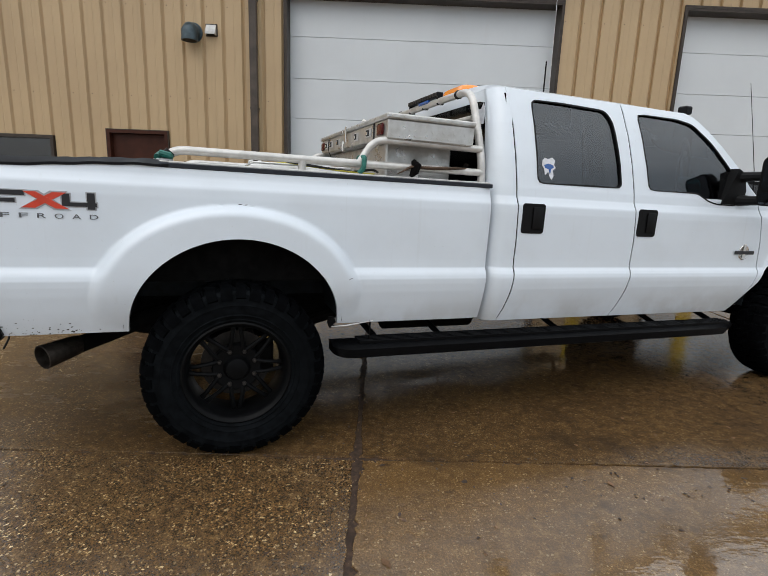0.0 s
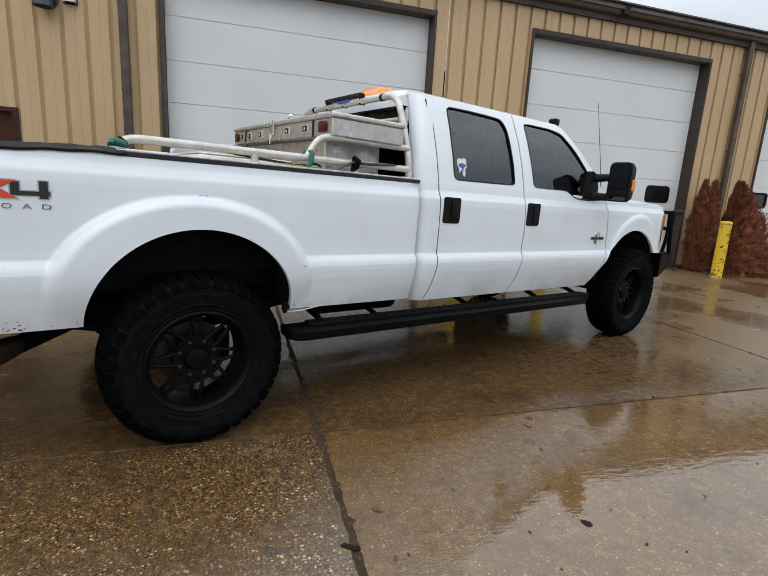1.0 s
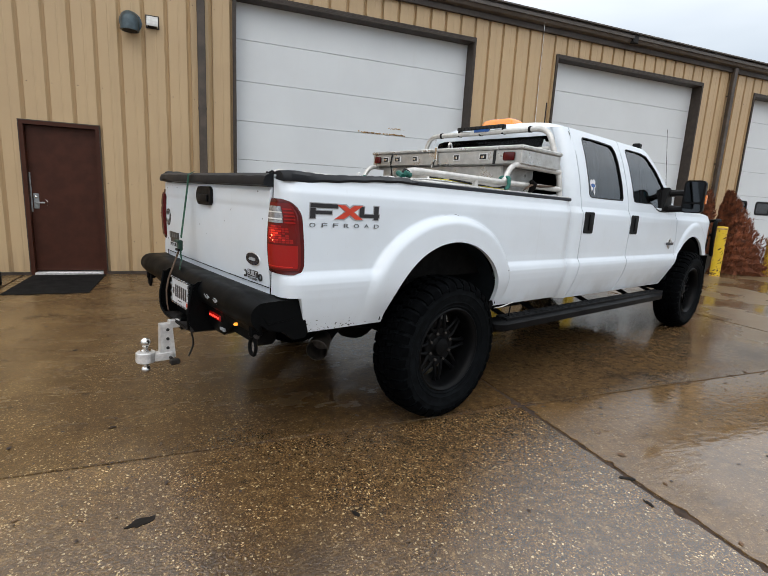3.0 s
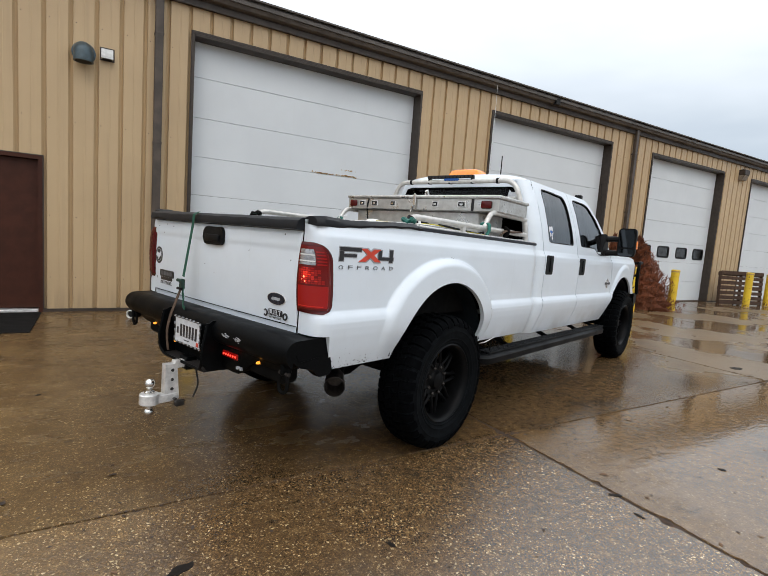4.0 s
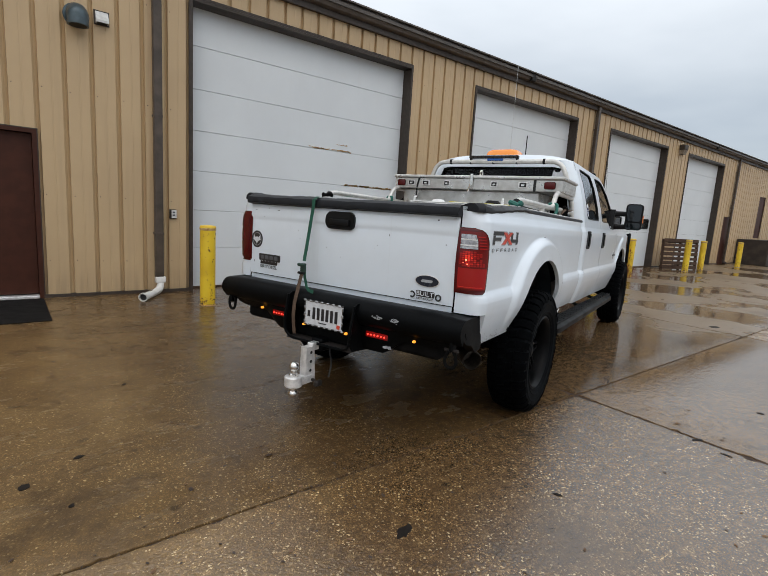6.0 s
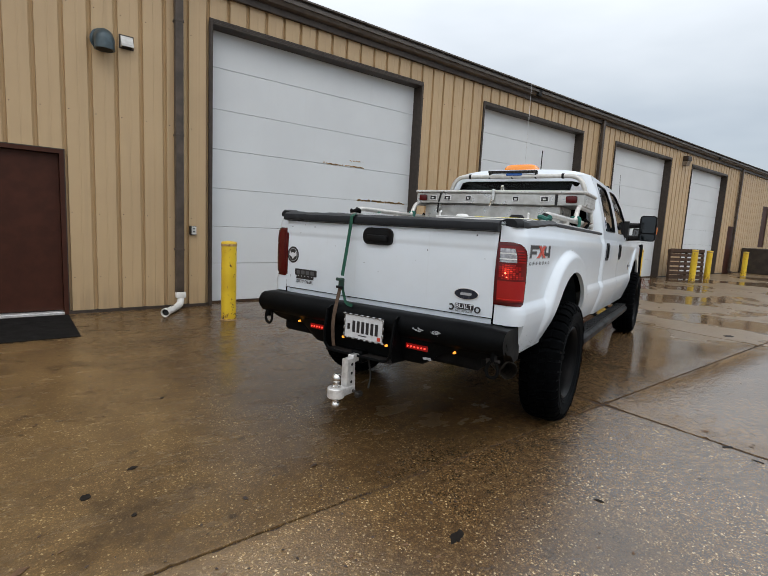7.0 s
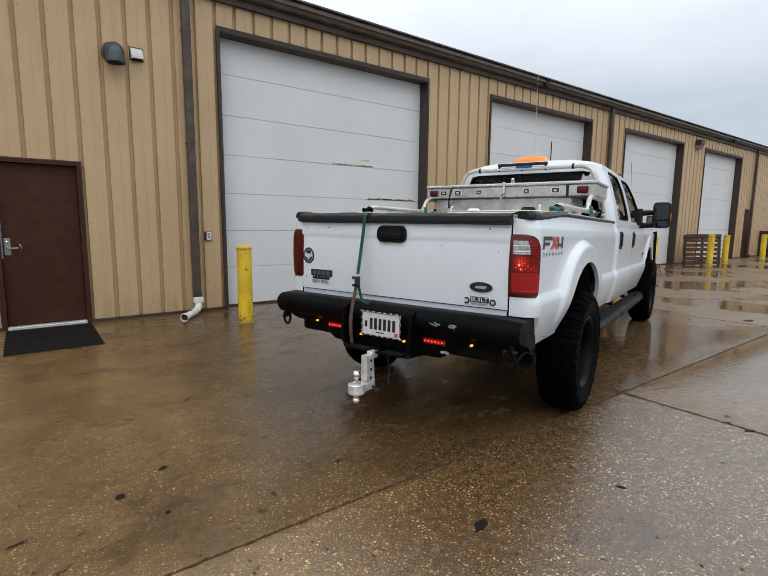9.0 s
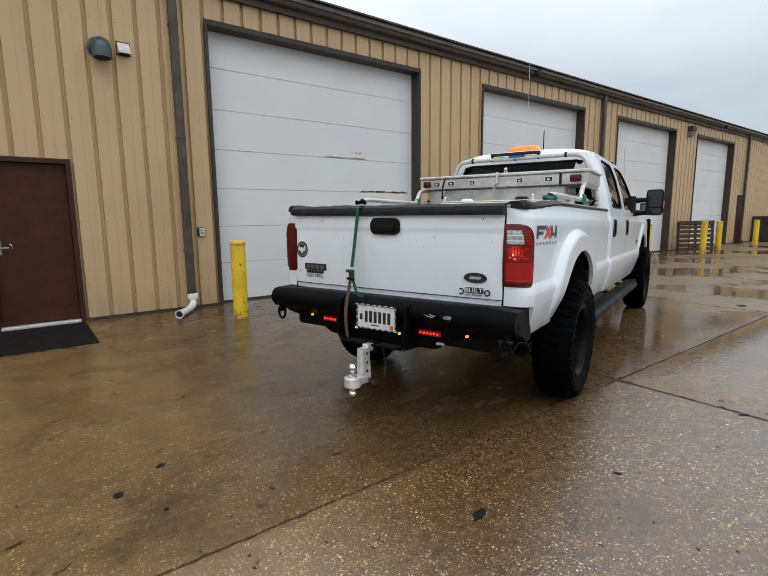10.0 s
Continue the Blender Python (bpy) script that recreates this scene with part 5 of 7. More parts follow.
# roof
bm = bmesh.new()
rows = []
for i in range(25):
    t = i / 24
    row = []
    for k in range(33):
        f = -1 + 2 * k / 32
        f = math.copysign(1 - (1 - abs(f)) ** 1.5, f)
        edge = 0.757
        u = max(0.0, (edge * abs(f) - 0.647) / 0.11)
        x0, x1 = 1.556 + 0.11 * (1 - math.sqrt(max(0.0, 1 - u * u))), 3.165 + 0.13 * (1 - f * f)
        x = x0 + (x1 - x0) * t
        rise = 0.072 * (1 - abs(f) ** 4)
        fall = min(1.0, math.sqrt(max(0.0, 1 - (1 - min(1, t / 0.05)) ** 2))) * (1 - 0.28 * blend(0.55, 1.0, t) ** 1.5)
        row.append((x, edge * f, 2.119 + rise * fall))
    rows.append(row)
grid(bm, rows)
rimmed(bm, (0, 0, -0.01))
roof_part = part("cab_roof", bm, WHITE, truck, "white cab roof")
# windshield and pillars
bm = bmesh.new()
for d in (0.0, 0.006):
    rows = []
    for i in range(9):
        t = i / 8
        row = []
        for k in range(17):
            f = -1 + 2 * k / 16
            xa, za, ya = 3.165 + 0.13 * (1 - f * f), 2.105 + 0.045 * (1 - f ** 4), 0.735
            xb, zb, yb = 3.85 + 0.22 * (1 - f * f), 1.545 + 0.02 * (1 - f * f), 0.86
            row.append((xa + (xb - xa) * t - d * 0.6, (ya + (yb - ya) * t) * f, za + (zb - za) * t - d * 0.8))
        rows.append(row)
    grid(bm, rows)
part("windshield", bm, WINDSHIELD, truck, "clear windshield")
for s in (-1, 1):
    bm = bmesh.new()
    tube(bm, [(3.13, s * 0.735, 2.10), (3.335, s * 0.768, 1.99), (3.605, s * 0.828, 1.76), (3.85, s * 0.885, 1.525)], [0.03, 0.035, 0.035, 0.045], 10)
    part("windshield_pillar", bm, WHITE, truck)
part("rubber_seal", boxed(1.58, 3.1, -0.70, 0.70, 2.08, 2.11), SHADE_LINE, truck)

# front wings, bonnet, nose
def fender(s):
    bm = bmesh.new()
    xs = sorted([x for x in np.arange(3.96, 5.0, 0.015) if abs(x - ARCHES[1]) > 0.54] + arch_columns(ARCHES[1]))
    zs = z_rows(0.665, 1.50)
    cols = [[(SEAM_A(z) + GAP, s * side_w(3.95, z), z) for z in zs]]
    for x in xs:
        low = arch_z(x, 0.665 if x < 4.5 else 0.98)
        if x < 3.94:
            continue
        drop = 0.02 * blend(4.6, 5.05, x)
        cols.append([(max(x, SEAM_A(max(z, low)) + GAP * 2), s * side_w(x, max(z, low)), min(max(z, low), 1.50 - drop)) for z in zs])
    for k in range(1, 7):
        a = k / 6 * math.pi / 2
        low = 0.99
        cols.append([(5.0 + 0.13 * math.sin(a), s * (side_w(5.0, max(z, low)) - 0.13 * (1 - math.cos(a))), min(max(z, low), 1.48)) for z in zs])
    grid(bm, cols)
    rimmed(bm, (0, -s * 0.025, 0))
    f = part("fender", bm, WHITE, truck, "white front fender with flared arch", 55)
    bm = bmesh.new()
    rows = []
    for x in np.linspace(3.85, 5.12, 14):
        row = [(x, s * (side_w(x, 1.49) if x < 5 else side_w(5, 1.49) - 0.13 * blend(5.0, 5.16, x)), 1.497 - 0.02 * blend(4.6, 5.05, x))]
        w = abs(row[0][1])
        row += [(x, s * (w - 0.03), row[0][2] + 0.022), (x, s * 0.84, row[0][2] + 0.035), (x, s * 0.80, row[0][2] + 0.01)]
        rows.append(row)
    grid(bm, rows)
    part("fender_top", bm, WHITE, truck)
    # lamp wrapping round the corner
    bm = bmesh.new()
    rows = []
    for z in np.linspace(1.10, 1.44, 9):
        row = []
        for k in range(9):
            a = (0.15 + 0.85 * k / 8) * math.pi / 2
            w = side_w(5.0, z) + 0.006
            row.append((5.0 + 0.136 * math.sin(a) + 0.0, s * (w - 0.13 * (1 - math.cos(a))), z))
        rows.append(row)
    grid(bm, rows)
    lamp = part("headlight", bm, CLEAR_LENS, truck, "clear headlight wrapping the corner")
    bm = bmesh.new()
    rows = []
    for z in np.linspace(1.19, 1.40, 7):
        rows.append([(5.0 + 0.14 * math.sin(a), s * (side_w(5.0, z) + 0.010 - 0.13 * (1 - math.cos(a))), z) for a in np.linspace(0.05, 0.75, 7)])
    grid(bm, rows)
    part("side_marker", bm, AMBER, lamp, "amber side marker")


both_sides(fender)
bm = bmesh.new()
rows = []
for x in np.linspace(3.94, 5.16, 16):
    row = []
    for k in range(21):
        f = -1 + 2 * k / 20
        z = 1.515 + 0.085 * (1 - f ** 4) - 0.05 * blend(4.5, 5.2, x) - 0.10 * blend(5.08, 5.17, x)
        row.append((x + 0.12 * (1 - f * f) * blend(4.6, 5.1, x), 0.80 * f, z))
    rows.append(row)
grid(bm, rows)
rimmed(bm, (0, 0, -0.02))
part("bonnet", bm, WHITE, truck, "white bonnet")
part("cowl", boxed(3.79, 4.02, -0.84, 0.84, 1.47, 1.535, 0.01), BLACK_PLASTIC, truck)
part("grille", boxed(5.05, 5.24, -0.66, 0.66, 0.98, 1.42, 0.03), BLACK_PLASTIC, truck)
nose = prismed([(-1.0, 0.70), (-1.0, 0.97), (1.0, 0.97), (1.0, 0.70), (0.7, 0.62), (-0.7, 0.62)], 5.08, 5.46, "YZ")
for v in nose.verts:
    if v.co.x > 5.3:
        v.co.z += 0.13 if v.co.z < 0.8 else 0.0
        v.co.y *= 0.95
bump = part("front_bumper", nose, BLACK_POWDER, truck, "heavy black steel front bumper")
for z in (1.43, 1.24):
    part("guard_bar", tubed([(5.225, -0.97, z), (5.44, -0.95, z), (5.54, -0.6, z), (5.54, 0.6, z), (5.44, 0.95, z), (5.20, 0.97, z)], 0.022, 10, 0.12), BLACK_POWDER, bump, "black tube grille guard")
for s in (-1, 1):
    part("guard_loop", tubed([(5.50, s * 0.955, 1.440), (5.225, s * 0.985, 1.440), (5.21, s * 0.985, 1.22), (5.28, s * 0.985, 0.965)], 0.024, 10, 0.08), BLACK_POWDER, bump, "black side loop of the guard")
for y in (-0.86, -0.42, 0.42, 0.86):
    x = 5.50 if abs(y) < 0.6 else 5.44
    part("guard_post", tubed([(x - 0.06, y, 0.94), (x - 0.01, y, 1.10), (x, y, 1.26), (x - 0.03, y, 1.44)], 0.020, 10, 0.05), BLACK_POWDER, bump)


# wheels
TYRE_R, TYRE_W = 0.470, 0.315


def squeezed(bm):
    """Brings the drawn section to the tyre's true width."""
    for v in bm.verts:
        v.co.y = -0.157 + (v.co.y + 0.157) * 0.88
    return bm


def tyre_mesh():
    """Mud tyre's carcass with raised rings on the sidewalls."""
    bm = bmesh.new()
    half = [(0.262, 0.105), (0.270, 0.128), (0.286, 0.138), (0.292, 0.144), (0.298, 0.142), (0.312, 0.148), (0.318, 0.154), (0.324, 0.151), (0.345, 0.157), (0.366, 0.157), (0.372, 0.1605), (0.378, 0.157), (0.39, 0.157), (0.425, 0.150), (0.442, 0.128), (0.448, 0.08), (0.450, 0.0)]
    lathe(bm, [(r, -a) for r, a in half] + [(r, a) for r, a in reversed(half[:-1])], 72)
    return squeezed(bm)


def tread_mesh():
    """Centre lugs, and shoulder lugs that round off and run down the sidewall."""
    bm = bmesh.new()
    n = 38
    for k in range(n):
        for row, (y0, y1, off, skew) in enumerate(((-0.062, -0.006, 0.0, 14), (0.006, 0.062, 0.5, 14))):
            turn = pose(0, 0, 0, 0, 360 * (k + off) / n, 0)
            box(bm, -0.024, 0.024, y0, y1, 0.442, TYRE_R, 0.004, turn @ pose(0, 0, 0, 0, 0, skew))
        for s in (-1, 1):
            turn = pose(0, 0, 0, 0, 360 * (k + (0.25 if s < 0 else 0.75)) / n, 0)
            long = 0.028 if k % 2 else 0.024
            prof = [(s * 0.070, TYRE_R - 0.002), (s * 0.105, TYRE_R - 0.006), (s * 0.135, TYRE_R - 0.018), (s * 0.153, TYRE_R - 0.038), (s * 0.162, 0.412 - (0.014 if k % 2 else 0)), (s * 0.150, 0.40), (s * 0.110, 0.43), (s * 0.070, 0.442)]
            prism(bm, prof, -long, long, "YZ", turn)
    return squeezed(bm)


def rim_mesh():
    bm = bmesh.new()
    lathe(bm, [(0.280, -0.128), (0.281, -0.136), (0.271, -0.142), (0.260, -0.134), (0.249, -0.118), (0.243, -0.09), (0.238, -0.04), (0.235, 0.06), (0.25, 0.085), (0.27, 0.09)], 56)
    return bm


def spoke_mesh(turn_deg):
    bm = bmesh.new()
    turn = pose(0, 0, 0, 0, turn_deg, 0)
    for off in (-1, 1):
        tube(bm, [turn @ Vector((off * 0.034, -0.034, 0.095)), turn @ Vector((off * 0.029, -0.046, 0.143)), turn @ Vector((off * 0.020, -0.046, 0.205)), turn @ Vector((off * 0.017, -0.036, 0.240))], [0.014, 0.012, 0.012, 0.016], 8)
    return bm


def wheel_at(m):
    wheel = new("wheel")
    wheel.parent = truck
    wheel.matrix_local = m
    tyre = part("tyre", tyre_mesh(), RUBBER, wheel, "black mud-terrain tyre with paler sidewall", 30)
    part("tread", tread_mesh(), TREAD_RUBBER, tyre, "black tread with chunky lugs, darkened for shade", 30)
    rim = part("rim", rim_mesh(), BLACK_RIM, wheel, "black split-spoke alloy rim")
    for k in range(8):
        part("spoke", spoke_mesh(45 * k), BLACK_RIM, wheel)
    part("hub", lathed([(0.130, -0.018), (0.130, -0.038), (0.122, -0.046), (0.072, -0.042), (0.062, -0.052), (0.056, -0.070), (0.035, -0.078), (0.002, -0.079)], 32), BLACK_RIM, wheel, "black hub cap")
    for k in range(8):
        a = radians(45 * k + 22)
        part("lug_nut", lathed([(0.012, -0.038), (0.012, -0.058), (0.007, -0.064)], 6, "Y", True, pose(0.097 * math.cos(a), 0, 0.097 * math.sin(a))), STEEL_DARK, wheel)
    part("brake_disc", lathed([(0.06, 0.035), (0.185, 0.035), (0.185, 0.06), (0.06, 0.06)], 36), STEEL_DARK, wheel, "dark steel brake disc")
    part("brake_caliper", boxed(0.10, 0.20, 0.01, 0.09, -0.06, 0.12, 0.015), UNDER, wheel)
    return wheel


first = wheel_at(pose(0.012, -0.915, TYRE_R))
others = [pose(0.012, 0.915, TYRE_R, 0, 0, 180), pose(4.415, -0.925, TYRE_R + 4.38 * RAKE), pose(4.415, 0.925, TYRE_R + 4.38 * RAKE, 0, 0, 180)]
for m in others:
    w = copy_thing(first, m)

# tailgate
bm = bmesh.new()
rows = []
for z in sorted(z_rows(0.878, 1.425) + [0.915, 0.918, 0.921]):
    bow = 0.012 * math.sin(math.pi * (z - 0.925) / 0.51) + (0.006 if 1.32 < z < 1.41 else 0) * blend(1.31, 1.35, z)
    step = -0.008 * blend(0.921, 0.915, z)
    rows.append([(REAR_X - 0.004 - bow - step - 0.012 * (1 - (y / 0.86) ** 2), y, z) for y in np.linspace(-0.828, 0.842, 41)])
grid(bm, rows)
rimmed(bm, (0.045, 0, 0))
tailgate = part("tailgate", bm, WHITE, truck, "closed white tailgate with scuffs and stickers")
bm = bmesh.new()
rows = []
for y in np.linspace(-0.834, 0.850, 36):
    w = 0.0015 * math.sin(y * 31)
    lift = 0.02 * max(0, 1 - abs(y - 0.72) / 0.07)
    rows.append([(-1.155, y, 1.424 + lift * 0.5), (-1.217, y, 1.432 + lift + w), (-1.220, y, 1.448 + w), (-1.21, y, 1.477 + w), (-1.185, y, 1.492), (-1.10, y, 1.498 + w), (-1.075, y, 1.48)])
vs = grid(bm, rows)
bm.faces.new(vs[0]), bm.faces.new(vs[-1])
part("gate_cap", bm, SOFT_BLACK, tailgate, "black tailgate top cap")
# black strip laid on for the shade in the gate's fold
bm = bmesh.new()
grid(bm, [[(REAR_X - 0.0052 - 0.012 * (1 - (y / 0.86) ** 2), y, z) for y in np.linspace(-0.826, 0.840, 25)] for z in (0.9165, 0.9205)])
part("fold_line", bm, GAP_BLACK, tailgate, "dark fold line along the gate's foot", 0)


def on_gate(y, z, proud=0.0):
    """x of the tailgate's skin."""
    bow = 0.012 * math.sin(math.pi * (z - 0.925) / 0.51) + (0.006 if 1.32 < z < 1.41 else 0) * blend(1.31, 1.35, z)
    return REAR_X - 0.004 - bow + 0.008 * blend(0.921, 0.915, z) - 0.012 * (1 - (y / 0.86) ** 2) - proud


def gate_shape(name, outline, material, parent, label="", proud=0.003, sub=0):
    bm = bmesh.new()
    a = [bm.verts.new((on_gate(y, z, proud), y, z)) for y, z in outline]
    b = [bm.verts.new((on_gate(y, z, -0.004), y, z)) for y, z in outline]
    bm.faces.new(a)
    for k in range(len(a)):
        j = (k + 1) % len(a)
        bm.faces.new((a[k], a[j], b[j], b[k]))
    return part(name, bm, material, parent, label, 0)


def ellipse(cy, cz, ry, rz, n=28):
    return [(cy + ry * math.cos(2 * math.pi * k / n), cz + rz * math.sin(2 * math.pi * k / n)) for k in range(n)]


handle = gate_shape("handle_bezel", [(-0.008 + y, 1.352 + z + (0.008 if z > 0 else 0) * (1 - (y / 0.12) ** 2)) for y, z in rounded_rect(0.232, 0.108, 0.042)], BLACK_PLASTIC, tailgate, "black tailgate handle", 0.020)
bm = bmesh.new()
box(bm, on_gate(0, 1.35) - 0.030, on_gate(0, 1.35) - 0.014, -0.090, 0.072, 1.318, 1.362, 0.007, segs=2)
part("handle_paddle", bm, BLACK_PLASTIC, tailgate)
gate_shape("badge_rim", ellipse(-0.662, 1.046, 0.080, 0.036), ALUMINIUM, tailgate, "chrome rim of an oval badge", 0.004)
gate_shape("badge_oval", ellipse(-0.662, 1.046, 0.074, 0.032), DECAL_NAVY, tailgate, "dark blue oval badge", 0.007)
gate_shape("badge_bar", [(-0.662 + y * 0.99 - z * 0.3, 1.046 + z) for y, z in rounded_rect(0.074, 0.016, 0.007)], DECAL_GREY, tailgate, "plain silver bar on the badge", 0.0085)
gate_shape("emblem_disc", ellipse(0.770, 1.172, 0.058, 0.062), DECAL_BLACK, tailgate, "round black emblem", 0.002)
gate_shape("emblem_ring", ellipse(0.770, 1.172, 0.045, 0.048), DECAL_GREY, tailgate, "grey ring of the emblem", 0.003)
gate_shape("emblem_field", ellipse(0.770, 1.172, 0.041, 0.044), DECAL_BLACK, tailgate, "", 0.004)
gate_shape("emblem_mark", [(0.770 + a, 1.172 + b) for a, b in ((0, -0.035), (0.012, -0.017), (0.038, -0.003), (0.032, 0.03), (0.015, 0.011), (0.0, 0.02), (-0.015, 0.011), (-0.032, 0.03), (-0.038, -0.003), (-0.012, -0.017))], DECAL_WHITE, tailgate, "pale winged shape", 0.005)
gate_shape("model_badge", [(0.635 + y, 1.046 + z) for y, z in rounded_rect(0.215, 0.050, 0.008)], DECAL_BLACK, tailgate, "black nameplate", 0.005)
for k, w in enumerate((0.030, 0.034, 0.034, 0.034)):
    gate_shape("badge_bar", [(0.708 - k * 0.047 + y, 1.046 + z) for y, z in rounded_rect(w, 0.028, 0.006)], DECAL_DIM, tailgate, "plain grey bar on the nameplate", 0.007)
FACE = Matrix(((0, 0, -1, 0), (-1, 0, 0, 0), (0, 1, 0, 0), (0, 0, 0, 1)))


def gate_text(text, size, y, z, width, material, label, proud=0.003):
    lettering("lettering", text, size, Matrix.Translation((on_gate(y, z, proud), y, z)) @ FACE, material, tailgate, label, width)


gate_text("DIRTY DIESEL", 0.034, 0.648, 0.977, 0.170, DECAL_BLACK, "black sticker lettering", 0.004)
gate_shape("sticker_skyline", [(0.735, 0.996), (0.728, 1.022), (0.712, 1.012), (0.700, 1.030), (0.680, 1.012), (0.665, 1.034), (0.650, 1.014), (0.630, 1.028), (0.610, 1.012), (0.592, 1.032), (0.578, 1.014), (0.556, 1.026), (0.560, 0.996)], DECAL_BLACK, tailgate, "black jagged sticker shape", 0.002)
gate_shape("sticker_ground", [(-0.652 + y, 0.967 + z) for y, z in rounded_rect(0.122, 0.036, 0.008)], DECAL_BLACK, tailgate, "black ground of the sticker", 0.003)
gate_text("BUILT", 0.038, -0.652, 0.967, 0.112, DECAL_WHITE, "bold white sticker lettering", 0.0055)
gate_text("NOT BOUGHT", 0.018, -0.652, 0.938, 0.110, DECAL_BLACK, "small black sticker lettering", 0.004)
for y, closed in ((-0.567, False), (-0.738, True)):
    bm = bmesh.new()
    pts = [Vector((on_gate(y, 0.955, 0.004), y + 0.016 * math.cos(a), 0.957 + 0.016 * math.sin(a))) for a in (np.linspace(0, 6.283, 17) if closed else np.linspace(0.9, 5.4, 13))]
    tube(bm, pts, 0.005, 6)
    part("sticker_ring" if closed else "sticker_hook", bm, DECAL_BLACK, tailgate, "black spanner-shaped sticker end")
for y, z, w, h in ((0.66, 1.405, 0.008, 0.016), (0.56, 1.39, 0.022, 0.005), (0.70, 1.34, 0.006, 0.006), (-0.70, 1.40, 0.010, 0.010), (-0.80, 1.415, 0.022, 0.004), (-0.76, 1.265, 0.007, 0.007), (0.10, 1.17, 0.006, 0.006), (-0.38, 1.29, 0.005, 0.012), (0.80, 1.01, 0.004, 0.02), (-0.30, 1.22, 0.004, 0.004), (0.34, 1.21, 0.005, 0.004), (0.36, 1.265, 0.010, 0.003), (-0.02, 1.12, 0.004, 0.003), (0.79, 1.385, 0.012, 0.006), (-0.55, 1.415, 0.016, 0.003)):
    gate_shape("paint_chip", ellipse(y, z, w / 2, h / 2, 8), DECAL_BLACK, tailgate, "chipped paint mark", 0.001)


# tail lamps
def tail_lamp(s):
    start, bottom, top = 0.830, 1.005, 1.372

    def lens(name, z0, z1, l0, l1, proud, material, parent, label, nz=41, nl=17):
        bm = bmesh.new()
        rows = []
        for z in np.linspace(z0, z1, nz):
            w = side_w(-1.1, z) + proud
            full = max(0.0, side_w(-1.1, z) - CORNER - start) + CORNER * math.pi / 2
            reach = full + 0.016 - 0.024 * blend(1.08, 1.36, z)
            for gap, r in ((top - z, 0.100), (z - bottom, 0.050)):
                if gap < r:
                    reach -= r - math.sqrt(max(0.0, r * r - (r - max(0.0, gap)) ** 2))
            belly = 0.020 * max(0.0, math.sin(math.pi * (z - bottom) / (top - bottom))) ** 0.6
            row = []
            for k in range(nl):
                l = (l0 + (l1 - l0) * k / (nl - 1)) * reach
                x, y = corner_path(l, w, s, start)
                row.append((x - (proud + belly) * (1 - 0.8 * blend(0.04, 0.19, l)), y, z))
            rows.append(row)
        grid(bm, rows)
        rimmed(bm, (0.03, -s * 0.012, 0))
        return part(name, bm, material, parent, label)
    lamp = lens("tail_light", bottom, top, 0.0, 1.0, 0.006, RED_DARK, truck, "red wraparound tail light with clear reversing lens")
    lens("red_lens", 1.026, 1.352, 0.09, 0.93, 0.012, RED_MID, lamp, "deep red lens") if s < 0 else lens("red_lens", 1.028, 1.350, 0.08, 0.90, 0.012, RED_DARK, lamp, "dark red lens")
    on = s < 0
    lens("lower_reflector", 1.036, 1.150, 0.11, 0.90, 0.0145, RED_LENS if on else RED_DARK, lamp, "plain red lower reflector", 7, 11)
    lens("reflector_line", 1.042, 1.047, 0.14, 0.80, 0.0165, RED_EDGE if on else RED_DARK, lamp, "bright line along the lower reflector", 2, 9)
    lens("lamp_bowl", 1.156, 1.246, 0.11, 0.88, 0.0145, RED_MID if on else RED_DARK, lamp, "red lamp bowl behind ribbed lens", 7, 11)
    lens("reverse_lens", 1.258, 1.336, 0.13, 0.62, 0.016, CLEAR_LENS if on else RED_DARK, lamp, "clear reversing lens" if on else "dark red upper lens", 7, 9)
    for k in range(5 if on else 0):
        z = 1.257 + k * 0.0160
        lens("lens_rib", z, z + 0.006, 0.13, 0.62, 0.0185, (CLEAR_LENS, PALE_GREY)[k % 2], lamp, "", 2, 7)
        lens("side_rib", z, z + 0.007, 0.66, 0.88, 0.0155, RED_LENS, lamp, "", 2, 5)
    spark = random.Random(31)
    for k in range(8):
        for i in range(9):
            z, l = 1.160 + k * 0.0108, 0.14 + 0.076 * i
            near_bulb = math.exp(-((l - 0.36) / 0.20) ** 2 - ((z - 1.205) / 0.036) ** 2) + 0.55 * math.exp(-((l - 0.52) / 0.22) ** 2 - ((z - 1.168) / 0.010) ** 2)
            glow = near_bulb + spark.gauss(0, 0.10)
            if on and glow > 0.16:
                lens("reflector_cell", z, z + 0.0088, l, l + 0.064, 0.0165 + 0.001 * min(1.0, near_bulb), RED_CELL if glow > 0.80 else RED_EDGE if glow > 0.48 else RED_LENS, lamp, "", 2, 3)
    bm = bmesh.new()
    for y, z, r in ((0.895, 1.195, 0.0065), (0.880, 1.180, 0.004), (0.905, 1.172, 0.004)):
        bmesh.ops.create_uvsphere(bm, u_segments=10, v_segments=6, radius=r, matrix=pose(REAR_X - 0.034, s * y, z) @ Matrix.Diagonal((0.5, 1, 1, 1)))
    part("bulb_glow", bm, BULB_ON if s < 0 else RED_MID, lamp, "lit tail bulb" if s < 0 else "tail bulb")


both_sides(tail_lamp)


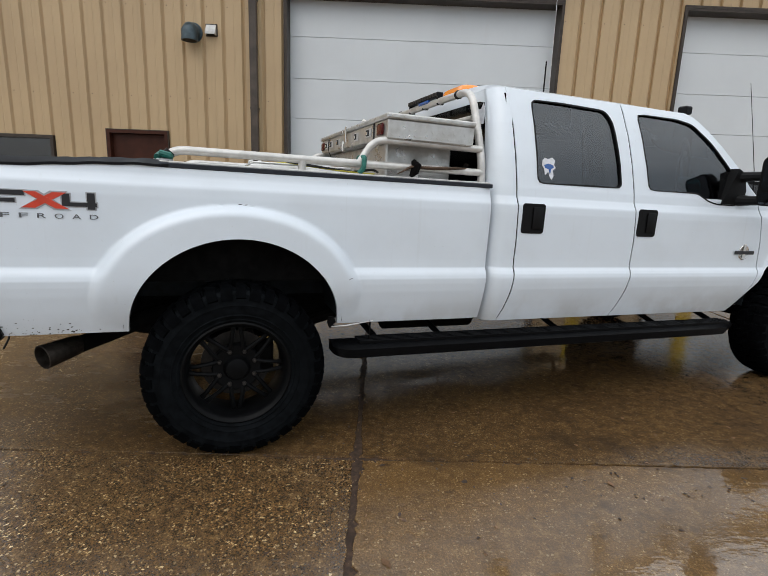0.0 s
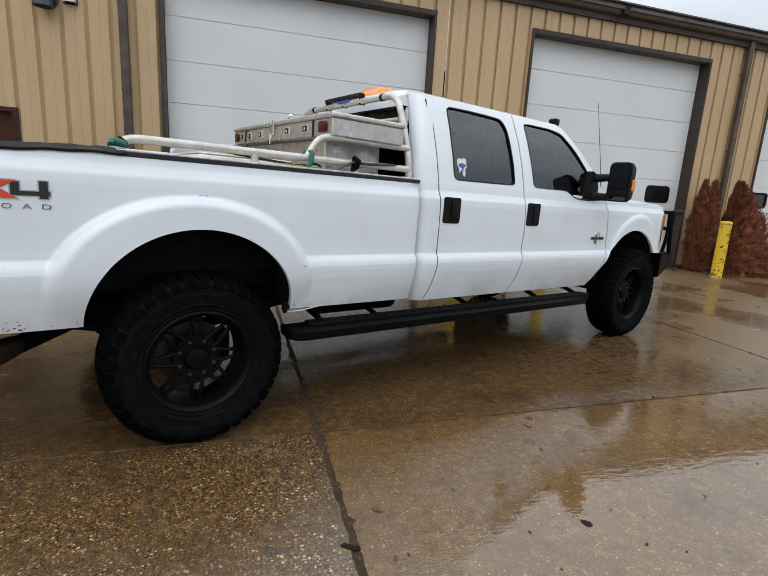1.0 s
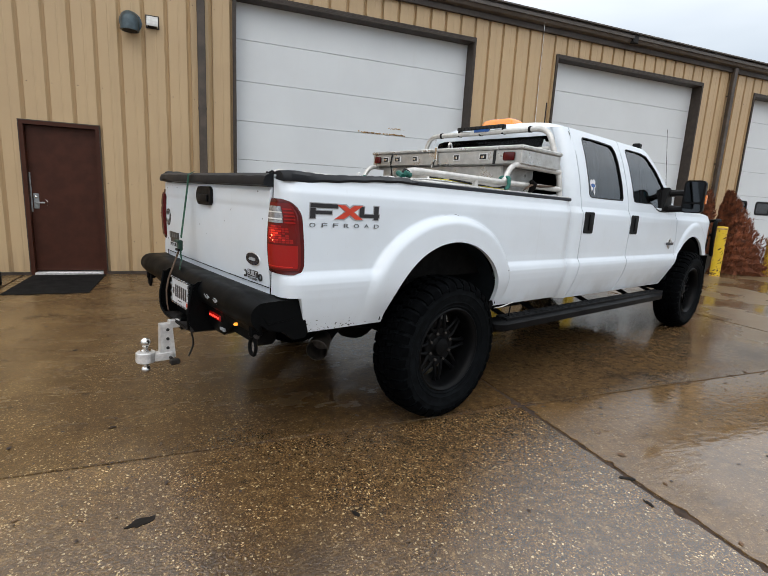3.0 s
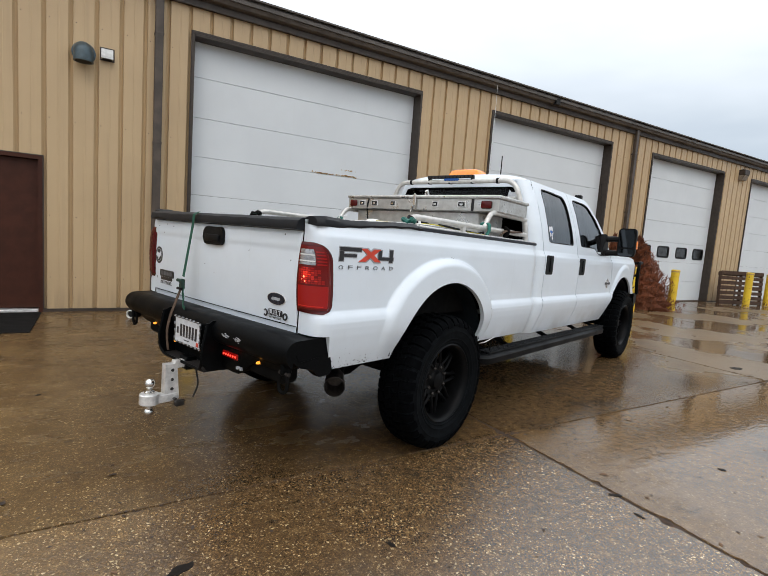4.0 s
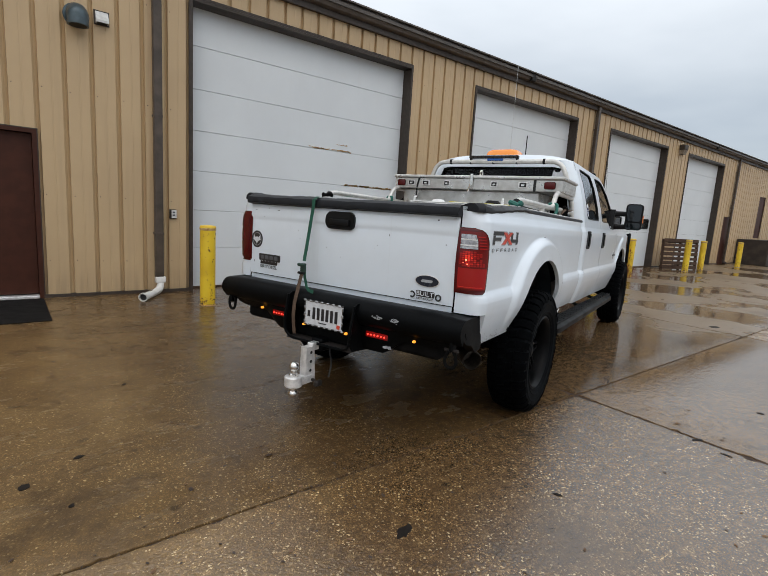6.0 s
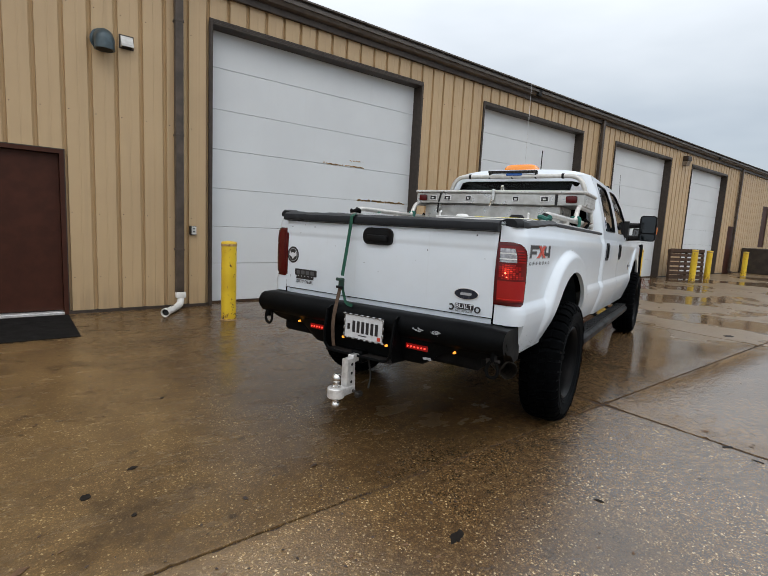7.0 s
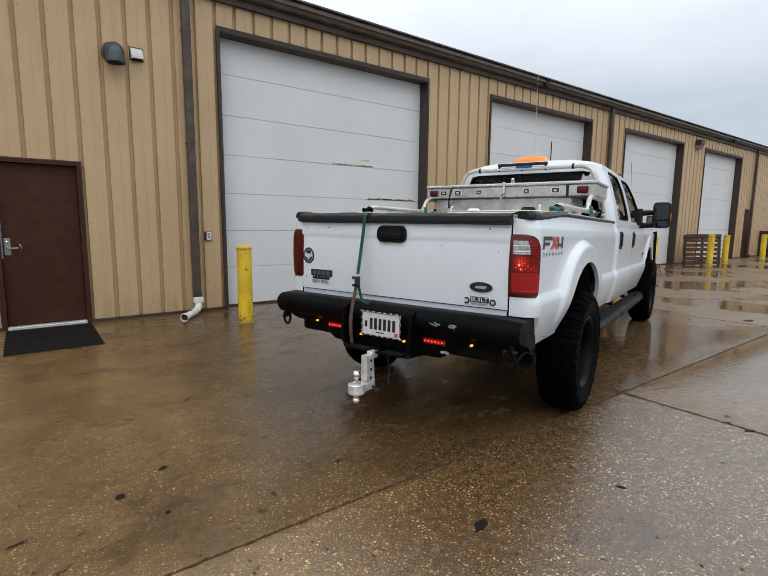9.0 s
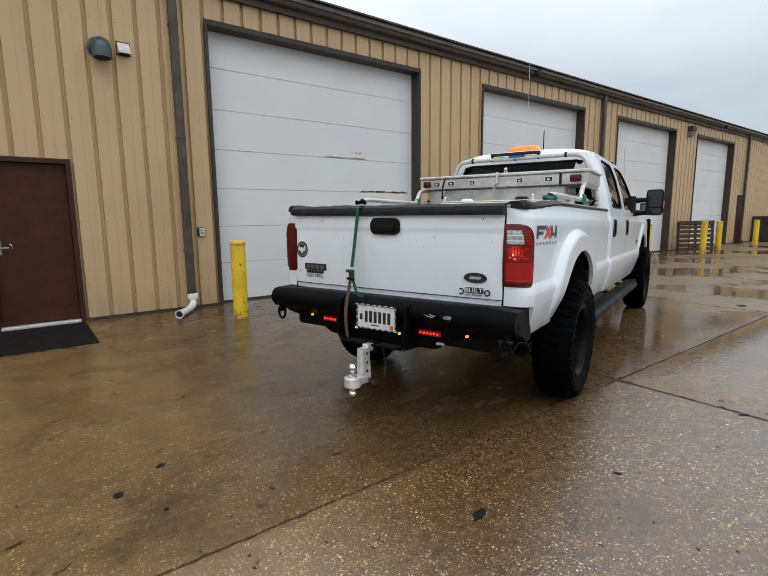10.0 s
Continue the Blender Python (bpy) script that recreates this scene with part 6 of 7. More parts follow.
# decals on the right bed side
def side_decal(name, outline, material, parent, label="", proud=0.002):
    bm = bmesh.new()
    vs = [bm.verts.new((x, -(side_w(x, z) + proud), z)) for x, z in outline]
    lo = [bm.verts.new((x, -(side_w(x, z) - 0.004), z)) for x, z in outline]
    bm.faces.new(vs)
    for k in range(len(vs)):
        j = (k + 1) % len(vs)
        bm.faces.new((vs[k], vs[j], lo[j], lo[k]))
    return part(name, bm, material, parent, label, 0)


def fx(x, z):
    """Places on the decal: x 0 to 1 along it, z 0 to 1 up it."""
    return (-1.040 + 0.441 * x, 1.287 + 0.074 * z)


for grow, mat, proud in ((0.012, DECAL_GREY, 0.0015), (0.0, DECAL_BLACK, 0.003)):
    g = grow * 1.0
    gz = grow * 5
    lab = "grey outline of a black block decal" if grow else "black block shape of a bed decal"
    for k, (a, b, c, d) in enumerate(((0.0, 0.07, 0.0, 0.70), (0.0, 0.37, 0.72, 1.0), (0.0, 0.29, 0.30, 0.52), (0.69, 0.76, 0.36, 0.92), (0.69, 1.0, 0.16, 0.40), (0.915, 0.985, 0.0, 1.0))):
        side_decal("decal_bar", [fx(a - g, c - gz), fx(b + g, c - gz), fx(b + g, d + gz), fx(a - g, d + gz)], mat, truck, lab, proud + 0.0002 * k)
for pts in ([(0.36, 0.97), (0.47, 0.97), (0.745, 0.0), (0.63, 0.0)], [(0.61, 0.97), (0.735, 0.97), (0.455, 0.0), (0.335, 0.0)]):
    proud = 0.0052 if pts[0][0] < 0.5 else 0.0045
    lean = 0.022 if pts[0][0] < pts[2][0] else -0.022
    side_decal("decal_edge", [fx(pts[0][0] - 0.016 + lean * 0.2, 1.05), fx(pts[1][0] + 0.016 + lean * 0.2, 1.05), fx(pts[2][0] + 0.016, -0.08), fx(pts[3][0] - 0.016, -0.08)], DECAL_GREY, truck, "grey outline of a red stroke", proud - 0.0015)
    side_decal("decal_stroke", [fx(x, z) for x, z in pts], DECAL_RED, truck, "red diagonal stroke of a bed decal", proud)
SIDE = Matrix(((1, 0, 0, 0), (0, 0, -1, 0), (0, 1, 0, 0), (0, 0, 0, 1)))
for k, ch in enumerate("OFFROAD"):
    if ch != " ":
        x = -1.040 + 0.441 * (0.035 + k * 0.155)
        lettering("lettering", ch, 0.031, Matrix.Translation((x, -(side_w(x, 1.25) + 0.003), 1.252)) @ SIDE, DECAL_DIM, truck, "dark grey decal lettering", 0.034)
rnd = random.Random(21)
for k in range(70):
    x, z = rnd.choice([(rnd.uniform(-1.05, -0.55), rnd.gauss(0.700, 0.008)), (rnd.uniform(-1.05, -0.60), rnd.gauss(0.704, 0.007)), *([(rnd.uniform(-0.98, -0.88), rnd.gauss(0.80, 0.005))] if k < 9 else []), (rnd.uniform(-1.05, -0.70), rnd.gauss(0.725, 0.025))])
    r = 0.0008 + 0.0042 * rnd.random() ** 2.2
    side_decal("paint_chip", [(x + r * 1.6 * math.cos(a) * rnd.uniform(0.5, 1), max(0.692, z + r * 0.7 * math.sin(a))) for a in np.linspace(0, 6.283, 8)[:-1]], DECAL_BLACK, truck, "chipped paint mark", 0.0012)
for x, z in ((0.02, 1.335), (0.045, 1.333), (0.6, 0.96)):
    side_decal("paint_chip", [(x, z), (x + 0.02, z + 0.004), (x + 0.021, z + 0.007), (x + 0.001, z + 0.004)], DECAL_BLACK, truck, "chipped paint mark", 0.0012)

part("loose_trim", tubed([(0.515, -1.0, 0.690), (0.60, -1.005, 0.694), (0.76, -0.99, 0.712)], [0.004, 0.007, 0.005], 6, 0.0, True, 0.5), ALUMINIUM, truck, "torn silver trim strip hanging under the bed")
part("torn_corner", prismed([(0.505, 0.735), (0.535, 0.738), (0.548, 0.705), (0.53, 0.690), (0.545, 0.680), (0.512, 0.672), (0.500, 0.700)], -0.966, -0.952), UNDER, truck, "torn black liner at the arch's corner", 0)
part("loose_trim_stay", tubed([(0.745, -0.985, 0.71), (0.75, -0.97, 0.60)], 0.005, 6), UNDER, truck)

# rear bumper: rolled black steel barrel over a recessed lower face, cheeks round the plate
bumper = new("rear_bumper")
bumper.parent = truck
tagged(bumper, "heavy black steel rear bumper with lit marker lamps")
bm = bmesh.new()
rows = []
for y in np.linspace(-0.965, 0.965, 41):
    e = blend(0.74, 0.965, abs(y))
    low = 0.575 + 0.105 * blend(0.42, 0.60, abs(y)) + 0.03 * e + 0.055 * blend(0.86, 0.965, abs(y))
    cx, cz, r = -1.262, 0.808, 0.080 - 0.012 * e ** 2
    prof = [(-1.12, 0.880)] + [(cx - r * math.sin(a) * 1.05, cz + r * math.cos(a)) for a in np.linspace(0.0, 2.35, 11)]
    prof += [(-1.292, 0.735), (-1.272, low + 0.045), (-1.245, low), (-1.10, low + 0.015)]
    rows.append([(x, y, z) for x, z in prof])
vs = grid(bm, rows)
bm.faces.new(vs[0]), bm.faces.new(vs[-1])
part("bumper_shell", bm, BLACK_POWDER, bumper)
for s in (-1, 1):
    # end wings that close round the bed corner
    bm = bmesh.new()
    prism(bm, [(-1.24, 0.872), (-1.08, 0.882), (-1.055, 0.86), (-1.015, 0.70), (-1.03, 0.672), (-1.10, 0.668), (-1.16, 0.715), (-1.24, 0.735), (-1.285, 0.77), (-1.29, 0.835)], *sorted((s * 0.905, s * 0.962)))
    part("end_wing", bm, BLACK_POWDER, bumper)
    part("step_pad", boxed(-1.20, -1.10, *sorted((s * 0.84, s * 0.94)), 0.862, 0.872, 0.003), BLACK_PLASTIC, bumper, "black ribbed step pad")
    y = s * 0.90
    ring = [(-1.285, y + 0.034 * math.cos(a), 0.690 + 0.052 * math.sin(a)) for a in np.linspace(0, 6.283, 19)] if s > 0 else [(-1.285, y - 0.012, 0.700), (-1.288, y - 0.030, 0.665), (-1.290, y - 0.036, 0.635), (-1.290, y - 0.020, 0.603), (-1.290, y + 0.020, 0.603), (-1.290, y + 0.036, 0.635), (-1.288, y + 0.030, 0.665), (-1.285, y + 0.012, 0.700)]
    shackle = part("shackle", tubed(ring, 0.0095, 8, 0.0 if s > 0 else 0.015), UNDER, bumper, "dark steel bow shackle")
    if s < 0:
        part("shackle_pin", tubed([(-1.285, y - 0.040, 0.700), (-1.285, y + 0.040, 0.700)], 0.010, 8), RUSTED, shackle)
    part("shackle_tab", boxed(-1.31, -1.24, y - 0.012, y + 0.012, 0.69, 0.79, 0.01), BLACK_POWDER, bumper)
    lamp_y = s * 0.40 - 0.005
    part("lamp_housing", boxed(-1.284, -1.24, lamp_y - 0.088, lamp_y + 0.088, 0.663, 0.711, 0.008), BLACK_POWDER, bumper)
    part("marker_lens", boxed(-1.291, -1.281, lamp_y - 0.080, lamp_y + 0.080, 0.669, 0.705, 0.005), RED_LENS, bumper, "red marker lamp")
    for k in range(6):
        part("marker_light", lathed([(0.002, -0.005), (0.0055, -0.003), (0.0055, 0.003)], 8, "X", True, pose(-1.2925, lamp_y - 0.06 + k * 0.024, 0.687)), RED_ON, bumper, "lit red diode")
    ay = s * 0.625 - 0.03
    part("amber_light", lathed([(0.002, -0.007), (0.007, -0.004), (0.009, 0.012)], 12, "X", True, pose(-1.277, ay, 0.697)), AMBER_ON, bumper, "lit amber marker lamp")
    part("slot", boxed(-1.276, -1.25, *sorted((s * 0.73, s * 0.82)), 0.735, 0.740), DECAL_GREY, bumper, "pale step slot")
rnd = random.Random(12)
for k in range(34):
    y, z = rnd.choice((-0.43, -0.44, -0.545, -0.56)) + rnd.gauss(0, 0.020), 0.812 + rnd.gauss(0, 0.006)
    bm = bmesh.new()
    grow = rnd.uniform(0.002, 0.010)
    pts = [(y + 1.7 * grow * math.cos(a) * rnd.uniform(0.4, 1.1), z + 0.55 * grow * math.sin(a) * rnd.uniform(0.4, 1.3)) for a in np.linspace(0, 6.283, 9)[:-1]]
    prism(bm, pts, -1.3470, -1.338, "YZ")
    part("scrape", bm, DECAL_GREY, bumper, "bare scraped patch", 0)
for y0 in (0.252, -0.285):
    bm = bmesh.new()
    prism(bm, [(-1.27, 0.872), (-1.340, 0.868), (-1.366, 0.850), (-1.398, 0.70), (-1.390, 0.615), (-1.360, 0.575), (-1.22, 0.565), (-1.22, 0.87)], y0 - 0.005, y0 + 0.005)
    part("plate_cheek", bm, BLACK_POWDER, bumper, "black cheek plate beside the number plate")
part("plate_lip", tubed([(-1.368, 0.252, 0.855), (-1.396, 0.252, 0.70), (-1.392, 0.246, 0.612), (-1.380, 0.20, 0.575), (-1.380, -0.235, 0.575), (-1.392, -0.279, 0.612), (-1.396, -0.285, 0.70), (-1.368, -0.285, 0.855)], 0.009, 8, 0.03), BLACK_POWDER, bumper)
part("plate_tray", boxed(-1.378, -1.24, -0.280, 0.247, 0.566, 0.578, 0.003), RUSTED, bumper, "rust-tinged tray under the plate")
part("plate_recess", boxed(-1.295, -1.22, -0.280, 0.247, 0.58, 0.872, 0.006), BLACK_POWDER, bumper)
PX = -1.362
plate = part("number_plate", boxed(PX - 0.002, PX + 0.002, -0.200, 0.105, 0.682, 0.838, 0.0015), PLATE_WHITE, bumper, "white number plate with plain bars")
part("plate_back", boxed(PX + 0.0025, -1.24, -0.18, 0.085, 0.700, 0.820), BLACK_PLASTIC, plate)
for k in range(6):
    y = 0.030 - k * 0.036
    part("plate_bar", boxed(PX - 0.004, PX - 0.0015, y - 0.011, y + 0.011, 0.722, 0.798), DECAL_BLACK, plate, "plain dark bar", 0)
part("plate_bar", boxed(PX - 0.004, PX - 0.0015, 0.062, 0.082, 0.735, 0.775), DECAL_BLACK, plate, "plain dark bar", 0)
part("plate_bar", boxed(PX - 0.004, PX - 0.0015, -0.075, -0.01, 0.702, 0.708), DECAL_BLACK, plate, "plain dark bar", 0)
part("plate_tab", boxed(PX - 0.004, PX - 0.0015, -0.182, -0.158, 0.692, 0.716), DECAL_RED, plate, "red tab", 0)
for k in range(40):
    t = k / 40 * 0.922
    if t < 0.305:
        p = (0.105 - t, 0.838)
    elif t < 0.461:
        p = (-0.200, 0.838 - (t - 0.305))
    elif t < 0.766:
        p = (-0.200 + (t - 0.461), 0.682)
    else:
        p = (0.105, 0.682 + (t - 0.766))
    upright = 90 if (0.305 <= t < 0.461 or t >= 0.766) else 0
    thin = 0.6 if k % 2 else 1.0
    part("chain_link", lathed([(0.004 * thin, -0.012), (0.0068 * thin, -0.007), (0.0068 * thin, 0.007), (0.004 * thin, 0.012)], 6, "Y", True, pose(PX - 0.004, p[0], p[1], upright, 0, 0)), STEEL_DARK if k % 2 else CHAIN_STEEL, plate, "chrome chain link frame")
for y in (0.125, -0.220):
    part("amber_light", lathed([(0.002, -0.007), (0.007, -0.004), (0.009, 0.01)], 12, "X", True, pose(-1.352, y, 0.672)), AMBER_ON, bumper, "lit amber marker lamp")
part("bumper_mark", prismed([(-0.502, 0.616), (-0.497, 0.632), (-0.478, 0.630), (-0.470, 0.633), (-0.448, 0.630), (-0.450, 0.617), (-0.470, 0.616), (-0.480, 0.622), (-0.490, 0.614)], -1.2755, -1.262, "YZ"), DECAL_GREY, bumper, "pale maker mark on the lower face", 0)
part("receiver", boxed(-1.36, -0.9, -0.045, 0.045, 0.522, 0.60, 0.006), BLACK_POWDER, truck, "black hitch receiver tube")
part("cross_member", boxed(-1.22, -1.10, -0.80, 0.80, 0.60, 0.70, 0.02), UNDER, truck)

# running boards
for s in (-1, 1):
    board = new("running_board")
    board.parent = truck
    tagged(board, "black ribbed running board on brackets")
    bm = bmesh.new()
    rows = []
    xs = [0.530, 0.534, 0.545, 0.565, 0.60, 0.66] + list(np.linspace(0.9, 3.6, 10)) + [3.72, 3.78]
    for x in xs:
        e = 1 - math.sqrt(max(0.0, 1 - max(0.0, (0.66 - x) / 0.13) ** 2)) if x < 1 else blend(3.63, 3.78, x)
        y_out = 1.045 - 0.07 * e
        up = 0.035 * e
        rows.append([(x, s * 0.88, 0.575), (x, s * 0.90, 0.585), (x, s * (y_out - 0.03), 0.580), (x, s * y_out, 0.560 + up * 0.3), (x, s * (y_out - 0.005), 0.512 + up), (x, s * (y_out - 0.05), 0.492 + up), (x, s * 0.89, 0.525)])
    vs = grid(bm, rows)
    for r_ in (vs[0], vs[-1]):
        bm.faces.new(r_)
    part("board_body", bm, BOARD_BLACK, board)
    for k in range(5):
        y = 0.905 + k * 0.024
        part("tread_rib", boxed(0.68, 3.70, *sorted((s * y, s * (y + 0.009))), 0.576, 0.600, 0.003), BOARD_BLACK, board)
    for k in range(22):
        x = 0.74 + k * 0.136
        part("tread_cross", boxed(x, x + 0.028, *sorted((s * 0.906, s * 1.008)), 0.577, 0.597, 0.003), BOARD_BLACK, board)
    for x in (0.82, 1.25, 2.15, 3.05, 3.65):
        part("bracket", tubed([(x - 0.10, s * 0.62, 0.70), (x, s * 0.90, 0.57)], 0.020, 6), BLACK_POWDER, board)

# towing mirrors
for s in (-1, 1):
    mirror = new("wing_mirror")
    mirror.parent = truck
    tagged(mirror, "large black towing mirror on twin arms")
    part("arm", tubed([(3.60, s * 0.93, 1.69), (3.64, s * 1.02, 1.70), (3.66, s * 1.10, 1.70)], [0.042, 0.034, 0.034], 10, 0.0), BLACK_PLASTIC, mirror)
    part("arm", tubed([(3.60, s * 0.93, 1.525), (3.64, s * 1.02, 1.525), (3.66, s * 1.10, 1.53)], [0.045, 0.034, 0.034], 10, 0.0), BLACK_PLASTIC, mirror)
    part("mount", prismed([(3.43, 1.49), (3.63, 1.49), (3.665, 1.59), (3.62, 1.72), (3.55, 1.75), (3.49, 1.61)], *sorted((s * 0.885, s * 0.955))), BLACK_PLASTIC, mirror)
    bm = bmesh.new()
    outline = [(s * (1.18 + y), 1.663 + z) for y, z in rounded_rect(0.208, 0.345, 0.045)]
    front = [(s * (1.18 + y * 0.82), 1.663 + z * 0.86) for y, z in rounded_rect(0.208, 0.345, 0.045)]
    loops = [[bm.verts.new((x, y, z)) for y, z in lp] for lp, x in ((outline, 3.600), (outline, 3.645), (front, 3.705))]
    for a, b in zip(loops, loops[1:]):
        for k in range(len(a)):
            j = (k + 1) % len(a)
            bm.faces.new((a[k], a[j], b[j], b[k]))
    bm.faces.new(loops[0]), bm.faces.new(loops[-1])
    part("shell", bm, BLACK_PLASTIC, mirror)
    part("glass", prismed([(s * (1.18 + y), 1.713 + z) for y, z in rounded_rect(0.170, 0.215, 0.03)], 3.594, 3.599, "YZ"), MIRROR, mirror, "flat mirror glass", 0)
    part("blind_spot_glass", prismed([(s * (1.18 + y), 1.543 + z) for y, z in rounded_rect(0.170, 0.085, 0.025)], 3.594, 3.599, "YZ"), MIRROR, mirror, "small convex mirror glass", 0)
    part("indicator", boxed(3.63, 3.68, *sorted((s * 1.268, s * 1.292)), 1.588, 1.688, 0.006), AMBER, mirror, "amber indicator lens")

# roof: beacon, aerials, corner lamp
beacon = new("beacon_bar")
beacon.parent = truck
tagged(beacon, "amber beacon bar on the cab roof")
bm = bmesh.new()
rows = []
for u in np.linspace(-1, 1, 13):
    row = []
    for v in np.linspace(-1, 1, 25):
        swell = max(0.0, (1 - abs(u) ** 3.2) * (1 - abs(v) ** 6)) ** 0.45
        row.append((1.752 + 0.125 * u * (1 - 0.10 * abs(v) ** 8), 0.02 + 0.185 * v, 2.190 + 0.074 * swell))
    rows.append(row)
grid(bm, rows)
part("dome", bm, BEACON, beacon, "translucent orange dome", 40)
part("base", boxed(1.625, 1.88, -0.168, 0.208, 2.168, 2.191, 0.006), BLACK_PLASTIC, beacon)
part("aerial", tubed([(2.48, 0.02, 2.18), (2.48, 0.02, 2.25), (2.475, 0.02, 2.55)], [0.012, 0.007, 0.006], 6), BLACK_PLASTIC, truck, "short black roof aerial")
part("whip_aerial", tubed([(2.76, 0.32, 2.17), (2.76, 0.32, 2.28), (2.72, 0.32, 3.48)], [0.008, 0.003, 0.0018], 5), ALUMINIUM, truck, "thin steel whip aerial")
part("wing_aerial", tubed([(4.08, -0.74, 1.52), (4.02, -0.74, 1.78), (3.80, -0.735, 2.41)], [0.006, 0.0028, 0.002], 5), BLACK_PLASTIC, truck, "thin black wing aerial")
part("roof_lamp", boxed(3.24, 3.31, -0.69, -0.61, 2.135, 2.195, 0.010), BLACK_PLASTIC, truck, "small black roof corner lamp")
part("roof_lamp_bracket", tubed([(3.25, -0.65, 2.10), (3.26, -0.65, 2.15)], 0.012, 6), BLACK_PLASTIC, truck)
for y in (-0.45, 0.45):
    part("cab_marker", boxed(2.95, 3.01, y - 0.03, y + 0.03, 2.165, 2.187, 0.006), AMBER, truck)

# headache rack and bed rails
rack = new("bed_rack")
rack.parent = truck
tagged(rack, "polished aluminium tube rack over the bed")
part("hoop", tubed([(1.468, -0.845, 1.525), (1.462, -0.838, 1.66), (1.44, -0.770, 1.90), (1.43, -0.690, 2.09), (1.43, 0.690, 2.09), (1.44, 0.770, 1.90), (1.462, 0.838, 1.66), (1.468, 0.845, 1.525)], 0.0235, 12, 0.11), TUBE_METAL, rack)
part("crossbar", tubed([(1.44, -0.72, 1.925), (1.44, 0.72, 1.925)], 0.016, 10), TUBE_METAL, rack)
for s in (-1, 1):
    part("side_rail", tubed([(-0.325, s * 0.845, 1.53), (-0.28, s * 0.845, 1.588), (1.460, s * 0.845, 1.588)], 0.0215, 12, 0.07), TUBE_METAL, rack)
    part("upper_rail", tubed([(0.68, s * 0.845, 1.59), (0.76, s * 0.845, 1.727), (1.455, s * 0.830, 1.727)], 0.0215, 12, 0.08), TUBE_METAL, rack)
    for x in (0.36, 1.02):
        part("rail_post", tubed([(x, s * 0.845, 1.525), (x, s * 0.845, 1.58)], 0.022, 10), TUBE_METAL, rack)
    part("rail_foot", lathed([(0.045, 1.53), (0.045, 1.54), (0.03, 1.545)], 14, "Z", True, pose(-0.325, s * 0.845, 0)), ALUMINIUM, rack)
    part("tape", tubed([(-0.315, s * 0.845, 1.548), (-0.29, s * 0.845, 1.578)], 0.027, 12), BLACK_PLASTIC, rack, "black tape wrap")
    part("tie", tubed([(-0.35, s * 0.88, 1.545), (-0.335, s * 0.81, 1.57), (-0.30, s * 0.81, 1.555), (-0.29, s * 0.885, 1.555), (-0.34, s * 0.885, 1.565)], 0.017, 8, 0.03), TEAL_TAPE if s < 0 else UNDER, rack, "teal strap knotted round the rail" if s < 0 else "black strap knotted round the rail")
    part("tie", tubed([(0.68, s * 0.81, 1.575), (0.685, s * 0.81, 1.625), (0.70, s * 0.878, 1.625), (0.695, s * 0.883, 1.56), (0.67, s * 0.875, 1.535)], 0.014, 8, 0.02), TEAL_TAPE, rack, "teal strap tied round the rail")
    part("rag", tubed([(0.985, s * 0.868, 1.535), (1.005, s * 0.880, 1.565), (1.015, s * 0.880, 1.598), (0.995, s * 0.866, 1.628)], [0.010, 0.026, 0.030, 0.012], 9), UNDER, rack, "dark rag tied to the rail")
    part("rag_tail", tubed([(0.90, s * 0.874, 1.545), (0.98, s * 0.882, 1.590), (1.12, s * 0.878, 1.590), (1.26, s * 0.874, 1.600), (1.34, s * 0.870, 1.605)], [0.005, 0.016, 0.021, 0.016, 0.006], 8, 0.0, True, 0.5), BROWN_WEB, rack, "brown cloth end")
part("light_bar", boxed(1.40, 1.45, -0.25, 0.30, 2.122, 2.152, 0.006), BLACK_PLASTIC, rack, "black light bar on the hoop")
for k in range(12):
    y = -0.225 + k * 0.045
    part("light_cell", boxed(1.397, 1.4015, y - 0.016, y + 0.016, 2.126, 2.148), STEEL_DARK, rack, "", 0)
for y in (-0.235, 0.025, 0.285):
    part("light_bracket", boxed(1.41, 1.46, y - 0.010, y + 0.010, 2.066, 2.128, 0.003), BLACK_PLASTIC, rack)
part("blue_lens", boxed(1.398, 1.428, -0.09, 0.09, 2.094, 2.120, 0.008), BLUE_LENS, rack, "blue lamp under the light bar")
for y in (0.52, -0.52):
    part("clamp", lathed([(0.028, -0.012), (0.028, 0.012)], 12, "Y", True, pose(1.43, y, 2.09)), BLACK_PLASTIC, rack)
bm = prismed([(-0.70, 1.90), (-0.60, 1.90), (-0.585, 1.96), (-0.60, 2.02), (-0.62, 1.995), (-0.655, 1.995), (-0.68, 2.03), (-0.705, 1.97)], 1.530, 1.533, "YZ")
part("window_sticker", bm, DECAL_WHITE, rack, "grey sticker at the rear window", 0)

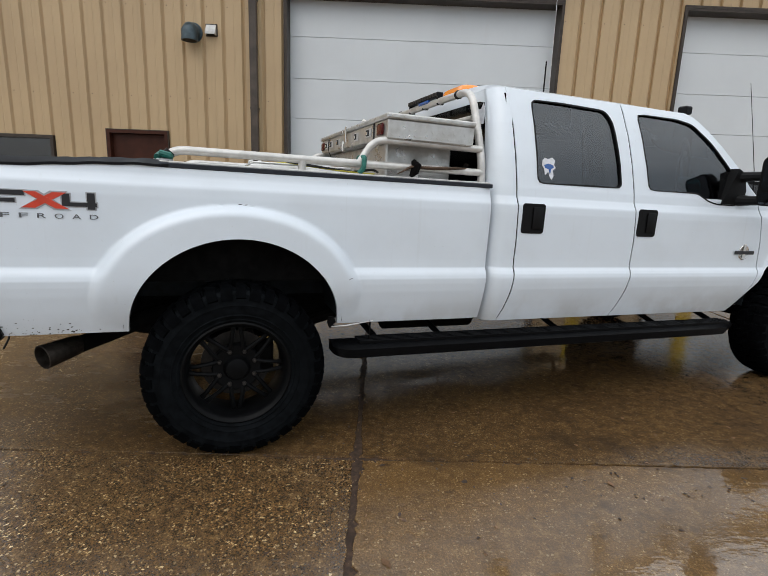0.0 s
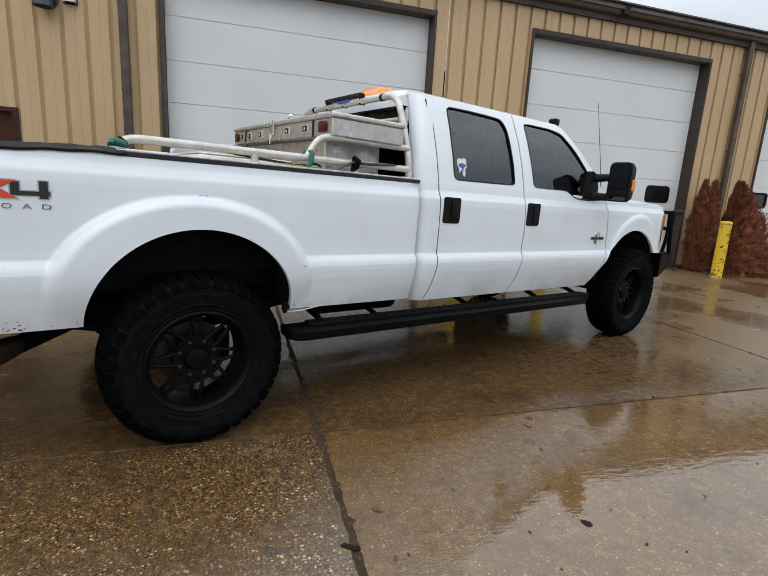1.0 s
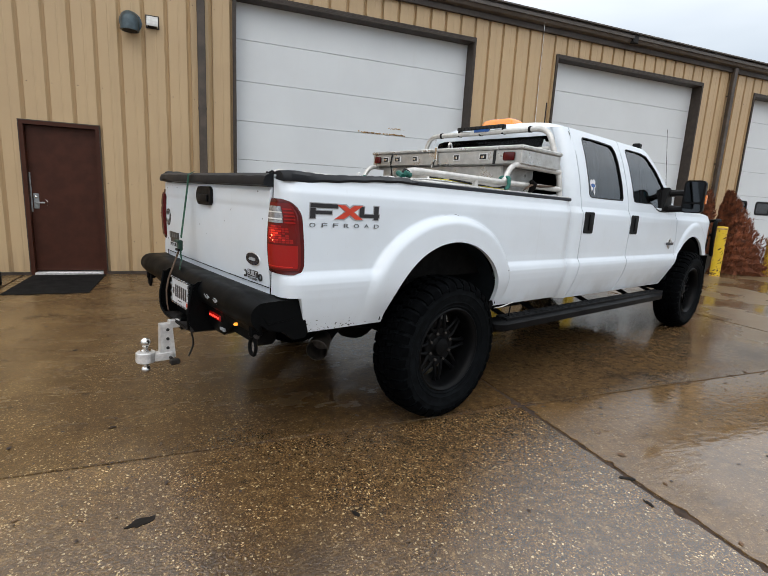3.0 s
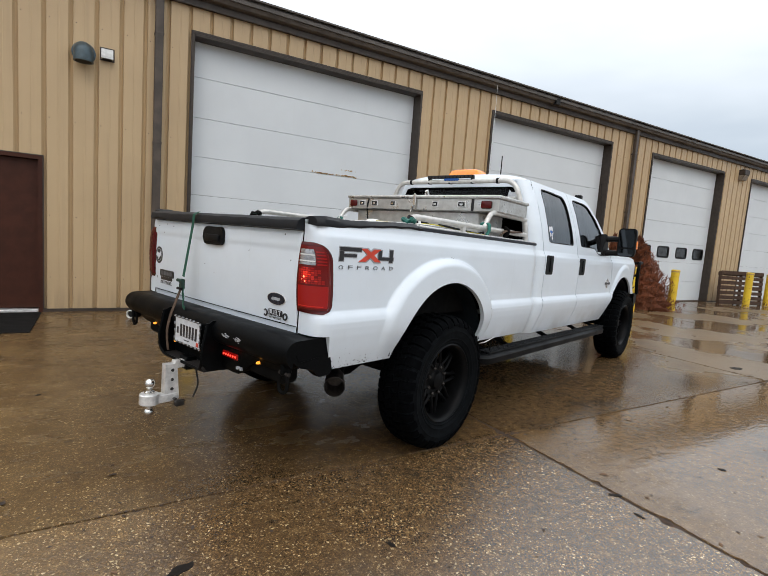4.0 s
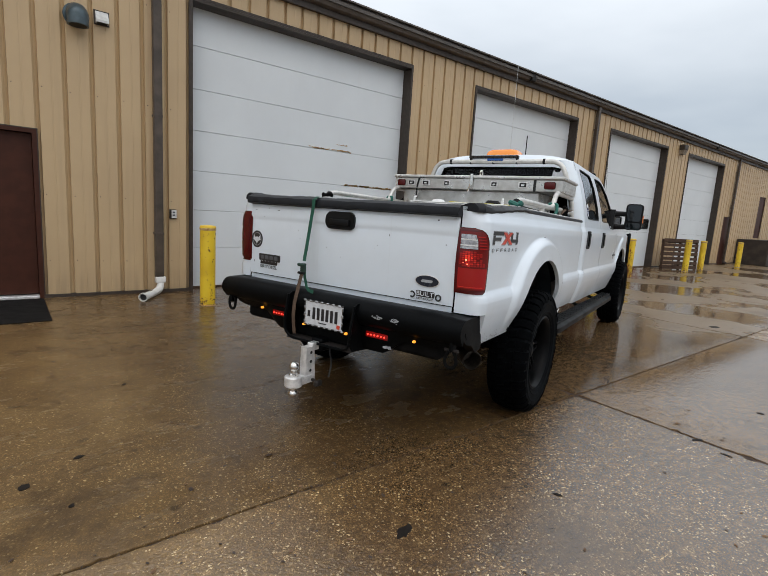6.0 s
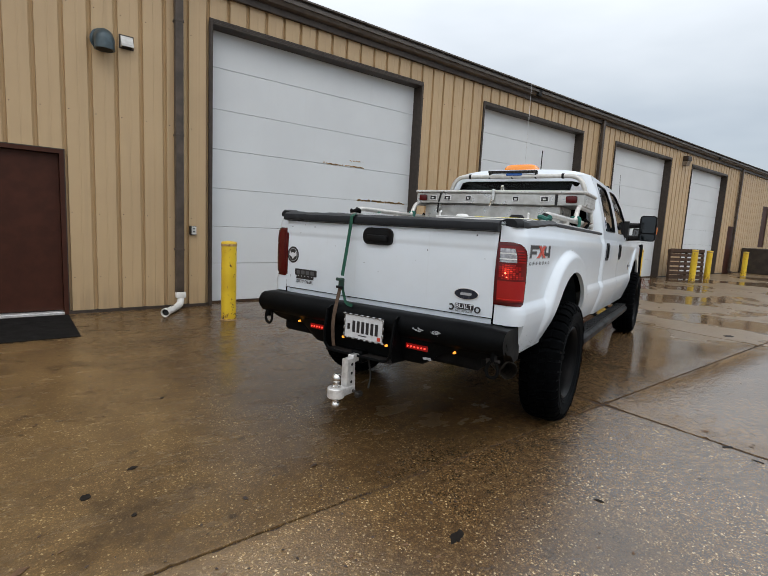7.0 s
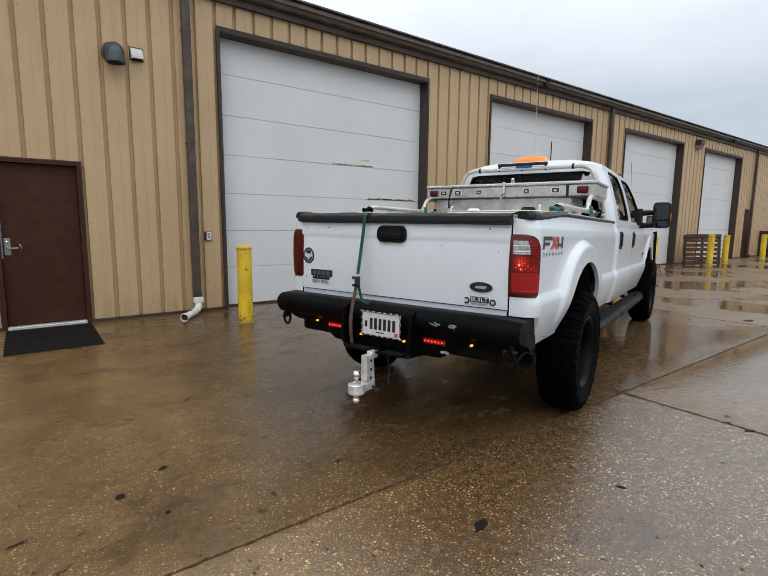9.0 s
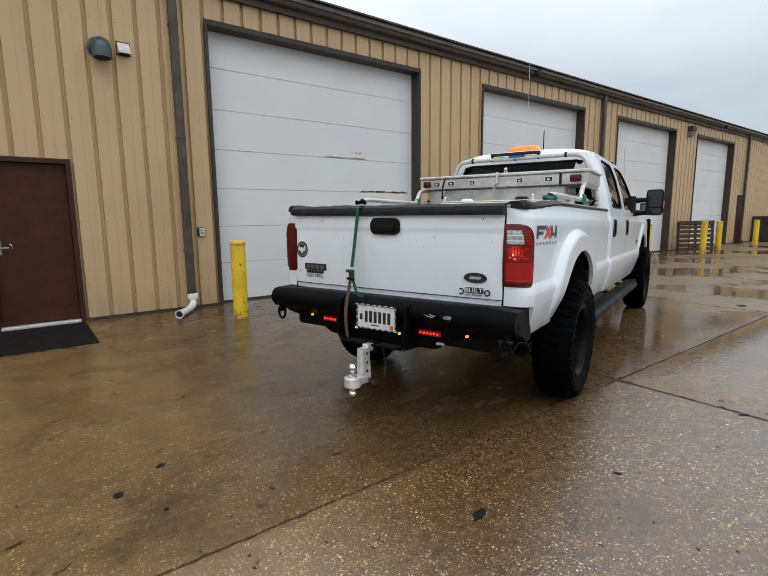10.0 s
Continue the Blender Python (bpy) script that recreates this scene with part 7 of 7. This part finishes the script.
# seats and dash behind the glass
for x, ys in ((2.35, (-0.42, 0.42)), (3.25, (-0.42, 0.42))):
    for y in ys:
        seat = new("seat")
        seat.parent = truck
        tagged(seat, "dark grey cloth seat")
        part("cushion", boxed(x - 0.55, x, y - 0.27, y + 0.27, 1.0, 1.22, 0.05, 2), SEAT, seat)
        bm = boxed(-0.07, 0.07, y - 0.26, y + 0.26, 0, 0.62, 0.05, 2)
        bmesh.ops.transform(bm, matrix=pose(x - 0.58, 0, 1.16, 0, -10, 0), verts=bm.verts)
        part("backrest", bm, SEAT, seat)
        part("headrest", boxed(x - 0.76, x - 0.65, y - 0.14, y + 0.14, 1.78, 1.95, 0.04, 2), SEAT, seat)
part("dashboard", boxed(3.50, 3.95, -0.80, 0.80, 1.20, 1.50, 0.06, 2), BLACK_PLASTIC, truck)
part("steering_wheel", tubed([(3.42 + 0.05 * math.sin(a), 0.42 + 0.19 * math.cos(a), 1.45 + 0.18 * math.sin(a)) for a in np.linspace(0, 6.283, 25)], 0.016, 6), BLACK_PLASTIC, truck)
part("centre_console", boxed(2.7, 3.5, -0.13, 0.13, 0.9, 1.28, 0.04), BLACK_PLASTIC, truck)
part("door_cloth", boxed(3.12, 3.34, -0.60, -0.46, 1.50, 1.60, 0.03), TEAL_THING, truck, "teal cloth on the dash")


# ---- things in and on the truck: their poses follow the truck's ----
def aboard(name, label, category):
    return empty(name, TRUCK, label, category)


tb = aboard("toolbox", "battered aluminium tread-plate toolbox across the bed", "toolbox")
part("body", boxed(0.90, 1.34, -0.66, 0.80, 0.951, 1.735, 0.01), TREAD_PLATE, tb)
TB = (0.828, 1.375, -0.875, 0.875)
part("upper_box", boxed(TB[0], TB[1], TB[2], TB[3], 1.736, 1.843, 0.006), TREAD_PLATE, tb)
part("lid", boxed(TB[0] - 0.012, TB[1] + 0.006, TB[2] - 0.012, TB[3] + 0.012, 1.844, 1.874, 0.008), TREAD_PLATE, tb, "tread-plate lid with folded edge")


def treads(m, w, h, seed):
    """Raised lozenges of tread plate over a w by h field."""
    bm = bmesh.new()
    k = 0
    n_u, n_v = int(w / 0.034), int(h / 0.028)
    for i in range(n_u):
        for j in range(n_v):
            a = 45 if (i + j) % 2 else -45
            u, v = -w / 2 + (i + 0.5) * w / n_u, -h / 2 + (j + 0.5) * h / n_v
            pts = [(-0.014, 0, 0), (0, -0.0042, 0), (0.014, 0, 0), (0, 0.0042, 0)]
            top = (0, 0, 0.0024)
            mm = m @ pose(u, v, 0, 0, 0, a)
            vs = [bm.verts.new(mm @ Vector(p)) for p in pts]
            t = bm.verts.new(mm @ Vector(top))
            for q in range(4):
                bm.faces.new((vs[q], vs[(q + 1) % 4], t))
    return bm


stuffs = [
    ("tread_pattern", treads(pose(1.10, TB[2] - 0.0005, 1.790, 90, 0, 0), 0.53, 0.095, 1)),
    ("tread_pattern", treads(pose(1.12, -0.6605, 1.63, 90, 0, 0), 0.43, 0.19, 2)),
    ("tread_pattern", treads(pose(1.10, 0.0, 1.8742, 0, 0, 0), 0.54, 1.74, 3)),
    ("tread_pattern", treads(pose(0.8155, 0, 1.859, 90, 0, -90), 1.74, 0.028, 4)),
    ("tread_pattern", treads(pose(1.10, TB[2] - 0.0125, 1.859, 90, 0, 0), 0.54, 0.028, 5)),
]
for name, bm in stuffs:
    tagged(put(name, bm, TREAD_PLATE, tb, smooth=0), kind="stuff")
XF = TB[0]
for y, w in ((-0.765, 0.10), (0.79, 0.09)):
    part("reflector", boxed(XF - 0.016, XF - 0.001, y - w / 2, y + w / 2, 1.760, 1.824, 0.012, 2), RED_DARK, tb, "dark red oblong reflector")
for y in (0.67, 0.50, 0.26, -0.24, -0.52):
    bm = bmesh.new()
    wide = 0.045 if abs(y) > 0.4 else 0.036
    box(bm, XF - 0.008, XF, y - wide, y + wide, 1.766, 1.820, 0.004)
    latch = part("latch_plate", bm, ALUMINIUM, tb)
    part("latch_recess", boxed(XF - 0.0105, XF - 0.0085, y - wide * 0.7, y + wide * 0.7, 1.775, 1.812), SHADE_LINE, latch, "dark latch recess", 0)
    part("latch_tab", boxed(XF - 0.018, XF - 0.011, y - wide * 0.35, y + wide * 0.35, 1.781, 1.80, 0.003), CHROME, latch)
part("hasp", boxed(XF - 0.022, XF - 0.012, -0.025, 0.005, 1.77, 1.885, 0.004), CHROME, tb, "steel hasp over the lid")
part("padlock", tubed([(XF - 0.03, -0.01, 1.78), (XF - 0.035, -0.0, 1.745), (XF - 0.03, 0.012, 1.715)], 0.011, 8), CHROME, tb)
part("hook", tubed([(XF + 0.10, -0.05, 1.874), (XF + 0.09, -0.05, 1.925), (XF + 0.11, -0.06, 1.935), (XF + 0.12, -0.065, 1.89)], 0.008, 6, 0.02), CHROME, tb, "bent steel hook on the lid")
part("strap", boxed(XF - 0.004, XF - 0.001, -0.64, -0.615, 1.736, 1.84), SHADE_LINE, tb, "black strap down the front", 0)
part("strap", tubed([(XF - 0.004, 0.58, 1.84), (XF - 0.006, 0.60, 1.76), (0.89, 0.64, 1.64)], 0.010, 6, 0.03, True, 0.4), SHADE_LINE, tb, "black strap down the front")
# white tank with filler caps in the bed
tank = aboard("bed_tank", "white plastic tank with filler caps in the bed", "tank")
part("shell", boxed(0.10, 0.75, -0.62, 0.28, 0.951, 1.562, 0.03, 2), WHITE_PLASTIC, tank)
part("lid_strip", boxed(0.12, 0.70, -0.60, 0.26, 1.563, 1.572, 0.004), WHITE_PLASTIC, tank)
part("cap", lathed([(0.06, 1.572), (0.062, 1.588), (0.045, 1.604), (0.004, 1.608)], 20, "Z", True, pose(0.40, 0.12, 0)), WHITE_PLASTIC, tank)
part("cap", lathed([(0.065, 1.572), (0.067, 1.594), (0.05, 1.614), (0.004, 1.616)], 20, "Z", True, pose(0.42, -0.40, 0)), BLACK_PLASTIC, tank, "black filler cap")
part("bracket", tubed([(0.16, 0.24, 1.55), (0.16, 0.24, 1.605), (0.18, 0.235, 1.61)], 0.010, 6), WHITE_PLASTIC, tank)
part("bracket", tubed([(0.16, -0.58, 1.55), (0.16, -0.58, 1.61), (0.18, -0.575, 1.615)], 0.010, 6), WHITE_PLASTIC, tank)
cord = aboard("cord", "tangled yellow and black cord on the bed rail", "cord")
part("yellow_strand", tubed([(0.22, -0.08, 1.580), (0.34, -0.2, 1.578), (0.24, -0.36, 1.578), (0.36, -0.52, 1.580), (0.30, -0.62, 1.576), (0.45, -0.74, 1.555), (0.62, -0.80, 1.54), (0.78, -0.82, 1.538)], 0.0042, 6, 0.08), YELLOW_CORD, cord)
part("black_strand", tubed([(0.30, -0.66, 1.58), (0.50, -0.76, 1.555), (0.66, -0.80, 1.540), (0.78, -0.79, 1.565), (0.82, -0.76, 1.55)], 0.007, 6, 0.05), SHADE_LINE, cord, "black cord")

# tie-down strap over the tailgate
strap = aboard("tie_down_strap", "green ratchet strap with a worn brown end over the tailgate", "strap")


def ribbon(points, width, thick=0.003):
    """A flat strap along points in the gate's plane; width runs across."""
    bm = bmesh.new()
    rows = []
    for x, y, z, ang in points:
        c, s_ = math.cos(radians(ang)) * width / 2, math.sin(radians(ang)) * width / 2
        rows.append([(x, y - c, z - s_), (x, y + c, z + s_), (x - thick, y + c, z + s_), (x - thick, y - c, z - s_), (x, y - c, z - s_)])
    grid(bm, rows)
    return bm


part("green_webbing", ribbon([(-1.02, 0.17, 1.512, 0), (-1.10, 0.19, 1.506, 0), (-1.19, 0.197, 1.50, 0), (-1.228, 0.199, 1.478, 2), (-1.230, 0.201, 1.43, 2), (-1.232, 0.203, 1.40, 3), (-1.252, 0.212, 1.22, 4), (-1.268, 0.222, 1.07, 5)], 0.026), GREEN_WEB, strap)
buckle = part("ratchet", boxed(-1.290, -1.264, 0.200, 0.240, 0.985, 1.055, 0.006), DARK_GREEN, strap, "dark green cam buckle")
part("ratchet_bar", lathed([(0.011, -0.030), (0.011, 0.030)], 10, "Y", True, pose(-1.292, 0.221, 1.045)), DARK_GREEN, buckle)
part("ratchet_bar", lathed([(0.009, -0.026), (0.009, 0.026)], 10, "Y", True, pose(-1.292, 0.222, 0.992)), BLACK_PLASTIC, buckle)
part("brown_webbing", ribbon([(-1.276, 0.226, 1.00, 2), (-1.300, 0.221, 0.94, 2), (-1.328, 0.215, 0.87, 2), (-1.354, 0.208, 0.805, 2), (-1.370, 0.200, 0.73, 2), (-1.370, 0.194, 0.66, 2), (-1.362, 0.190, 0.60, 2)], 0.028), BROWN_WEB, strap, "worn brown webbing")
part("green_tail", ribbon([(-1.274, 0.210, 1.00, -6), (-1.278, 0.200, 0.965, -16), (-1.278, 0.186, 0.925, -30), (-1.290, 0.168, 0.902, -50), (-1.306, 0.135, 0.889, -70), (-1.318, 0.085, 0.884, -80)], 0.022), GREEN_WEB, strap)
part("bed_run", ribbon([(-0.98, 0.165, 1.515, 0), (-0.6, 0.40, 1.54, 0), (0.0, 0.80, 1.58, 0)], 0.030), GREEN_WEB, strap)

# hitch ball mount
hm = aboard("hitch_ball_mount", "aluminium drop hitch with two chrome balls", "hitch")
bm = bmesh.new()
prism(bm, [(-1.475, 0.565), (-1.405, 0.565), (-1.385, 0.36), (-1.385, 0.345), (-1.45, 0.335), (-1.475, 0.36)], -0.024, 0.024)
part("shank", bm, ALUMINIUM, hm)
part("insert", boxed(-1.42, -1.30, -0.024, 0.024, 0.535, 0.583, 0.004), ALUMINIUM, hm)
for z in (0.528, 0.47, 0.412):
    part("hole", lathed([(0.010, -0.026), (0.010, 0.026)], 12, "Y", True, pose(-1.432, 0, z)), SHADE_LINE, hm, "dark pin hole")
bm = lathed([(0.05, 0.335), (0.055, 0.34), (0.055, 0.395), (0.05, 0.40)], 24, "Z", True, pose(-1.555, 0, 0))
box(bm, -1.545, -1.40, -0.032, 0.032, 0.335, 0.385, 0.004)
part("tongue", bm, ALUMINIUM, hm)
part("ball", lathed([(0.022, 0.395), (0.03, 0.40), (0.03, 0.41), (0.016, 0.418), (0.016, 0.432), (0.022, 0.438), (0.029, 0.452), (0.030, 0.462), (0.026, 0.476), (0.015, 0.486), (0.002, 0.489)], 24, "Z", True, pose(-1.555, 0, 0)), CHROME, hm, "chrome tow ball")
part("ball", lathed([(0.022, 0.336), (0.03, 0.332), (0.016, 0.324), (0.016, 0.312), (0.022, 0.306), (0.027, 0.294), (0.028, 0.286), (0.024, 0.274), (0.014, 0.266), (0.002, 0.264)], 24, "Z", True, pose(-1.555, 0, 0)), CHROME, hm, "chrome tow ball")
part("pin", tubed([(-1.42, -0.055, 0.352), (-1.42, 0.055, 0.352)], 0.010, 8), STEEL_DARK, hm)
part("pin_handle", boxed(-1.435, -1.375, -0.085, -0.052, 0.315, 0.352, 0.008), STEEL_DARK, hm, "dark pin lock")
part("cable", tubed([(-1.28, -0.05, 0.60), (-1.31, -0.07, 0.52), (-1.29, -0.08, 0.44), (-1.33, -0.09, 0.36)], 0.006, 6, 0.04), SHADE_LINE, hm, "hanging black wire")


# ---- dead evergreens by the downspout ----
def dead_evergreen(x, y, height, reach, lean, seed, count):
    rnd = random.Random(seed)
    top = empty("dead_evergreen", pose(x, y, 0), "dead rust-brown evergreen shrub against the siding", "shrub", "dead shrubs")
    trunk = tubed([(0, 0, 0), (lean * 0.2, 0, height * 0.4), (lean * 0.1, 0.02, height * 0.9)], [0.05, 0.035, 0.008], 7)
    part("trunk", trunk, TWIG, top, "grey-brown bare trunk")
    bm = bmesh.new()
    for _ in range(46):
        z = rnd.uniform(0.05, height * 0.85)
        a = rnd.uniform(0, 6.283)
        r = reach(a, z / height) * 0.85
        tube(bm, [(lean * 0.15 * z / height, 0, z), (r * 0.6 * math.cos(a), 0.6 * r * math.sin(a), z + 0.10), (r * 0.95 * math.cos(a), r * 0.95 * math.sin(a), z + 0.14)], [0.010, 0.006, 0.002], 4, cap=False)
    part("limbs", bm, TWIG, top)
    # matted dead twigs inside
    bm = bmesh.new()
    rows = []
    for k in range(19):
        t = k / 18
        rows.append([(f * reach(a, t) * math.cos(a), min(0.36, f * reach(a, t) * math.sin(a)), t * height * 0.86) for a in np.linspace(0, 6.283, 41) for f in (0.74 + 0.16 * math.sin(9 * a + 5 * k) * math.sin(2.3 * k + 3 * a),)])
    grid(bm, rows)
    tagged(put("twig_core", bm, DEAD_LEAF, top, smooth=0), "matted dark brown inner twigs", kind="stuff")
    verts, faces = [], []
    for _ in range(count):
        t = rnd.random() ** 0.9
        a = rnd.uniform(0, 6.283)
        r = reach(a, t) * (0.25 + 0.78 * rnd.random() ** 0.6)
        r *= 1 + 0.10 * math.sin(a * 5 + t * 17 + seed) + 0.07 * math.sin(t * 40 + a * 3)
        p = Vector((r * math.cos(a), min(r * math.sin(a), 0.40), t * height * (0.90 + 0.10 * math.sin(3 * a + seed))))
        d = Vector((0.35 * math.cos(a) + rnd.gauss(0, 0.25), 0.35 * math.sin(a) + rnd.gauss(0, 0.25), rnd.uniform(0.4, 1.0))).normalized()
        side = d.cross(Vector((rnd.gauss(0, 1), rnd.gauss(0, 1), rnd.gauss(0, 1)))).normalized()
        ln, w = rnd.uniform(0.05, 0.14), rnd.uniform(0.005, 0.013)
        n = len(verts)
        verts += [tuple(p - d * ln * 0.4), tuple(p + side * w), tuple(p + d * ln * 0.6), tuple(p - side * w)]
        faces.append((n, n + 1, n + 2, n + 3))
    me = bpy.data.meshes.new("crown")
    me.from_pydata(verts, [], faces)
    me.materials.append(DEAD_LEAF)
    crown = new("crown", me)
    crown.parent = top
    tagged(crown, "dense dry brown foliage", kind="stuff")
    return top


def column(a, t):
    spikes = 0.5 + 0.5 * math.sin(3 * a + 1.0)
    return (0.27 + 0.03 * math.cos(a)) * (0.72 + 0.28 * min(1.0, t / 0.35)) * (1 - (0.40 + 0.55 * spikes) * t ** 6)


def slumped(a, t):
    """Leans out from the wall, away from the left-hand shrub."""
    fallen = max(0.0, math.cos(a + 0.85))
    return 0.25 * (1 - 0.85 * t ** 2.5) + 1.02 * fallen ** 1.3 * max(0.0, 1 - t) ** 0.85


dead_evergreen(9.06, 7.84, 1.96, column, 0.1, 5, 13000)
dead_evergreen(9.82, 7.74, 1.96, slumped, 0.2, 6, 20000)

# ---- litter and oil on the slabs ----
def blot(x, y, rx, ry, turn, seed):
    rnd = random.Random(seed)
    n = 16
    wob = [rnd.uniform(0.7, 1.1) for _ in range(n)]
    pts = [(rx * wob[k] * math.cos(6.283 * k / n), ry * wob[k] * math.sin(6.283 * k / n)) for k in range(n)]
    ob = put("oil_spot", prismed(pts, 0.0, 0.0025, "XY"), OIL, smooth=0)
    ob.matrix_world = pose(x, y, 0.0005, 0, 0, turn)
    tagged(ob, "small black spot of oil and debris on the wet concrete", "oil spot", "oil spots")


# the largest, at x 4.72, stands for a flat black scrap
for k, (x, y, rx, ry) in enumerate(((-2.51, 1.92, 0.065, 0.028), (-3.88, 3.21, 0.035, 0.025), (-3.71, 2.92, 0.018, 0.014), (-1.61, 1.69, 0.03, 0.012), (-0.12, 1.52, 0.05, 0.016), (4.72, 2.93, 0.12, 0.07), (-3.63, 3.40, 0.03, 0.018), (-3.22, 4.45, 0.025, 0.015), (-0.20, 1.32, 0.035, 0.012), (0.95, 1.42, 0.03, 0.02))):
    blot(x, y, rx, ry, 20 + 31 * k, 40 + k)

rnd = random.Random(77)
bm = bmesh.new()
for _ in range(330):
    x, y = rnd.uniform(-5.0, 3.5), rnd.uniform(0.7, 7.6)
    s, a = rnd.uniform(0.006, 0.022), rnd.uniform(0, 6.283)
    if rnd.random() < 0.05:
        s *= 2.0
    pts = [(-1, 0, 0.1), (-0.2, -0.45, 0.25), (1.0, 0.0, 0.15), (0.1, 0.5, 0.3)]
    vs = [bm.verts.new((x + s * (p[0] * math.cos(a) - p[1] * math.sin(a)), y + s * (p[0] * math.sin(a) + p[1] * math.cos(a)), 0.001 + s * p[2] * rnd.uniform(0.2, 0.9))) for p in pts]
    bm.faces.new(vs)
tagged(put("leaf_litter", bm, LITTER, smooth=0), "scattered small dead leaves on wet concrete", "leaf litter", kind="stuff")
bm = bmesh.new()
for _ in range(900):
    x, y = rnd.uniform(-5.0, 5.0), rnd.choice((rnd.uniform(0.6, 8.0), rnd.gauss(2.46, 0.25)))
    s, a = rnd.uniform(0.004, 0.013) * (2.0 if rnd.random() < 0.05 else 1.0), rnd.uniform(0, 6.283)
    pts = [(-1, 0.1), (-0.3, -0.6), (0.6, -0.4), (1.0, 0.2), (0.2, 0.6)]
    bm.faces.new([bm.verts.new((x + s * (p * math.cos(a) - q * math.sin(a)) * rnd.uniform(0.7, 1.1), y + s * (p * math.sin(a) + q * math.cos(a)), 0.001 + s * rnd.uniform(0.05, 0.35))) for p, q in pts])
tagged(put("wet_leaf_bits", bm, LITTER_DARK, smooth=0), "scattered dark sodden leaf bits on concrete", "leaf litter", kind="stuff")
leaf = bmesh.new()
grid(leaf, [[(-4.37 + 0.10 * u / 4, 3.05 + w * (0.02 * math.sin(math.pi * u / 4)) + 0.02 * u / 4, 0.006 + 0.008 * abs(w) * math.sin(math.pi * u / 4)) for u in range(5)] for w in (-1, 0, 1)])
tagged(put("fallen_leaf", leaf, LITTER, smooth=0), "curled dry brown leaf on wet concrete", "leaf")

# crumbs of concrete and dirt lying in the joints
rnd = random.Random(91)
grit_bm = bmesh.new()
for k in range(620):
    if k % 5 < 2:
        x, y = -0.10 + rnd.gauss(0, 0.008), rnd.uniform(0.3, 7.5)
    else:
        x, y = rnd.uniform(-6.0, 6.0), 2.46 + rnd.gauss(0, 0.007)
    r = rnd.uniform(0.003, 0.009) * (1.6 if rnd.random() < 0.06 else 1.0)
    a = rnd.uniform(0, 6.283)
    ring = [grit_bm.verts.new((x + r * math.cos(a + q * 1.257) * rnd.uniform(0.6, 1.2), y + r * math.sin(a + q * 1.257) * rnd.uniform(0.6, 1.2), -0.012)) for q in range(5)]
    tip = grit_bm.verts.new((x, y, -0.012 + r * rnd.uniform(0.9, 1.5)))
    for q in range(5):
        grit_bm.faces.new((ring[q], ring[(q + 1) % 5], tip))
# silt packed in the joint that runs to the building, with runs into the cracks beside it
silt = bmesh.new()
rows = []
for k in range(520):
    y = -2.0 + 10.5 * k / 519
    rows.append([(-0.10 + off * rnd.uniform(0.9, 1.1), y, -0.0075 + rnd.uniform(-0.003, 0.004) * (abs(off) < 0.02)) for off in (-0.045, -0.012, -0.004, 0.005, 0.012, 0.045)])
grid(silt, rows)
part("joint_silt", silt, SILT, ground, "red-brown silt packed in a slab joint", 60)
tagged(put("joint_grit", grit_bm, GRIT, ground, smooth=0), "brown crumbs lying in the slab joints", kind="stuff")

# ---- ground slabs, last ----
SLAB_X = [-0.10 + 4.49 * k for k in range(-5, 10)]
SLAB_Y = [-15.5, -11.0, -6.54, -2.04, 2.46, 8.56]


def slab(x0, x1, y0, y1, seed):
    rnd = random.Random(seed)
    g = 0.006
    n = 150
    pts = []
    def side(a, b, nx, ny):
        for k in range(n):
            t = k / n
            j = rnd.gauss(0, 0.003) + (rnd.random() < 0.12) * rnd.uniform(0.003, 0.016) * (1 + abs(nx))
            j += abs(nx) * (0.004 + 0.004 * math.sin(t * 23 + seed) + 0.003 * math.sin(t * 61 + 2 * seed))
            corner = 0.012 * math.exp(-(min(t, 1 - t) * 26) ** 2)
            pts.append((a[0] + (b[0] - a[0]) * t + nx * (abs(j) + corner), a[1] + (b[1] - a[1]) * t + ny * (abs(j) + corner)))
    gx = 0.010
    side((x0 + gx, y0 + g), (x1 - gx, y0 + g), 0, 1)
    side((x1 - gx, y0 + g), (x1 - gx, y1 - g), -1, 0)
    side((x1 - gx, y1 - g), (x0 + gx, y1 - g), 0, -1)
    side((x0 + gx, y1 - g), (x0 + gx, y0 + g), 1, 0)
    bm = bmesh.new()
    cx, cy = (x0 + x1) / 2, (y0 + y1) / 2
    top = [bm.verts.new((x + 0.0015 * (cx > x) - 0.0015 * (cx < x), y + 0.0015 * (cy > y) - 0.0015 * (cy < y), 0.0)) for x, y in pts]
    low = [bm.verts.new((x, y, -0.005)) for x, y in pts]
    deep = [bm.verts.new((x, y, -0.03)) for x, y in pts]
    bm.faces.new(top)
    for a, b in ((top, low), (low, deep)):
        for k in range(len(pts)):
            j = (k + 1) % len(pts)
            bm.faces.new((a[k], b[k], b[j], a[j]))
    return put("concrete_slab", bm, CONCRETE, ground, smooth=0)


seed = 10
for x0, x1 in zip(SLAB_X, SLAB_X[1:]):
    for y0, y1 in zip(SLAB_Y, SLAB_Y[1:]):
        seed += 1
        slab(x0, x1, y0, y1, seed)
